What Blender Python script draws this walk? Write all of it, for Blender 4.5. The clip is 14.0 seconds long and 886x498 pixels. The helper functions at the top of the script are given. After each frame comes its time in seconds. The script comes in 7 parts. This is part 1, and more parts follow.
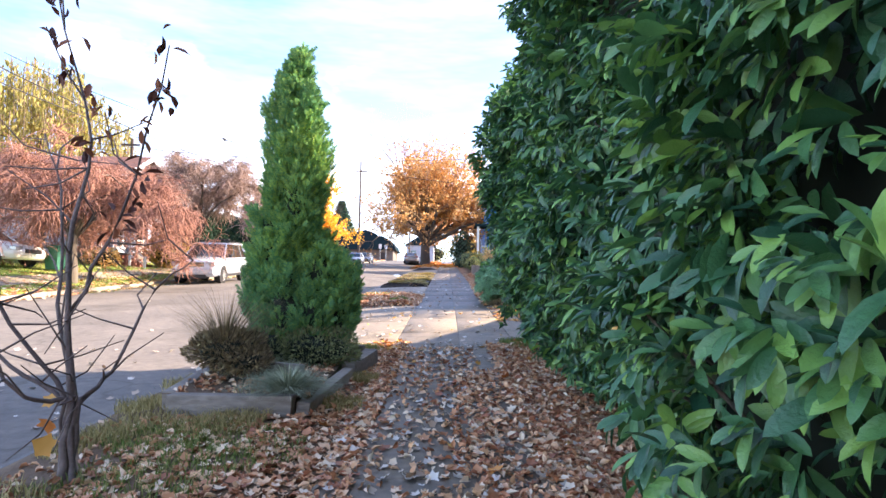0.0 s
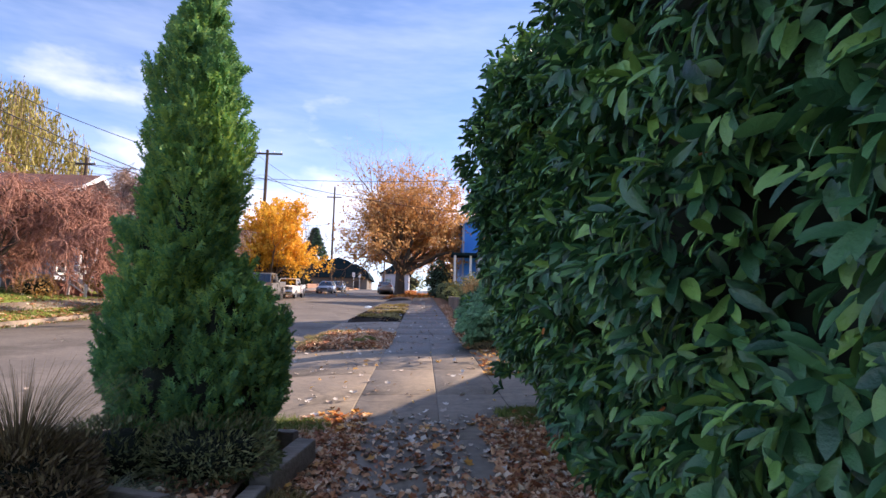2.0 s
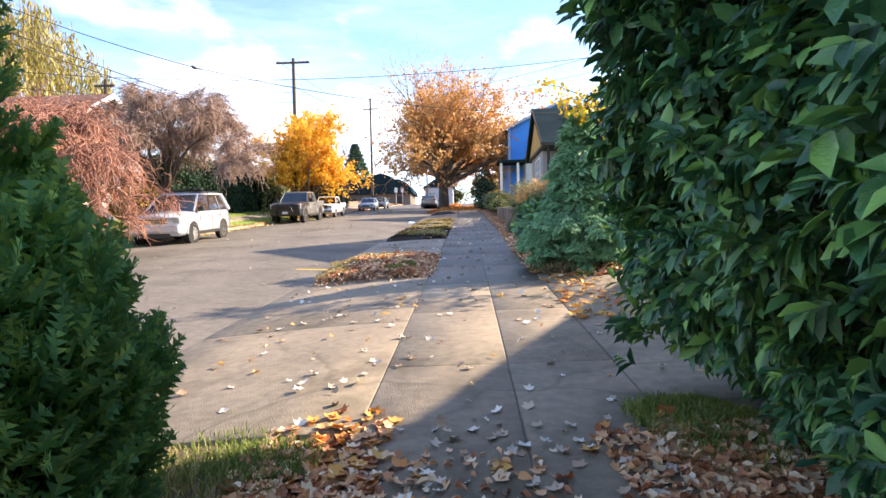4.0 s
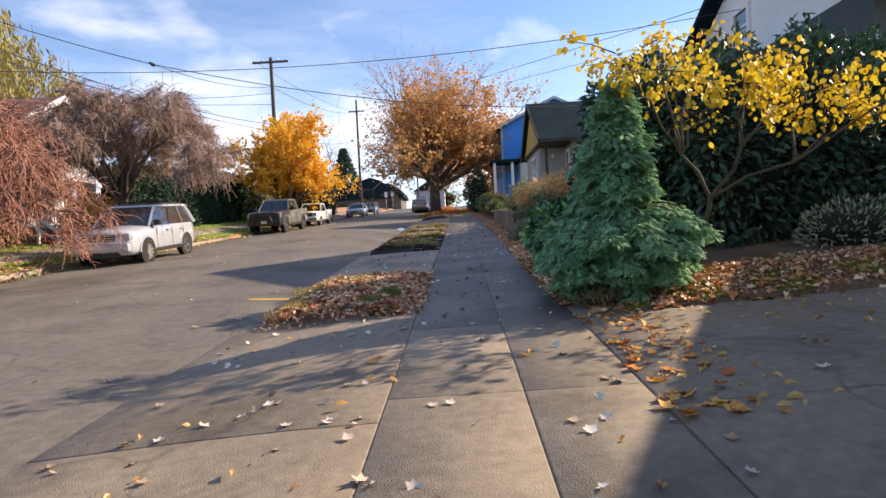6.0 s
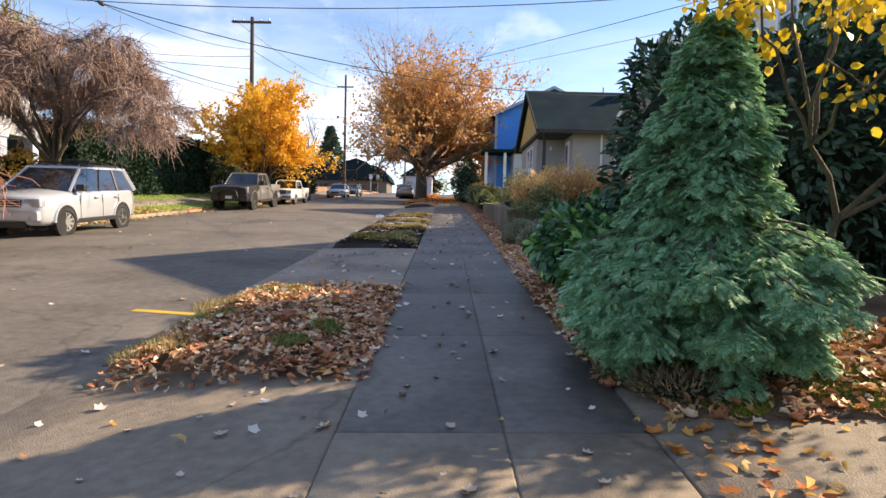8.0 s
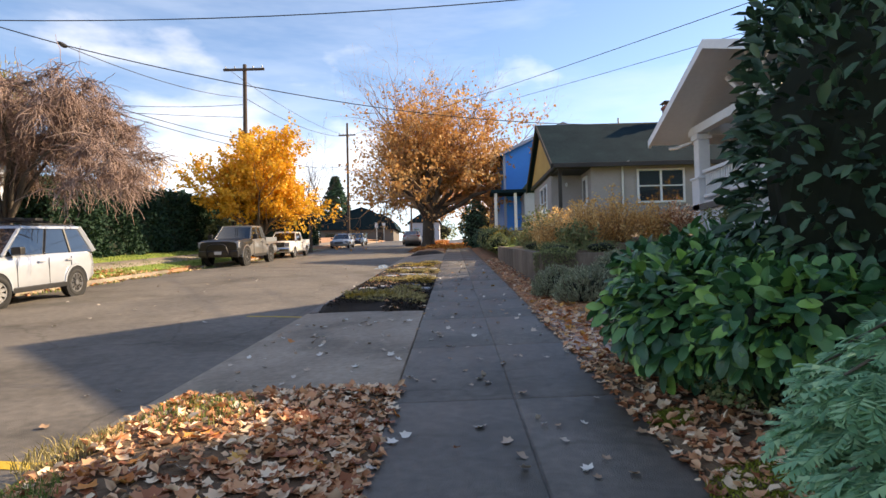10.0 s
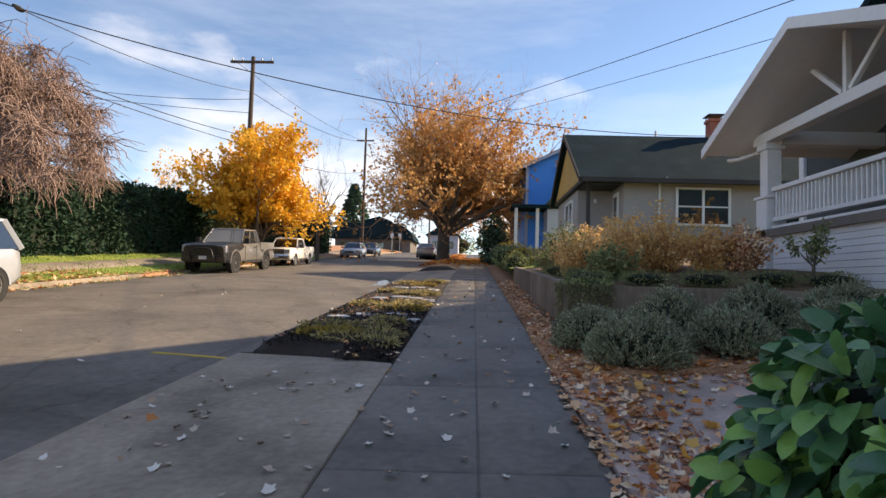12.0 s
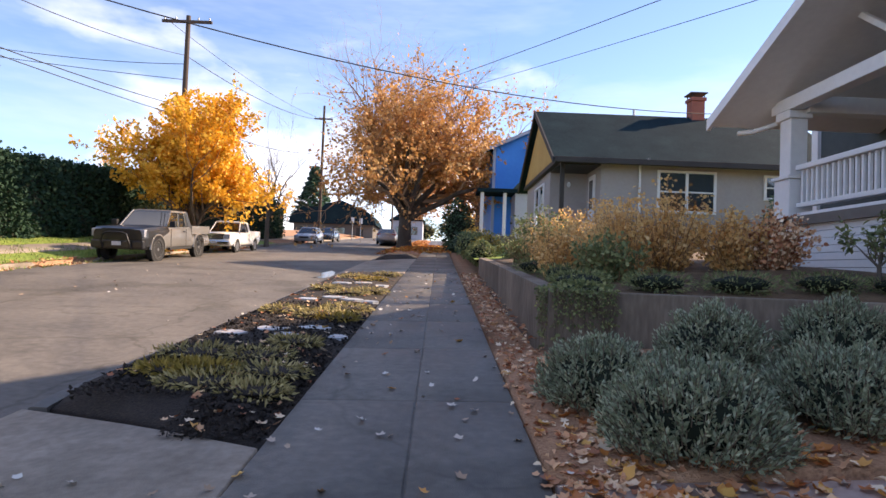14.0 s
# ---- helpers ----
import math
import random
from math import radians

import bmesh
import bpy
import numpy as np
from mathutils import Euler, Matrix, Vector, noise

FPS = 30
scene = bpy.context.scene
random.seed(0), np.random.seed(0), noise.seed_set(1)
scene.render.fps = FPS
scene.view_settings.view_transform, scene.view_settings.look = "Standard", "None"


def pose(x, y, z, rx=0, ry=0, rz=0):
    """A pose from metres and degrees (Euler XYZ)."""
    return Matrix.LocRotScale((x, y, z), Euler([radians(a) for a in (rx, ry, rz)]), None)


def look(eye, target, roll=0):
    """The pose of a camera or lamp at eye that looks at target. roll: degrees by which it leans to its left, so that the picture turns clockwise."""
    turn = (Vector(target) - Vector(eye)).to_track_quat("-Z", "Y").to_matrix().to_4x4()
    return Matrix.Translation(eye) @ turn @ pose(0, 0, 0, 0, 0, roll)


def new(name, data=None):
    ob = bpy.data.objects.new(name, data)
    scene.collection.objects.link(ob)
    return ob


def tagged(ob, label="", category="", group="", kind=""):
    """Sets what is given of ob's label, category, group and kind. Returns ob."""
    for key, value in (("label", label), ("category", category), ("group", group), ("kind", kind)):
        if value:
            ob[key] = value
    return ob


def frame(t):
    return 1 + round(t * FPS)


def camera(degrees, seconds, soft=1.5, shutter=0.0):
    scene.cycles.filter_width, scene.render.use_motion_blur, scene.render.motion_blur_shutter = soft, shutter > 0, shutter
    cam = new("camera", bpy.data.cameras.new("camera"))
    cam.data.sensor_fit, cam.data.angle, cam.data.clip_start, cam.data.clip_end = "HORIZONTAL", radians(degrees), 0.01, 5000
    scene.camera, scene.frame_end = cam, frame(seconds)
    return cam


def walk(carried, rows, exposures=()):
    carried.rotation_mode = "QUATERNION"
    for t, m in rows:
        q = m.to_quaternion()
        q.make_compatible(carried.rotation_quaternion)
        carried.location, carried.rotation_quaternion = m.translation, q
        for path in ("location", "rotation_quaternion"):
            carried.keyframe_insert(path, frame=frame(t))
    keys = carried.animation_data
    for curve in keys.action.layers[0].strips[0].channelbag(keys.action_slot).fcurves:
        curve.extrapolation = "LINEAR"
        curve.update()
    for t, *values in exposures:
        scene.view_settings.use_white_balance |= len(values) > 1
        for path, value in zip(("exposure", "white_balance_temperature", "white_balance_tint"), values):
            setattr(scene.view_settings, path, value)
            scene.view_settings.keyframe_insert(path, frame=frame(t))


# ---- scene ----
cam = camera(74.8, 14.0)
PATH = [
    (0, (0.126, 0.594, 1.322), (0.113, 2.589, 1.466), 0.95),
    (0.5, (0.052, 1.134, 1.359), (0.042, 3.122, 1.581), 0.75),
    (1, (0.042, 1.715, 1.430), (0.067, 3.694, 1.719), 1.39),
    (1.5, (0.039, 2.274, 1.475), (0.085, 4.255, 1.747), 0.75),
    (2, (0.119, 2.825, 1.557), (0.188, 4.809, 1.801), 1.30),
    (2.5, (0.161, 3.446, 1.607), (0.218, 5.439, 1.765), 0.83),
    (3, (0.169, 4.226, 1.629), (0.181, 6.226, 1.642), 0.51),
    (3.5, (0.112, 5.000, 1.625), (0.047, 6.998, 1.567), -0.75),
    (5.8, (-0.068, 8.025, 1.845), (-0.156, 10.023, 1.799), -2.21),
    (6, (-0.047, 8.285, 1.843), (-0.107, 10.283, 1.796), -2.96),
    (6.5, (-0.005, 8.988, 1.922), (-0.155, 10.982, 1.939), -3.30),
    (7, (-0.000, 9.683, 1.946), (-0.120, 11.678, 1.873), -0.65),
    (7.5, (0.043, 10.438, 1.995), (0.025, 12.436, 1.891), 0.67),
    (8, (-0.024, 11.092, 2.038), (-0.027, 13.090, 1.947), 1.34),
    (8.5, (-0.048, 11.789, 2.073), (-0.060, 13.788, 2.012), 0.66),
    (9, (-0.154, 12.503, 2.117), (-0.193, 14.502, 2.128), -0.90),
    (9.2, (-0.158, 12.768, 2.118), (-0.185, 14.768, 2.152), -1.52),
    (11.3, (0.115, 15.811, 2.313), (0.031, 17.808, 2.389), 0.58),
    (11.5, (0.158, 16.105, 2.341), (0.069, 18.101, 2.420), 1.19),
    (12, (0.262, 16.869, 2.402), (0.157, 18.863, 2.513), 1.82),
    (12.5, (0.316, 17.562, 2.484), (0.251, 19.559, 2.571), 1.65),
    (13, (0.415, 18.311, 2.516), (0.432, 20.311, 2.479), 0.20),
    (13.5, (0.435, 18.989, 2.583), (0.498, 20.988, 2.543), 0.62),
    (14, (0.466, 19.724, 2.624), (0.481, 21.723, 2.690), 2.20),
]
EXPO = [(0.0, 2.4, 6700, 20), (0.7, 2.2, 6700, 21), (1.5, 1.4, 6600, 24), (2.0, 1.25, 6600, 24), (2.6, 1.35, 6600, 21), (3.5, 2.0, 6900, 14), (6.0, 1.05, 6950, 16), (7.0, 1.0, 6950, 16), (8.0, 1.2, 7300, 14), (8.5, 1.35, 7600, 13), (9.0, 1.35, 7600, 13), (11.5, 0.95, 7500, 13), (12.5, 1.0, 7500, 15), (14.0, 1.32, 7000, 20)]
walk(cam, [(t, look(eye, target, roll)) for t, eye, target, roll in PATH], EXPO)

# ---- world and light ----
SUN_AZ, SUN_EL = 22.0, 29.5     # degrees from +x towards +y, and above the horizon
sdir = Vector((math.cos(radians(SUN_AZ)) * math.cos(radians(SUN_EL)), math.sin(radians(SUN_AZ)) * math.cos(radians(SUN_EL)), math.sin(radians(SUN_EL))))
world = bpy.data.worlds.new("sky")
scene.world = world
world.use_nodes = True
wn, wl = world.node_tree.nodes, world.node_tree.links
wn.clear()
w_out, w_bg, w_sky = wn.new("ShaderNodeOutputWorld"), wn.new("ShaderNodeBackground"), wn.new("ShaderNodeTexSky")
w_sky.sky_type, w_sky.sun_disc = "NISHITA", False
w_sky.sun_elevation, w_sky.sun_rotation = radians(SUN_EL), radians(90 - SUN_AZ)
w_sky.air_density, w_sky.dust_density, w_sky.ozone_density = 0.85, 0.05, 3.5
w_tc, w_map, w_noise, w_ramp = wn.new("ShaderNodeTexCoord"), wn.new("ShaderNodeMapping"), wn.new("ShaderNodeTexNoise"), wn.new("ShaderNodeValToRGB")
w_map.inputs["Scale"].default_value = (1.0, 1.0, 2.2)
w_map.inputs["Location"].default_value = (1.9, 0.75, 0.45)
w_noise.inputs["Scale"].default_value, w_noise.inputs["Detail"].default_value, w_noise.inputs["Roughness"].default_value = 2.1, 7.0, 0.52
w_ramp.color_ramp.elements[0].position, w_ramp.color_ramp.elements[1].position = 0.55, 0.74
w_mix = wn.new("ShaderNodeMixRGB")
w_mix.inputs[2].default_value = (6.6, 6.7, 7.0, 1)
wl.new(w_tc.outputs["Generated"], w_map.inputs["Vector"]), wl.new(w_map.outputs["Vector"], w_noise.inputs["Vector"])
wl.new(w_noise.outputs["Fac"], w_ramp.inputs["Fac"]), wl.new(w_ramp.outputs["Color"], w_mix.inputs[0])
# thin streaks of high cloud
w_map2, w_noise2, w_ramp2, w_mix2 = wn.new("ShaderNodeMapping"), wn.new("ShaderNodeTexNoise"), wn.new("ShaderNodeValToRGB"), wn.new("ShaderNodeMixRGB")
w_map2.inputs["Rotation"].default_value, w_map2.inputs["Scale"].default_value = (0.0, radians(35), radians(20)), (0.7, 1.0, 3.6)
w_noise2.inputs["Scale"].default_value, w_noise2.inputs["Detail"].default_value, w_noise2.inputs["Roughness"].default_value = 1.6, 6.0, 0.6
w_ramp2.color_ramp.elements[0].position, w_ramp2.color_ramp.elements[1].position = 0.45, 0.85
w_ramp2.color_ramp.elements[1].color = (0.75, 0.75, 0.75, 1)
w_mix2.inputs[2].default_value = (4.0, 4.7, 5.9, 1)
wl.new(w_tc.outputs["Generated"], w_map2.inputs["Vector"]), wl.new(w_map2.outputs["Vector"], w_noise2.inputs["Vector"])
wl.new(w_noise2.outputs["Fac"], w_ramp2.inputs["Fac"]), wl.new(w_ramp2.outputs["Color"], w_mix2.inputs[0])
wl.new(w_sky.outputs["Color"], w_mix2.inputs[1]), wl.new(w_mix2.outputs["Color"], w_mix.inputs[1]), wl.new(w_mix.outputs["Color"], w_bg.inputs["Color"])
w_bg.inputs["Strength"].default_value = 0.12
wl.new(w_bg.outputs["Background"], w_out.inputs["Surface"])
sun = new("sun", bpy.data.lights.new("sun", "SUN"))
sun.data.energy, sun.data.angle, sun.data.color = 4.5, radians(0.6), (1.0, 0.85, 0.64)
sun.matrix_world = look(tuple(sdir * 60), (0, 0, 0))

# ---- materials ----
def mat(name, cols, rough=0.8, scale=6.0, island=0.0, obj=0.0, bump=0.0, bump_scale=40.0, metal=0.0, spec=0.5, fine=0.35, transl=0.0, coat=0.0, stretch=None, cracks=0.0, stain=0.0):
    """A surface whose colour wanders between cols by noise at two scales, by piece and by object."""
    m = bpy.data.materials.new(name)
    m.use_nodes = True
    n, l = m.node_tree.nodes, m.node_tree.links
    b = n["Principled BSDF"]
    b.inputs["Roughness"].default_value, b.inputs["Metallic"].default_value = rough, metal
    b.inputs["Specular IOR Level"].default_value, b.inputs["Coat Weight"].default_value = spec, coat
    tc = n.new("ShaderNodeTexCoord")
    src = tc.outputs["Object"]
    if stretch:
        mp = n.new("ShaderNodeMapping")
        mp.inputs["Scale"].default_value = stretch
        l.new(src, mp.inputs["Vector"])
        src = mp.outputs["Vector"]
    big, small = n.new("ShaderNodeTexNoise"), n.new("ShaderNodeTexNoise")
    big.inputs["Scale"].default_value, big.inputs["Detail"].default_value = scale * 0.3, 4
    small.inputs["Scale"].default_value, small.inputs["Detail"].default_value = scale * 5, 5
    l.new(src, big.inputs["Vector"]), l.new(src, small.inputs["Vector"])

    def math_node(op, a, c):
        q = n.new("ShaderNodeMath")
        q.operation = op
        for i, v in enumerate((a, c)):
            if isinstance(v, (int, float)):
                q.inputs[i].default_value = v
            else:
                l.new(v, q.inputs[i])
        return q.outputs[0]
    f = math_node("ADD", math_node("MULTIPLY", big.outputs["Fac"], 1 - fine), math_node("MULTIPLY", small.outputs["Fac"], fine))
    f = math_node("ADD", math_node("MULTIPLY", math_node("SUBTRACT", f, 0.5), 1.9), 0.5)
    if island:
        ge = n.new("ShaderNodeNewGeometry")
        f = math_node("ADD", math_node("MULTIPLY", f, 1 - island), math_node("MULTIPLY", ge.outputs["Random Per Island"], island))
    if obj:
        oi = n.new("ShaderNodeObjectInfo")
        f = math_node("ADD", math_node("MULTIPLY", f, 1 - obj), math_node("MULTIPLY", oi.outputs["Random"], obj))
    r = n.new("ShaderNodeValToRGB")
    el = r.color_ramp.elements
    while len(el) < len(cols):
        el.new(0.5)
    for i, c in enumerate(cols):
        el[i].position = 0.12 + 0.76 * i / max(1, len(cols) - 1)
        el[i].color = (*c, 1)
    l.new(f, r.inputs["Fac"])
    colour = r.outputs["Color"]

    def darken(colour, fac, lo, hi, tone):
        q, mx = n.new("ShaderNodeValToRGB"), n.new("ShaderNodeMixRGB")
        q.color_ramp.elements[0].position, q.color_ramp.elements[1].position = lo, hi
        q.color_ramp.elements[0].color, q.color_ramp.elements[1].color = (tone, tone, tone * 0.97, 1), (1, 1, 1, 1)
        mx.blend_type = "MULTIPLY"
        mx.inputs[0].default_value = 1.0
        l.new(fac, q.inputs["Fac"]), l.new(colour, mx.inputs[1]), l.new(q.outputs["Color"], mx.inputs[2])
        return mx.outputs["Color"]
    if cracks:
        warp, vor, add = n.new("ShaderNodeTexNoise"), n.new("ShaderNodeTexVoronoi"), n.new("ShaderNodeVectorMath")
        warp.inputs["Scale"].default_value, warp.inputs["Detail"].default_value = 1.3, 6
        add.operation = "MULTIPLY_ADD"
        add.inputs[1].default_value = (0.9, 0.9, 0.9)
        vor.feature = "DISTANCE_TO_EDGE"
        vor.inputs["Scale"].default_value = cracks
        l.new(src, warp.inputs["Vector"]), l.new(warp.outputs["Color"], add.inputs[0]), l.new(src, add.inputs[2]), l.new(add.outputs[0], vor.inputs["Vector"])
        colour = darken(colour, vor.outputs["Distance"], 0.003, 0.01, 0.74)
    if stain:
        st_ = n.new("ShaderNodeTexNoise")
        st_.inputs["Scale"].default_value, st_.inputs["Detail"].default_value, st_.inputs["Roughness"].default_value = stain, 7, 0.62
        l.new(src, st_.inputs["Vector"])
        colour = darken(colour, st_.outputs["Fac"], 0.36, 0.5, 0.66)
    l.new(colour, b.inputs["Base Color"])
    if bump:
        bn, bp = n.new("ShaderNodeTexNoise"), n.new("ShaderNodeBump")
        bn.inputs["Scale"].default_value, bn.inputs["Detail"].default_value = bump_scale, 6
        bp.inputs["Strength"].default_value, bp.inputs["Distance"].default_value = bump, 0.02
        l.new(src, bn.inputs["Vector"]), l.new(bn.outputs["Fac"], bp.inputs["Height"]), l.new(bp.outputs["Normal"], b.inputs["Normal"])
    if transl:
        tr, mx, out = n.new("ShaderNodeBsdfTranslucent"), n.new("ShaderNodeMixShader"), n["Material Output"]
        mx.inputs[0].default_value = transl
        l.new(r.outputs["Color"], tr.inputs["Color"]), l.new(b.outputs[0], mx.inputs[1]), l.new(tr.outputs[0], mx.inputs[2]), l.new(mx.outputs[0], out.inputs["Surface"])
    return m


def glass(name, tint, rough=0.05):
    m = mat(name, [tint, tuple(c * 1.6 for c in tint)], rough, 3, spec=0.9)
    m.node_tree.nodes["Principled BSDF"].inputs["Coat Weight"].default_value = 1.0
    return m


M = dict(
    asphalt=mat("asphalt", [(0.1, 0.09, 0.08), (0.16, 0.142, 0.124), (0.225, 0.198, 0.168)], 0.7, 2.0, spec=0.3, bump=0.5, bump_scale=120, fine=0.5, cracks=0.32, stain=0.5),
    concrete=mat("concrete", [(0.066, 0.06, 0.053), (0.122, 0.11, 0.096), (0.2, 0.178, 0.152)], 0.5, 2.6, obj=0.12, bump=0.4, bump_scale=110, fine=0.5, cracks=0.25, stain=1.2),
    concrete_pale=mat("pale_concrete", [(0.2, 0.158, 0.12), (0.3, 0.243, 0.188), (0.41, 0.335, 0.265)], 0.7, 3.0, bump=0.35, bump_scale=90, fine=0.5, stain=0.8),
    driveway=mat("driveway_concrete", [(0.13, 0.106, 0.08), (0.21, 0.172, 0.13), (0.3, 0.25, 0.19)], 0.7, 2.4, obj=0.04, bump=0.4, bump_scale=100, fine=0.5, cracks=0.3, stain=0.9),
    pink=mat("pinkish_concrete", [(0.28, 0.195, 0.165), (0.45, 0.335, 0.295), (0.58, 0.46, 0.42)], 0.38, 3.4, bump=0.3, bump_scale=60, stain=1.0),
    wall=mat("weathered_wall", [(0.06, 0.044, 0.032), (0.18, 0.14, 0.105), (0.33, 0.27, 0.21)], 0.9, 3.0, bump=0.4, bump_scale=50, stretch=(1, 1, 0.25)),
    soil=mat("soil", [(0.06, 0.038, 0.023), (0.14, 0.087, 0.05), (0.23, 0.155, 0.092)], 0.95, 5, bump=1.0, bump_scale=35),
    litter=mat("leafy_soil", [(0.2, 0.095, 0.05), (0.4, 0.21, 0.115), (0.54, 0.31, 0.18)], 0.95, 9, bump=1.0, bump_scale=45, fine=0.6),
    mulch=mat("dark_mulch", [(0.01, 0.008, 0.007), (0.028, 0.02, 0.016), (0.055, 0.04, 0.03)], 0.95, 8, bump=1.0, bump_scale=60, fine=0.6),
    lawn=mat("lawn", [(0.1, 0.17, 0.02), (0.2, 0.27, 0.035), (0.33, 0.34, 0.07)], 0.9, 3, bump=0.8, bump_scale=60, fine=0.5),
    moss=mat("moss", [(0.08, 0.1, 0.01), (0.2, 0.22, 0.02), (0.36, 0.36, 0.04)], 0.95, 7, island=0.4),
    grass=mat("grass_blades", [(0.08, 0.15, 0.025), (0.18, 0.25, 0.05), (0.36, 0.34, 0.12)], 0.7, 3, island=0.8, transl=0.25),
    dry=mat("dry_grass", [(0.18, 0.15, 0.045), (0.36, 0.29, 0.11), (0.55, 0.45, 0.21)], 0.8, 3, island=0.8, transl=0.2),
    laurel=mat("laurel_leaf", [(0.02, 0.08, 0.042), (0.045, 0.15, 0.062), (0.085, 0.23, 0.075), (0.22, 0.42, 0.085)], 0.34, 3, island=0.75, spec=0.55, bump=0.25, bump_scale=90, transl=0.12),
    laurel_dark=mat("dark_laurel_leaf", [(0.02, 0.052, 0.034), (0.04, 0.095, 0.055), (0.07, 0.15, 0.075)], 0.42, 3, island=0.75, transl=0.08),
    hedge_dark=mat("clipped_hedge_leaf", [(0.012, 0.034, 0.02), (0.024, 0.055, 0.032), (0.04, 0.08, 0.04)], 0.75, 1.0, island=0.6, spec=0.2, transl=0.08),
    # near-black fill: deep shade between leaves, put into the colour
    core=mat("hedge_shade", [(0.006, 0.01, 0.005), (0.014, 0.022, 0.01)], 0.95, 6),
    cedar=mat("arborvitae", [(0.065, 0.18, 0.1), (0.135, 0.33, 0.12), (0.42, 0.56, 0.09)], 0.7, 1.8, island=0.35, transl=0.3, fine=0.2),
    fir=mat("fir_needles", [(0.1, 0.27, 0.155), (0.24, 0.47, 0.26), (0.5, 0.7, 0.37)], 0.6, 1.3, island=0.5, transl=0.25),
    lavender=mat("grey_green_leaf", [(0.13, 0.16, 0.095), (0.28, 0.32, 0.2), (0.48, 0.51, 0.36)], 0.75, 2, island=0.7, transl=0.12),
    gold=mat("golden_leaf", [(0.58, 0.29, 0.02), (0.82, 0.46, 0.035), (0.92, 0.6, 0.09)], 0.6, 1.5, island=0.6, transl=0.35),
    yellow=mat("yellow_leaf", [(0.5, 0.3, 0.01), (0.72, 0.5, 0.02), (0.8, 0.6, 0.06)], 0.5, 2, island=0.7, transl=0.35),
    orange=mat("orange_leaf", [(0.4, 0.18, 0.055), (0.6, 0.31, 0.1), (0.74, 0.46, 0.18)], 0.65, 0.6, island=0.6, transl=0.3),
    willow=mat("willow_leaf", [(0.16, 0.15, 0.03), (0.3, 0.27, 0.06), (0.45, 0.38, 0.1)], 0.7, 0.6, island=0.6, transl=0.3),
    olive=mat("olive_gold_leaf", [(0.16, 0.12, 0.02), (0.32, 0.23, 0.04), (0.48, 0.33, 0.07)], 0.7, 2, island=0.6, transl=0.25),
    tan=mat("dry_tan_leaf", [(0.55, 0.29, 0.1), (0.78, 0.5, 0.19), (0.86, 0.64, 0.32)], 0.75, 1.6, island=0.65, transl=0.4),
    heather=mat("dry_heather", [(0.08, 0.055, 0.032), (0.18, 0.13, 0.065), (0.32, 0.25, 0.12)], 0.9, 3, island=0.8),
    sage=mat("mixed_green_leaf", [(0.08, 0.11, 0.045), (0.19, 0.225, 0.09), (0.33, 0.33, 0.14)], 0.75, 2, island=0.7, transl=0.15),
    fallen=mat("fallen_leaves", [(0.34, 0.12, 0.055), (0.62, 0.29, 0.14), (0.78, 0.47, 0.26), (0.86, 0.69, 0.5)], 0.6, 4, island=0.92, transl=0.1),
    fallen_pale=mat("pale_fallen_leaves", [(0.35, 0.22, 0.13), (0.55, 0.46, 0.38), (0.7, 0.66, 0.6)], 0.5, 4, island=0.92),
    fallen_orange=mat("orange_fallen_leaves", [(0.42, 0.12, 0.03), (0.64, 0.25, 0.05), (0.74, 0.42, 0.1)], 0.55, 4, island=0.92, transl=0.15),
    dark_leaf=mat("dark_copper_leaf", [(0.05, 0.015, 0.012), (0.13, 0.04, 0.02), (0.25, 0.09, 0.04)], 0.6, 4, island=0.9, transl=0.2),
    bark=mat("grey_bark", [(0.045, 0.035, 0.028), (0.1, 0.08, 0.062), (0.17, 0.14, 0.11)], 0.95, 8, bump=0.9, bump_scale=40, stretch=(1, 1, 0.3)),
    twig=mat("bare_twigs", [(0.09, 0.06, 0.045), (0.17, 0.12, 0.09), (0.25, 0.19, 0.14)], 0.9, 2, island=0.6),
    golden_olive=mat("golden_shrub_leaf", [(0.2, 0.13, 0.02), (0.42, 0.28, 0.05), (0.6, 0.42, 0.09)], 0.7, 2, island=0.5, transl=0.25),
    twig_brown=mat("brown_cherry_twigs", [(0.15, 0.095, 0.075), (0.28, 0.185, 0.15), (0.42, 0.31, 0.26)], 0.9, 1, island=0.6),
    twig_red=mat("reddish_twigs", [(0.18, 0.08, 0.06), (0.33, 0.155, 0.11), (0.45, 0.24, 0.175)], 0.9, 1, island=0.6),
    twig_orange=mat("orange_twigs", [(0.18, 0.1, 0.055), (0.32, 0.19, 0.1), (0.44, 0.28, 0.16)], 0.9, 0.6, island=0.6),
    sapling=mat("sapling_bark", [(0.05, 0.035, 0.032), (0.11, 0.08, 0.072), (0.19, 0.145, 0.13)], 0.7, 9, bump=0.3),
    pole=mat("pole_wood", [(0.045, 0.032, 0.026), (0.1, 0.075, 0.06)], 0.9, 6, bump=0.4, stretch=(1, 1, 0.1)),
    timber=mat("weathered_timber", [(0.13, 0.105, 0.085), (0.27, 0.235, 0.2), (0.42, 0.38, 0.33)], 0.9, 6, bump=0.6, stretch=(0.3, 1, 1)),
    stone=mat("pale_wet_stone", [(0.3, 0.31, 0.33), (0.45, 0.46, 0.48), (0.58, 0.58, 0.6)], 0.25, 5, bump=0.3),
    rubber=mat("tyre_rubber", [(0.012, 0.012, 0.012), (0.03, 0.029, 0.028)], 0.85, 12),
    black=mat("black_plastic", [(0.008, 0.008, 0.009), (0.02, 0.02, 0.021)], 0.5, 6),
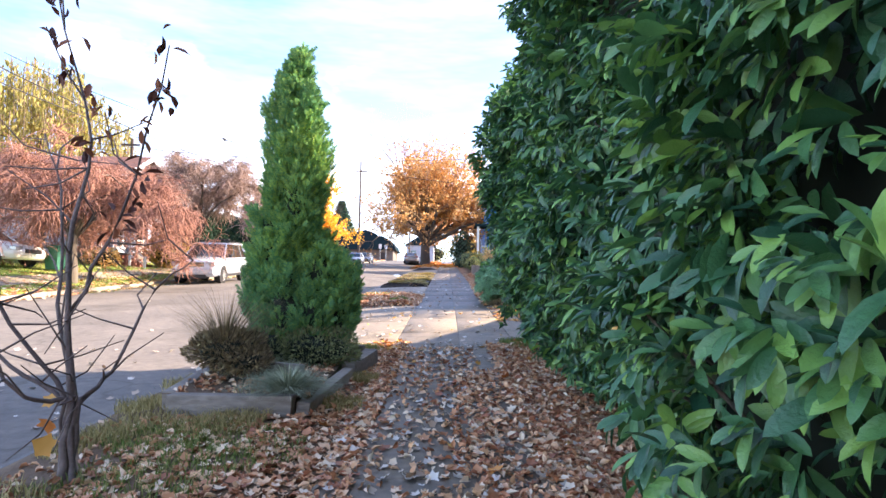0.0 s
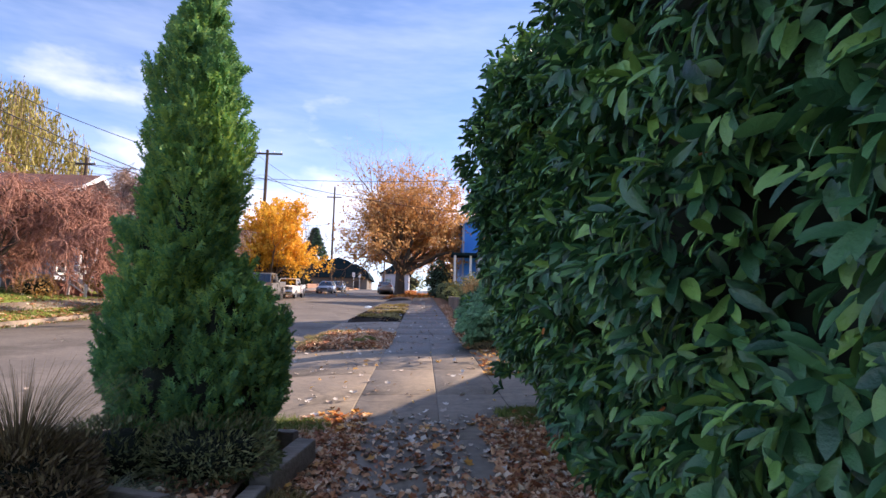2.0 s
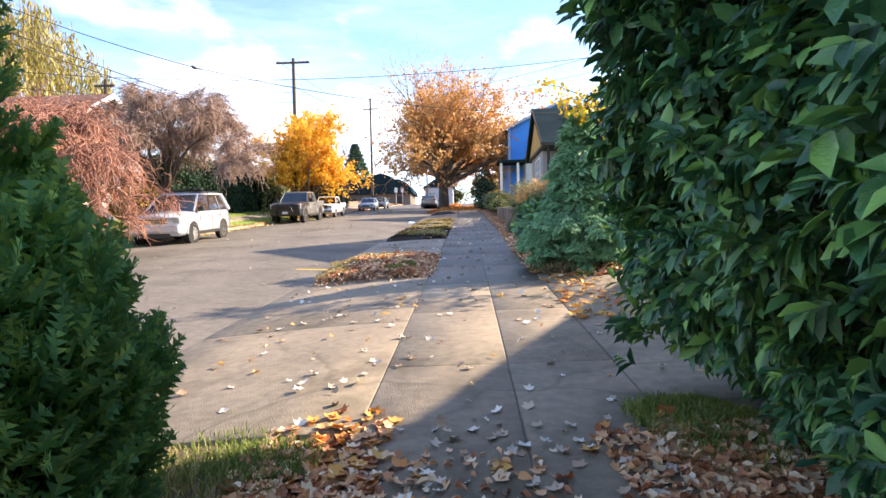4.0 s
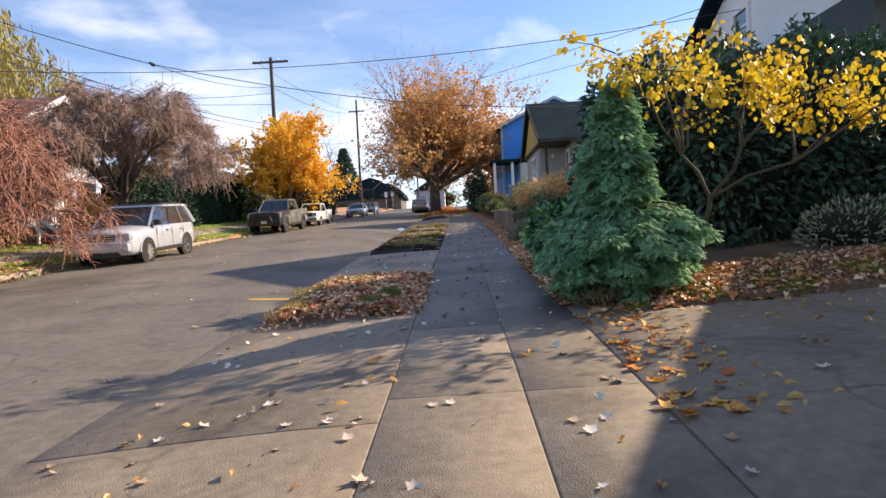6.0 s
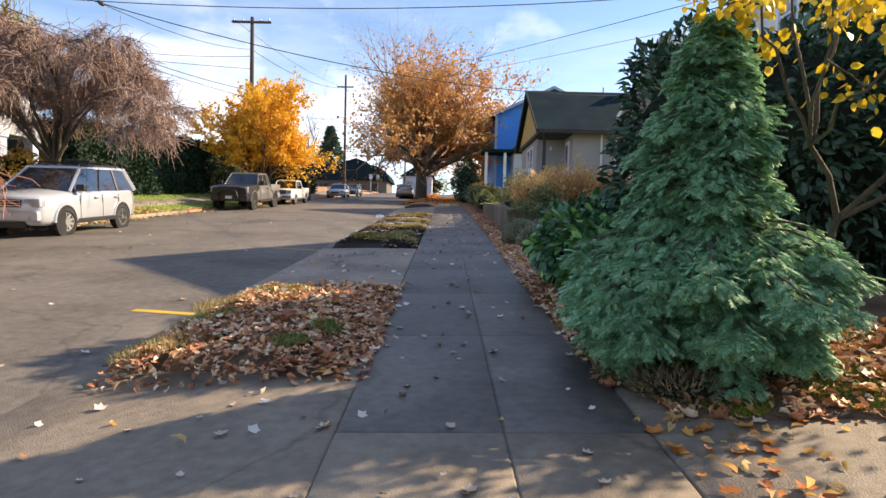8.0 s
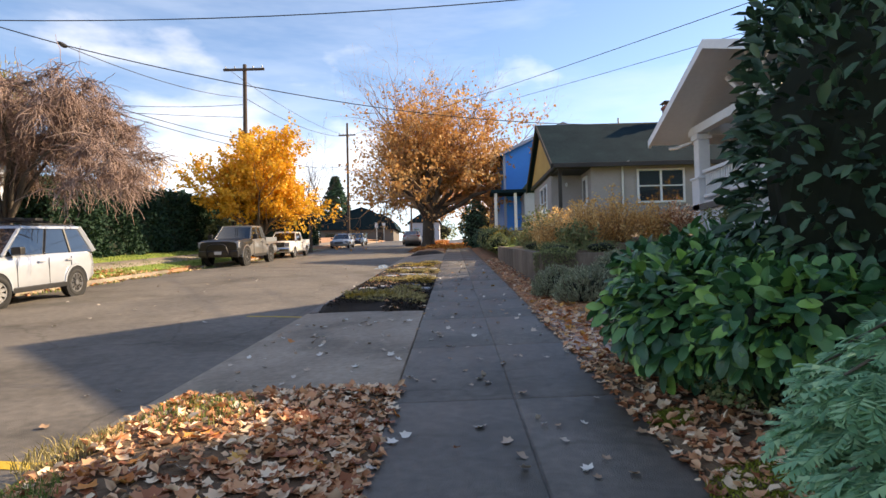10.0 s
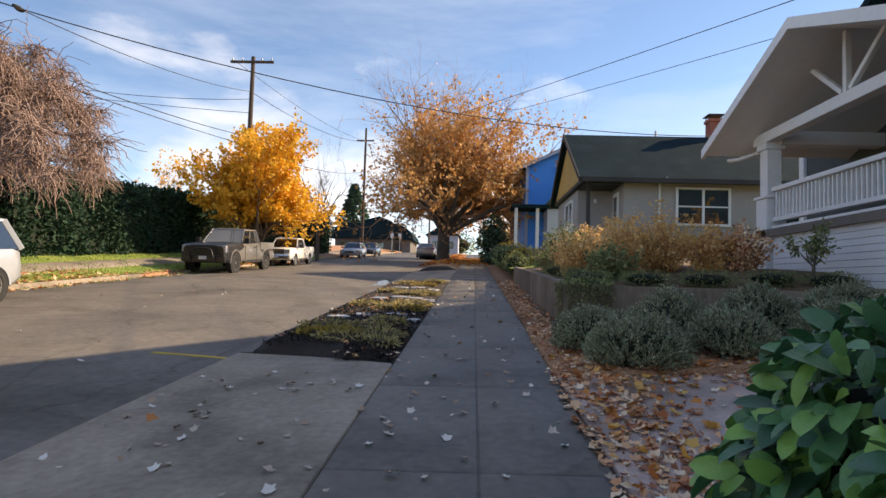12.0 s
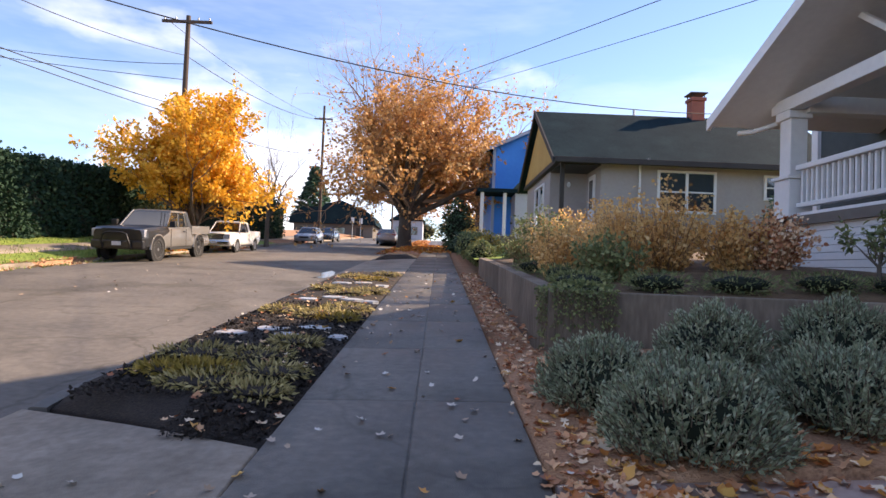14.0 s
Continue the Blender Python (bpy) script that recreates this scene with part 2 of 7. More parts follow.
    rim=mat("alloy_rim", [(0.42, 0.42, 0.43), (0.62, 0.62, 0.63)], 0.3, 6, metal=0.9),
    chrome=mat("chrome", [(0.6, 0.6, 0.62), (0.75, 0.75, 0.77)], 0.15, 6, metal=1.0),
    lamp=mat("headlight_glass", [(0.16, 0.175, 0.2), (0.5, 0.52, 0.56)], 0.08, 12, spec=0.9, coat=1.0),
    red_lamp=mat("red_lamp_glass", [(0.25, 0.01, 0.01), (0.4, 0.02, 0.02)], 0.15, 12, coat=1.0),
    car_glass=glass("car_glass", (0.012, 0.016, 0.02)),
    paint_silver=mat("silver_paint", [(0.44, 0.47, 0.52), (0.52, 0.55, 0.6)], 0.24, 1.2, metal=0.3, coat=0.8),
    paint_white=mat("white_paint_car", [(0.72, 0.71, 0.68), (0.82, 0.81, 0.79)], 0.3, 1.2, coat=0.8),
    paint_tan=mat("dusty_grey_paint", [(0.16, 0.155, 0.15), (0.26, 0.245, 0.23)], 0.35, 1.6, metal=0.4, coat=0.5),
    # pickup nose: darker than its sides, the front's shade put into the paint
    paint_nose_shade=mat("shaded_nose_paint", [(0.006, 0.0065, 0.008), (0.012, 0.0125, 0.015)], 0.4, 1.6, coat=0.4),
    paint_blue=mat("dark_blue_paint", [(0.03, 0.045, 0.075), (0.06, 0.08, 0.12)], 0.25, 1.2, metal=0.3, coat=0.8),
    paint_grey=mat("light_grey_paint", [(0.4, 0.42, 0.46), (0.5, 0.52, 0.56)], 0.28, 1.2, metal=0.3, coat=0.8),
    plate=mat("licence_plate", [(0.5, 0.52, 0.55), (0.66, 0.67, 0.68)], 0.5, 30),
    white=mat("white_trim", [(0.66, 0.66, 0.67), (0.8, 0.8, 0.8)], 0.6, 2.5, bump=0.1),
    siding_grey=mat("warm_grey_siding", [(0.31, 0.285, 0.275), (0.39, 0.36, 0.345)], 0.8, 1.6, bump=0.2),
    siding_dark=mat("dark_green_grey_siding", [(0.045, 0.06, 0.062), (0.075, 0.092, 0.094)], 0.75, 1.6),
    siding_blue=mat("bright_blue_siding", [(0.02, 0.22, 0.74), (0.035, 0.29, 0.85)], 0.6, 0.9),
    siding_pale=mat("pale_siding", [(0.36, 0.39, 0.45), (0.48, 0.5, 0.56)], 0.75, 1.5),
    brown_wall=mat("grey_brown_wall", [(0.1, 0.085, 0.075), (0.18, 0.155, 0.135)], 0.85, 1.0),
    gable_yellow=mat("mustard_shingle", [(0.42, 0.25, 0.07), (0.56, 0.36, 0.11)], 0.8, 2.5),
    roof=mat("slate_grey_shingle", [(0.006, 0.015, 0.022), (0.011, 0.025, 0.033), (0.019, 0.04, 0.047)], 0.95, 3, spec=0.05, bump=0.5, bump_scale=25, fine=0.5),
    roof_brown=mat("red_brown_shingle", [(0.1, 0.045, 0.035), (0.18, 0.08, 0.06)], 0.9, 3, bump=0.4),
    roof_green=mat("green_grey_shingle", [(0.04, 0.06, 0.045), (0.085, 0.11, 0.085)], 0.9, 3, bump=0.4),
    trim_dark=mat("dark_trim", [(0.02, 0.017, 0.016), (0.045, 0.04, 0.036)], 0.7, 3),
    brick=mat("red_brick", [(0.2, 0.06, 0.04), (0.34, 0.12, 0.08)], 0.9, 6, obj=0.5, bump=0.4),
    window=glass("window_glass", (0.02, 0.026, 0.032)),
    blue_trim=mat("pale_blue_paint", [(0.26, 0.32, 0.45), (0.38, 0.44, 0.56)], 0.6, 2),
    bin=mat("green_bin_plastic", [(0.015, 0.11, 0.07), (0.025, 0.16, 0.1)], 0.5, 3),
    wire=mat("black_cable", [(0.012, 0.012, 0.013), (0.025, 0.025, 0.027)], 0.7, 3),
    mark_yellow=mat("worn_yellow_paint", [(0.4, 0.26, 0.03), (0.68, 0.45, 0.04)], 0.7, 14),
    water=mat("wet_puddle", [(0.03, 0.033, 0.036), (0.05, 0.053, 0.056)], 0.12, 2, spec=0.3),
    metal=mat("galvanised_metal", [(0.3, 0.31, 0.32), (0.42, 0.43, 0.44)], 0.45, 6, metal=0.8),
)

# ---- helpers of this scene ----
SY, SX = 0.0636, 0.0215         # how the street climbs ahead, and how the pavement falls to the road


def climb(y):
    if y > 105:
        return SY * 105 + 3.5 * (1 - math.exp(-(y - 105) * SY / 3.5))
    if y < -20:
        return SY * -20
    return SY * y


def rise(x, y):
    """Height of the finished surface above the climbing base line."""
    if x < -11.9:
        return -0.05 + 0.75 * min(1.0, (-11.9 - x) / 6)
    if x < -11.75:
        return -0.05
    if x < -2.735:
        return -0.19 + 0.07 * (1 - ((x + 7.25) / 4.5) ** 2)
    if x < 1.12:
        return SX * x
    return 0.024 + min(x - 1.12, 12) * 0.07


def H(x, y):
    return climb(y) + rise(x, y)


def rnd(a, b):
    return random.uniform(a, b)


def thing(name, label="", category="", at=(0, 0, 0), group="", kind=""):
    ob = new(name)
    ob.empty_display_size = 0.2
    ob.matrix_basis = Matrix.Translation(at)
    return tagged(ob, label, category, group, kind)


def part(name, shape, material, parent=None, label="", smooth=False):
    """Links a bmesh or mesh as one object, in world coordinates, under a thing or a part."""
    if isinstance(shape, bmesh.types.BMesh):
        me = bpy.data.meshes.new(name)
        bmesh.ops.recalc_face_normals(shape, faces=shape.faces)
        shape.to_mesh(me)
        shape.free()
    else:
        me = shape
    if not me.materials:
        me.materials.append(material)
    if smooth:
        me.polygons.foreach_set("use_smooth", [True] * len(me.polygons))
    ob = new(name, me)
    if parent is not None:
        ob.parent = parent
        if parent.parent is None and parent.type == "EMPTY":
            ob.matrix_parent_inverse = parent.matrix_basis.inverted()
    if label:
        ob["label"] = label
    return ob


def mesh_of(name, V, F):
    """A mesh from numpy arrays of vertices and of faces with the same number of corners."""
    V, F = np.asarray(V, np.float32).reshape(-1, 3), np.asarray(F, np.int32)
    me = bpy.data.meshes.new(name)
    me.vertices.add(len(V))
    me.vertices.foreach_set("co", V.ravel())
    me.loops.add(F.size)
    me.loops.foreach_set("vertex_index", F.ravel())
    me.polygons.add(len(F))
    me.polygons.foreach_set("loop_start", np.arange(0, F.size, F.shape[1], dtype=np.int32))
    me.update(calc_edges=True)
    return me


def box(bm, x0, x1, y0, y1, z0, z1, bevel=0.0, m=None):
    made = bmesh.ops.create_cube(bm, size=1.0)["verts"]
    t = Matrix.Translation(((x0 + x1) / 2, (y0 + y1) / 2, (z0 + z1) / 2)) @ Matrix.Diagonal((x1 - x0, y1 - y0, z1 - z0, 1))
    bmesh.ops.transform(bm, matrix=(m @ t) if m else t, verts=made)
    if bevel:
        edges = list({e for v in made for e in v.link_edges})
        bmesh.ops.bevel(bm, geom=edges, offset=bevel, segments=2, affect="EDGES", profile=0.6)
    return bm


def walls(parent, material, *rows):
    for r in rows:
        part("wall", box(bmesh.new(), *r), material, parent)


def boxes(*rows, bevel=0.0):
    bm = bmesh.new()
    for r in rows:
        box(bm, *r, bevel=bevel)
    return bm


def prism(bm, pts, vec):
    """A closed prism: the polygon pts pushed along vec."""
    a = [bm.verts.new(p) for p in pts]
    b = [bm.verts.new(Vector(p) + Vector(vec)) for p in pts]
    bm.faces.new(a), bm.faces.new(list(reversed(b)))
    for i in range(len(a)):
        j = (i + 1) % len(a)
        bm.faces.new((a[j], a[i], b[i], b[j]))
    return bm


def loft(bm, sections, caps=True):
    rings = [[bm.verts.new(p) for p in s] for s in sections]
    k = len(rings[0])
    for a, b in zip(rings, rings[1:]):
        for i in range(k):
            j = (i + 1) % k
            bm.faces.new((a[i], a[j], b[j], b[i]))
    if caps:
        bm.faces.new(list(reversed(rings[0]))), bm.faces.new(rings[-1])
    return bm


def tubes(name, lines, sides=5):
    """Tapered tubes along many polylines: each a list of (point, radius)."""
    V, F, base = [], [], 0
    ang = [2 * math.pi * i / sides for i in range(sides)]
    for line in lines:
        n = len(line)
        for i, (p, r) in enumerate(line):
            p = Vector(p)
            d = Vector(line[min(i + 1, n - 1)][0]) - Vector(line[max(i - 1, 0)][0])
            if d.length < 1e-6:
                d = Vector((0, 0, 1))
            d.normalize()
            u = d.cross(Vector((0.31, 0.2, 0.93)) if abs(d.z) < 0.9 else Vector((1, 0, 0))).normalized()
            w = d.cross(u)
            V += [p + r * (math.cos(a) * u + math.sin(a) * w) for a in ang]
        for i in range(n - 1):
            for k in range(sides):
                q = (k + 1) % sides
                F.append((base + i * sides + k, base + i * sides + q, base + (i + 1) * sides + q, base + (i + 1) * sides + k))
        base += n * sides
    return mesh_of(name, V, F)


# leaf outlines: x across, y along, z up; all quads
def leaf_shape(width, fold=0.12, curl=0.1):
    """A folded, curled pointed leaf one long."""
    w = width / 2
    V = [(0, 0, 0), (-w * 0.72, 0.28, fold * w), (0, 0.33, -curl * 0.1), (w * 0.72, 0.28, fold * w), (-w * 0.95, 0.66, fold * w - curl * 0.4), (0, 0.7, -curl * 0.5), (w * 0.95, 0.66, fold * w - curl * 0.4), (0, 1, -curl)]
    return V, [(0, 2, 1, 1), (0, 3, 2, 2), (1, 2, 5, 4), (2, 3, 6, 5), (4, 5, 7, 7), (5, 6, 7, 7)]


OVAL = leaf_shape(0.42, 0.5, 0.16)


def long_leaf(width, fold, curl):
    """A smooth oblong leaf one long, folded along its midrib and curling down to a short tip."""
    V, F = [(0, 0, 0)], []
    for f, k in ((0.1, 0.42), (0.34, 0.92), (0.64, 1.0), (0.87, 0.66)):
        w, z = width / 2 * k, -curl * f * f
        V += [(-w, f, z + fold * w), (0, f, z), (w, f, z + fold * w)]
    V.append((0, 1, -curl))
    F += [(0, 2, 1, 1), (0, 3, 2, 2)]
    for i in range(3):
        a, b = 1 + 3 * i, 4 + 3 * i
        F += [(a, a + 1, b + 1, b), (a + 1, a + 2, b + 2, b + 1)]
    return V, F + [(10, 11, 13, 13), (11, 12, 13, 13)]


SPRIG = ([(0, 0, 0), (-0.17, 0.5, 0.04), (0, 1, 0), (0.17, 0.5, 0.04)], [(0, 3, 2, 1)])
LAUREL = long_leaf(0.35, 0.4, 0.24)
BROAD = long_leaf(0.5, 0.3, 0.26)
NARROW = ([(0, 0, 0), (-0.13, 0.4, 0.02), (0, 1, -0.05), (0.13, 0.4, 0.02)], [(0, 3, 2, 1)])
CARD = ([(0, 0, 0), (-0.4, 0.45, 0.08), (0, 1, -0.05), (0.4, 0.5, 0.06)], [(0, 3, 2, 1)])
FROND = ([(0, 0, 0.04), (-0.3, 0.3, -0.1), (-0.34, 0.72, -0.16), (0, 0.5, 0.05), (0, 1.0, -0.12), (0.34, 0.7, -0.16), (0.3, 0.28, -0.1)],
         [(0, 3, 2, 1), (3, 4, 4, 2), (0, 6, 5, 3), (3, 5, 4, 4)])


def feather(pairs, reach, thick, droop):
    """A flat twiglet: pairs of thin fingers along a stem, and one at its tip."""
    V, F = [(-thick * 0.5, 0, 0), (thick * 0.5, 0, 0), (0, 1.0, -droop)], [(0, 1, 2, 2)]
    for i in range(pairs):
        f = 0.08 + 0.72 * i / pairs
        l = reach * (1 - 0.55 * f)
        for s in (-1, 1):
            k = len(V)
            V += [(0, f, -droop * f * f), (s * thick * 0.2, f + thick * 1.3, -droop * f * f), (s * l, f + l * 0.95, -droop * (f + l) ** 2 - 0.04)]
            F.append((k, k + 1, k + 2, k + 2))
    return V, F


CEDAR_SPRAY = feather(3, 0.36, 0.2, -0.05)
FIR_SPRAY = feather(4, 0.42, 0.2, 0.16)
MAPLE = ([(0, -0.2, 0), (0.4, -0.3, 0.14), (0.38, 0.0, 0.03), (0.6, 0.2, 0.2), (0.33, 0.38, 0.05), (0.03, 0.74, 0.16), (-0.36, 0.36, 0.05), (-0.54, 0.24, 0.12), (-0.4, 0.0, 0.04), (-0.36, -0.3, 0.2), (0, 0.1, -0.04)],
         [(10, 0, 1, 2), (10, 2, 3, 4), (10, 4, 5, 6), (10, 6, 7, 8), (10, 8, 9, 0)])
ROUND = ([(0, 0, 0), (-0.34, 0.16, 0.05), (-0.36, 0.6, 0.02), (0, 1, -0.1), (0.36, 0.6, 0.02), (0.34, 0.16, 0.05), (0, 0.5, -0.03)], [(0, 6, 2, 1), (6, 3, 3, 2), (0, 5, 4, 6), (6, 4, 3, 3)])


def leaves(name, P, D, U, S, shape):
    """Leaves of one outline at the points P, pointing along D with their faces towards U, sized S."""
    P, D, U, S = (np.asarray(a, float) for a in (P, D, U, S))
    D = D / np.maximum(np.linalg.norm(D, axis=1, keepdims=True), 1e-6)
    R = np.cross(D, U)
    R = R / np.maximum(np.linalg.norm(R, axis=1, keepdims=True), 1e-6)
    N = np.cross(R, D)
    T = np.asarray(shape[0], float)
    V = P[:, None, :] + S[:, None, None] * (T[None, :, 0:1] * R[:, None, :] + T[None, :, 1:2] * D[:, None, :] + T[None, :, 2:3] * N[:, None, :])
    k = len(T)
    T3 = []
    for f in shape[1]:
        c = []
        for i in f:
            if i not in c:
                c.append(i)
        T3 += [(c[0], c[i], c[i + 1]) for i in range(1, len(c) - 1)]
    F = (np.asarray(T3)[None] + (np.arange(len(P)) * k)[:, None, None]).reshape(-1, 3)
    return mesh_of(name, V, F)


RS = np.random.RandomState(7)


def jitter(n, s=1.0):
    return RS.normal(0, s, (n, 3))


def blob_points(n, centre, radii, inside=0.25):
    """Points on and just under the skin of a lumpy ellipsoid, with their outward ways."""
    d = RS.normal(0, 1, (n, 3))
    d /= np.linalg.norm(d, axis=1, keepdims=True)
    f = np.sin(d[:, 0] * 5.1 + centre[0]) * np.sin(d[:, 1] * 4.3 + centre[1]) * 0.12 + np.sin(d[:, 2] * 7 + d[:, 0] * 4) * 0.06
    r = (1 + f) * (1 - inside * RS.rand(n) ** 2)
    return np.asarray(centre) + d * r[:, None] * np.asarray(radii), d


def lump(centre, radii, seed=0, detail=3, rough=0.18):
    bm = bmesh.new()
    bmesh.ops.create_icosphere(bm, subdivisions=detail, radius=1)
    for v in bm.verts:
        f = 1 + rough * noise.noise(v.co * 2.1 + Vector((seed, seed * 0.7, 0)))
        v.co = Vector(centre) + Vector((v.co.x * radii[0], v.co.y * radii[1], v.co.z * radii[2])) * f
    return bm


def sheet(name, xs, ys, zf, skirt=0.0):
    if skirt:
        xs, ys = [xs[0], *xs, xs[-1]], [ys[0], *ys, ys[-1]]
    V = [(x, y, zf(x, y) - (skirt if skirt and (i in (0, len(xs) - 1) or j in (0, len(ys) - 1)) else 0)) for j, y in enumerate(ys) for i, x in enumerate(xs)]
    w = len(xs)
    F = [(j * w + i, j * w + i + 1, (j + 1) * w + i + 1, (j + 1) * w + i) for j in range(len(ys) - 1) for i in range(w - 1)]
    return mesh_of(name, V, F)


def steps(a, b, d):
    n = max(1, round((b - a) / d))
    return [a + (b - a) * i / n for i in range(n + 1)]

# ---- the large structure ----
def ground_z(x, y):
    z = H(x, y)
    if -11.9 < x < -2.62:
        return climb(y) - 0.5
    if -2.62 <= x < 1.121:
        return z - 0.22
    if x >= 1.121:
        return climb(y) + 0.024 + min(x - 1.12, 12) * 0.04 - 0.12
    return z - 0.02


gx = [-900, -300, -120, -60, -40, -30, -24, -18, -15, -13, -11.9, -11.89, -7, -2.63, -2.6, -0.62, 1.11, 1.13, 2, 3, 4.5, 6, 8, 10, 14, 20, 40, 90, 300, 900]
gy = [-900, -200, -60, -30, -20] + steps(-15, 120, 5) + [140, 170, 220, 300, 500, 900]
tagged(part("ground", sheet("ground", gx, gy, ground_z), M["litter"]), "brown soil and leaf mould of the verges and lots", "ground", kind="structure")

rx = steps(-11.75, -2.74, 0.75)
tagged(part("road", sheet("road", rx, steps(-30, 150, 2.5), lambda x, y: H(x, y)), M["asphalt"], smooth=True), "worn grey asphalt street with fine cracks", "road", kind="structure")
tagged(part("side_road", sheet("side_road", [-90, -50, -11.8], [104, 112], lambda x, y: climb(108) - 0.1), M["asphalt"]), "asphalt cross street at the top of the rise", "road", kind="structure")

# kerbs: the near one is broken by the driveway aprons
def kerb(name, x0, x1, y0, y1, material="concrete_pale", low=0.045):
    bm = bmesh.new()
    ys = steps(y0, y1, 2.5)
    ys = [y0, y0 + 0.35] + [y for y in ys[1:-1] if y0 + 0.5 < y < y1 - 0.5] + [y1 - 0.35, y1]
    ends = {y0: 0.155 - low, y1: 0.155 - low}
    loft(bm, [[(x0, y, climb(y) - low - 0.01 - ends.get(y, 0.0)), (x0 + 0.02, y, climb(y) - low - ends.get(y, 0.0)), (x1, y, climb(y) - low - ends.get(y, 0.0)), (x1, y, climb(y) - 0.4), (x0, y, climb(y) - 0.4)] for y in ys])
    return tagged(part(name, bm, M[material]), "weathered concrete kerb along the asphalt", "kerb", kind="structure")


for a, b in ((-15, 8.9), (15.7, 18.8), (24.4, 38.2), (47.8, 110)):
    kerb("kerb", -2.75, -2.6, a, b, "concrete", 0.13)
for a, b in ((-15, 37.6), (40.6, 70), (74, 104)):
    kerb("kerb", -11.9, -11.76, a, b)

# road paint and a puddle
def patch(name, pts, material, label, category, lift=0.004):
    bm = bmesh.new()
    f = bm.faces.new([bm.verts.new((x, y, H(x, y) + lift)) for x, y in pts])
    bmesh.ops.triangulate(bm, faces=[f])
    bmesh.ops.subdivide_edges(bm, edges=bm.edges, cuts=2, use_grid_fill=True)
    for v in bm.verts:
        v.co.z = H(v.co.x, v.co.y) + lift
    return tagged(part(name, bm, material), label, category, kind="structure")


patch("road_mark", [(-3.55, 17.6), (-2.78, 17.55), (-2.78, 17.67), (-3.55, 17.72)], M["mark_yellow"], "short worn yellow paint line on the asphalt", "road mark")
patch("road_mark", [(-3.8, 24.1), (-2.8, 24.05), (-2.8, 24.14), (-3.8, 24.2)], M["mark_yellow"], "short faded yellow paint line on the asphalt", "road mark")
patch("puddle", [(-3.3, 37.0), (-2.95, 37.2), (-2.85, 38.2), (-3.0, 39.4), (-3.25, 40.2), (-3.4, 39.0), (-3.2, 38.0)], M["water"], "thin shallow puddle reflecting sky on asphalt", "puddle")

# aprons and the first driveway
def slab_part(name, x0, x1, y0, y1, zf, material, parent, gap=0.006, thick=0.12, skew=0.0):
    """One concrete slab with softened top edges, following the surface zf."""
    x0, x1, y0, y1 = x0 + gap, x1 - gap, y0 + gap, y1 - gap
    e = 0.012
    nx, ny = (4 if x1 - x0 > 1.5 else 1), max(1, round((y1 - y0) / 1.2))
    xs = [x0, x0, *[x0 + e + (x1 - x0 - 2 * e) * i / nx for i in range(nx + 1)], x1, x1]
    ys = [y0, y0, *[y0 + e + (y1 - y0 - 2 * e) * j / ny for j in range(ny + 1)], y1, y1]
    V = []
    for j, y in enumerate(ys):
        for i, x in enumerate(xs):
            s = skew * (1 - (x - x0) / (x1 - x0)) * ((y - y0) / (y1 - y0))
            r = min(i, j, len(xs) - 1 - i, len(ys) - 1 - j)
            V.append((x, y + s, zf(x, y + s) - (thick if r == 0 else 0.009 if r == 1 else 0)))
    w = len(xs)
    F = [(j * w + i, j * w + i + 1, (j + 1) * w + i + 1, (j + 1) * w + i) for j in range(len(ys) - 1) for i in range(w - 1)]
    return part(name, mesh_of(name, V, F), material, parent)


def apron_z(x, y):
    f = min(1.0, max(0.0, (-0.6 - x) / 2.15))
    return climb(y) + SX * x - 0.11 * f ** 1.5


def flat_z(x, y):
    return climb(y) + SX * min(x, 1.12) + max(0.0, x - 1.12) * 0.05


pave = thing("pavement", "dark weathered concrete pavement of joined slabs", "pavement", kind="structure")
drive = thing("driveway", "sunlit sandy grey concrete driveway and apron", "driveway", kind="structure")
drive2 = thing("driveway", "wet pinkish concrete driveway strewn with leaves", "driveway", kind="structure")
apron = thing("apron", "grey concrete driveway apron between pavement and street", "driveway", kind="structure")
apron2 = thing("apron", "far pale concrete driveway apron beside the street", "driveway", kind="structure")
for a, b in ((8.9, 11.75), (11.75, 14.9)):
    slab_part("slab", -2.8, -0.59, a, b if b < 14 else 15.65, apron_z, M["driveway"], drive)
    slab_part("slab", 1.12, 3.4, a, b, flat_z, M["driveway"], drive)
    slab_part("slab", 3.4, 7.0, a, b, flat_z, M["driveway"], drive)
slab_part("slab", -2.8, -0.6, 18.8, 23.36, apron_z, M["concrete_pale"], apron, skew=1.05)
slab_part("slab", -2.9, -0.6, 38.2, 47.8, apron_z, M["concrete_pale"], apron2)
for a, b, c, d in ((1.14, 3.2, 19.4, 22.9), (3.2, 5.2, 19.4, 23.6), (5.2, 9, 19.4, 24.2)):
    slab_part("slab", a, b, c, d, flat_z, M["pink"], drive2)

# the left lawn and its own pavement
tagged(part("lawn", sheet("lawn", steps(-26, -14.6, 1.9), steps(-10, 64, 2), lambda x, y: H(x, y) + 0.01), M["lawn"]), "mown green lawn with yellowing grass", "lawn", kind="structure")
tagged(part("lawn", sheet("lawn", steps(-13.2, -11.9, 0.65), steps(-10, 64, 2), lambda x, y: H(x, y) + 0.01), M["lawn"]), "grass strip beside the kerb strewn with leaves", "lawn", kind="structure")
left_walk = thing("pavement", "pale concrete pavement beyond the lawn strip", "pavement", kind="structure")
for y in steps(-8, 100, 3)[:-1]:
    slab_part("slab", -14.6, -13.2, y, y + 3, lambda x, yy: H(x, yy) + 0.02, M["concrete_pale"], left_walk)

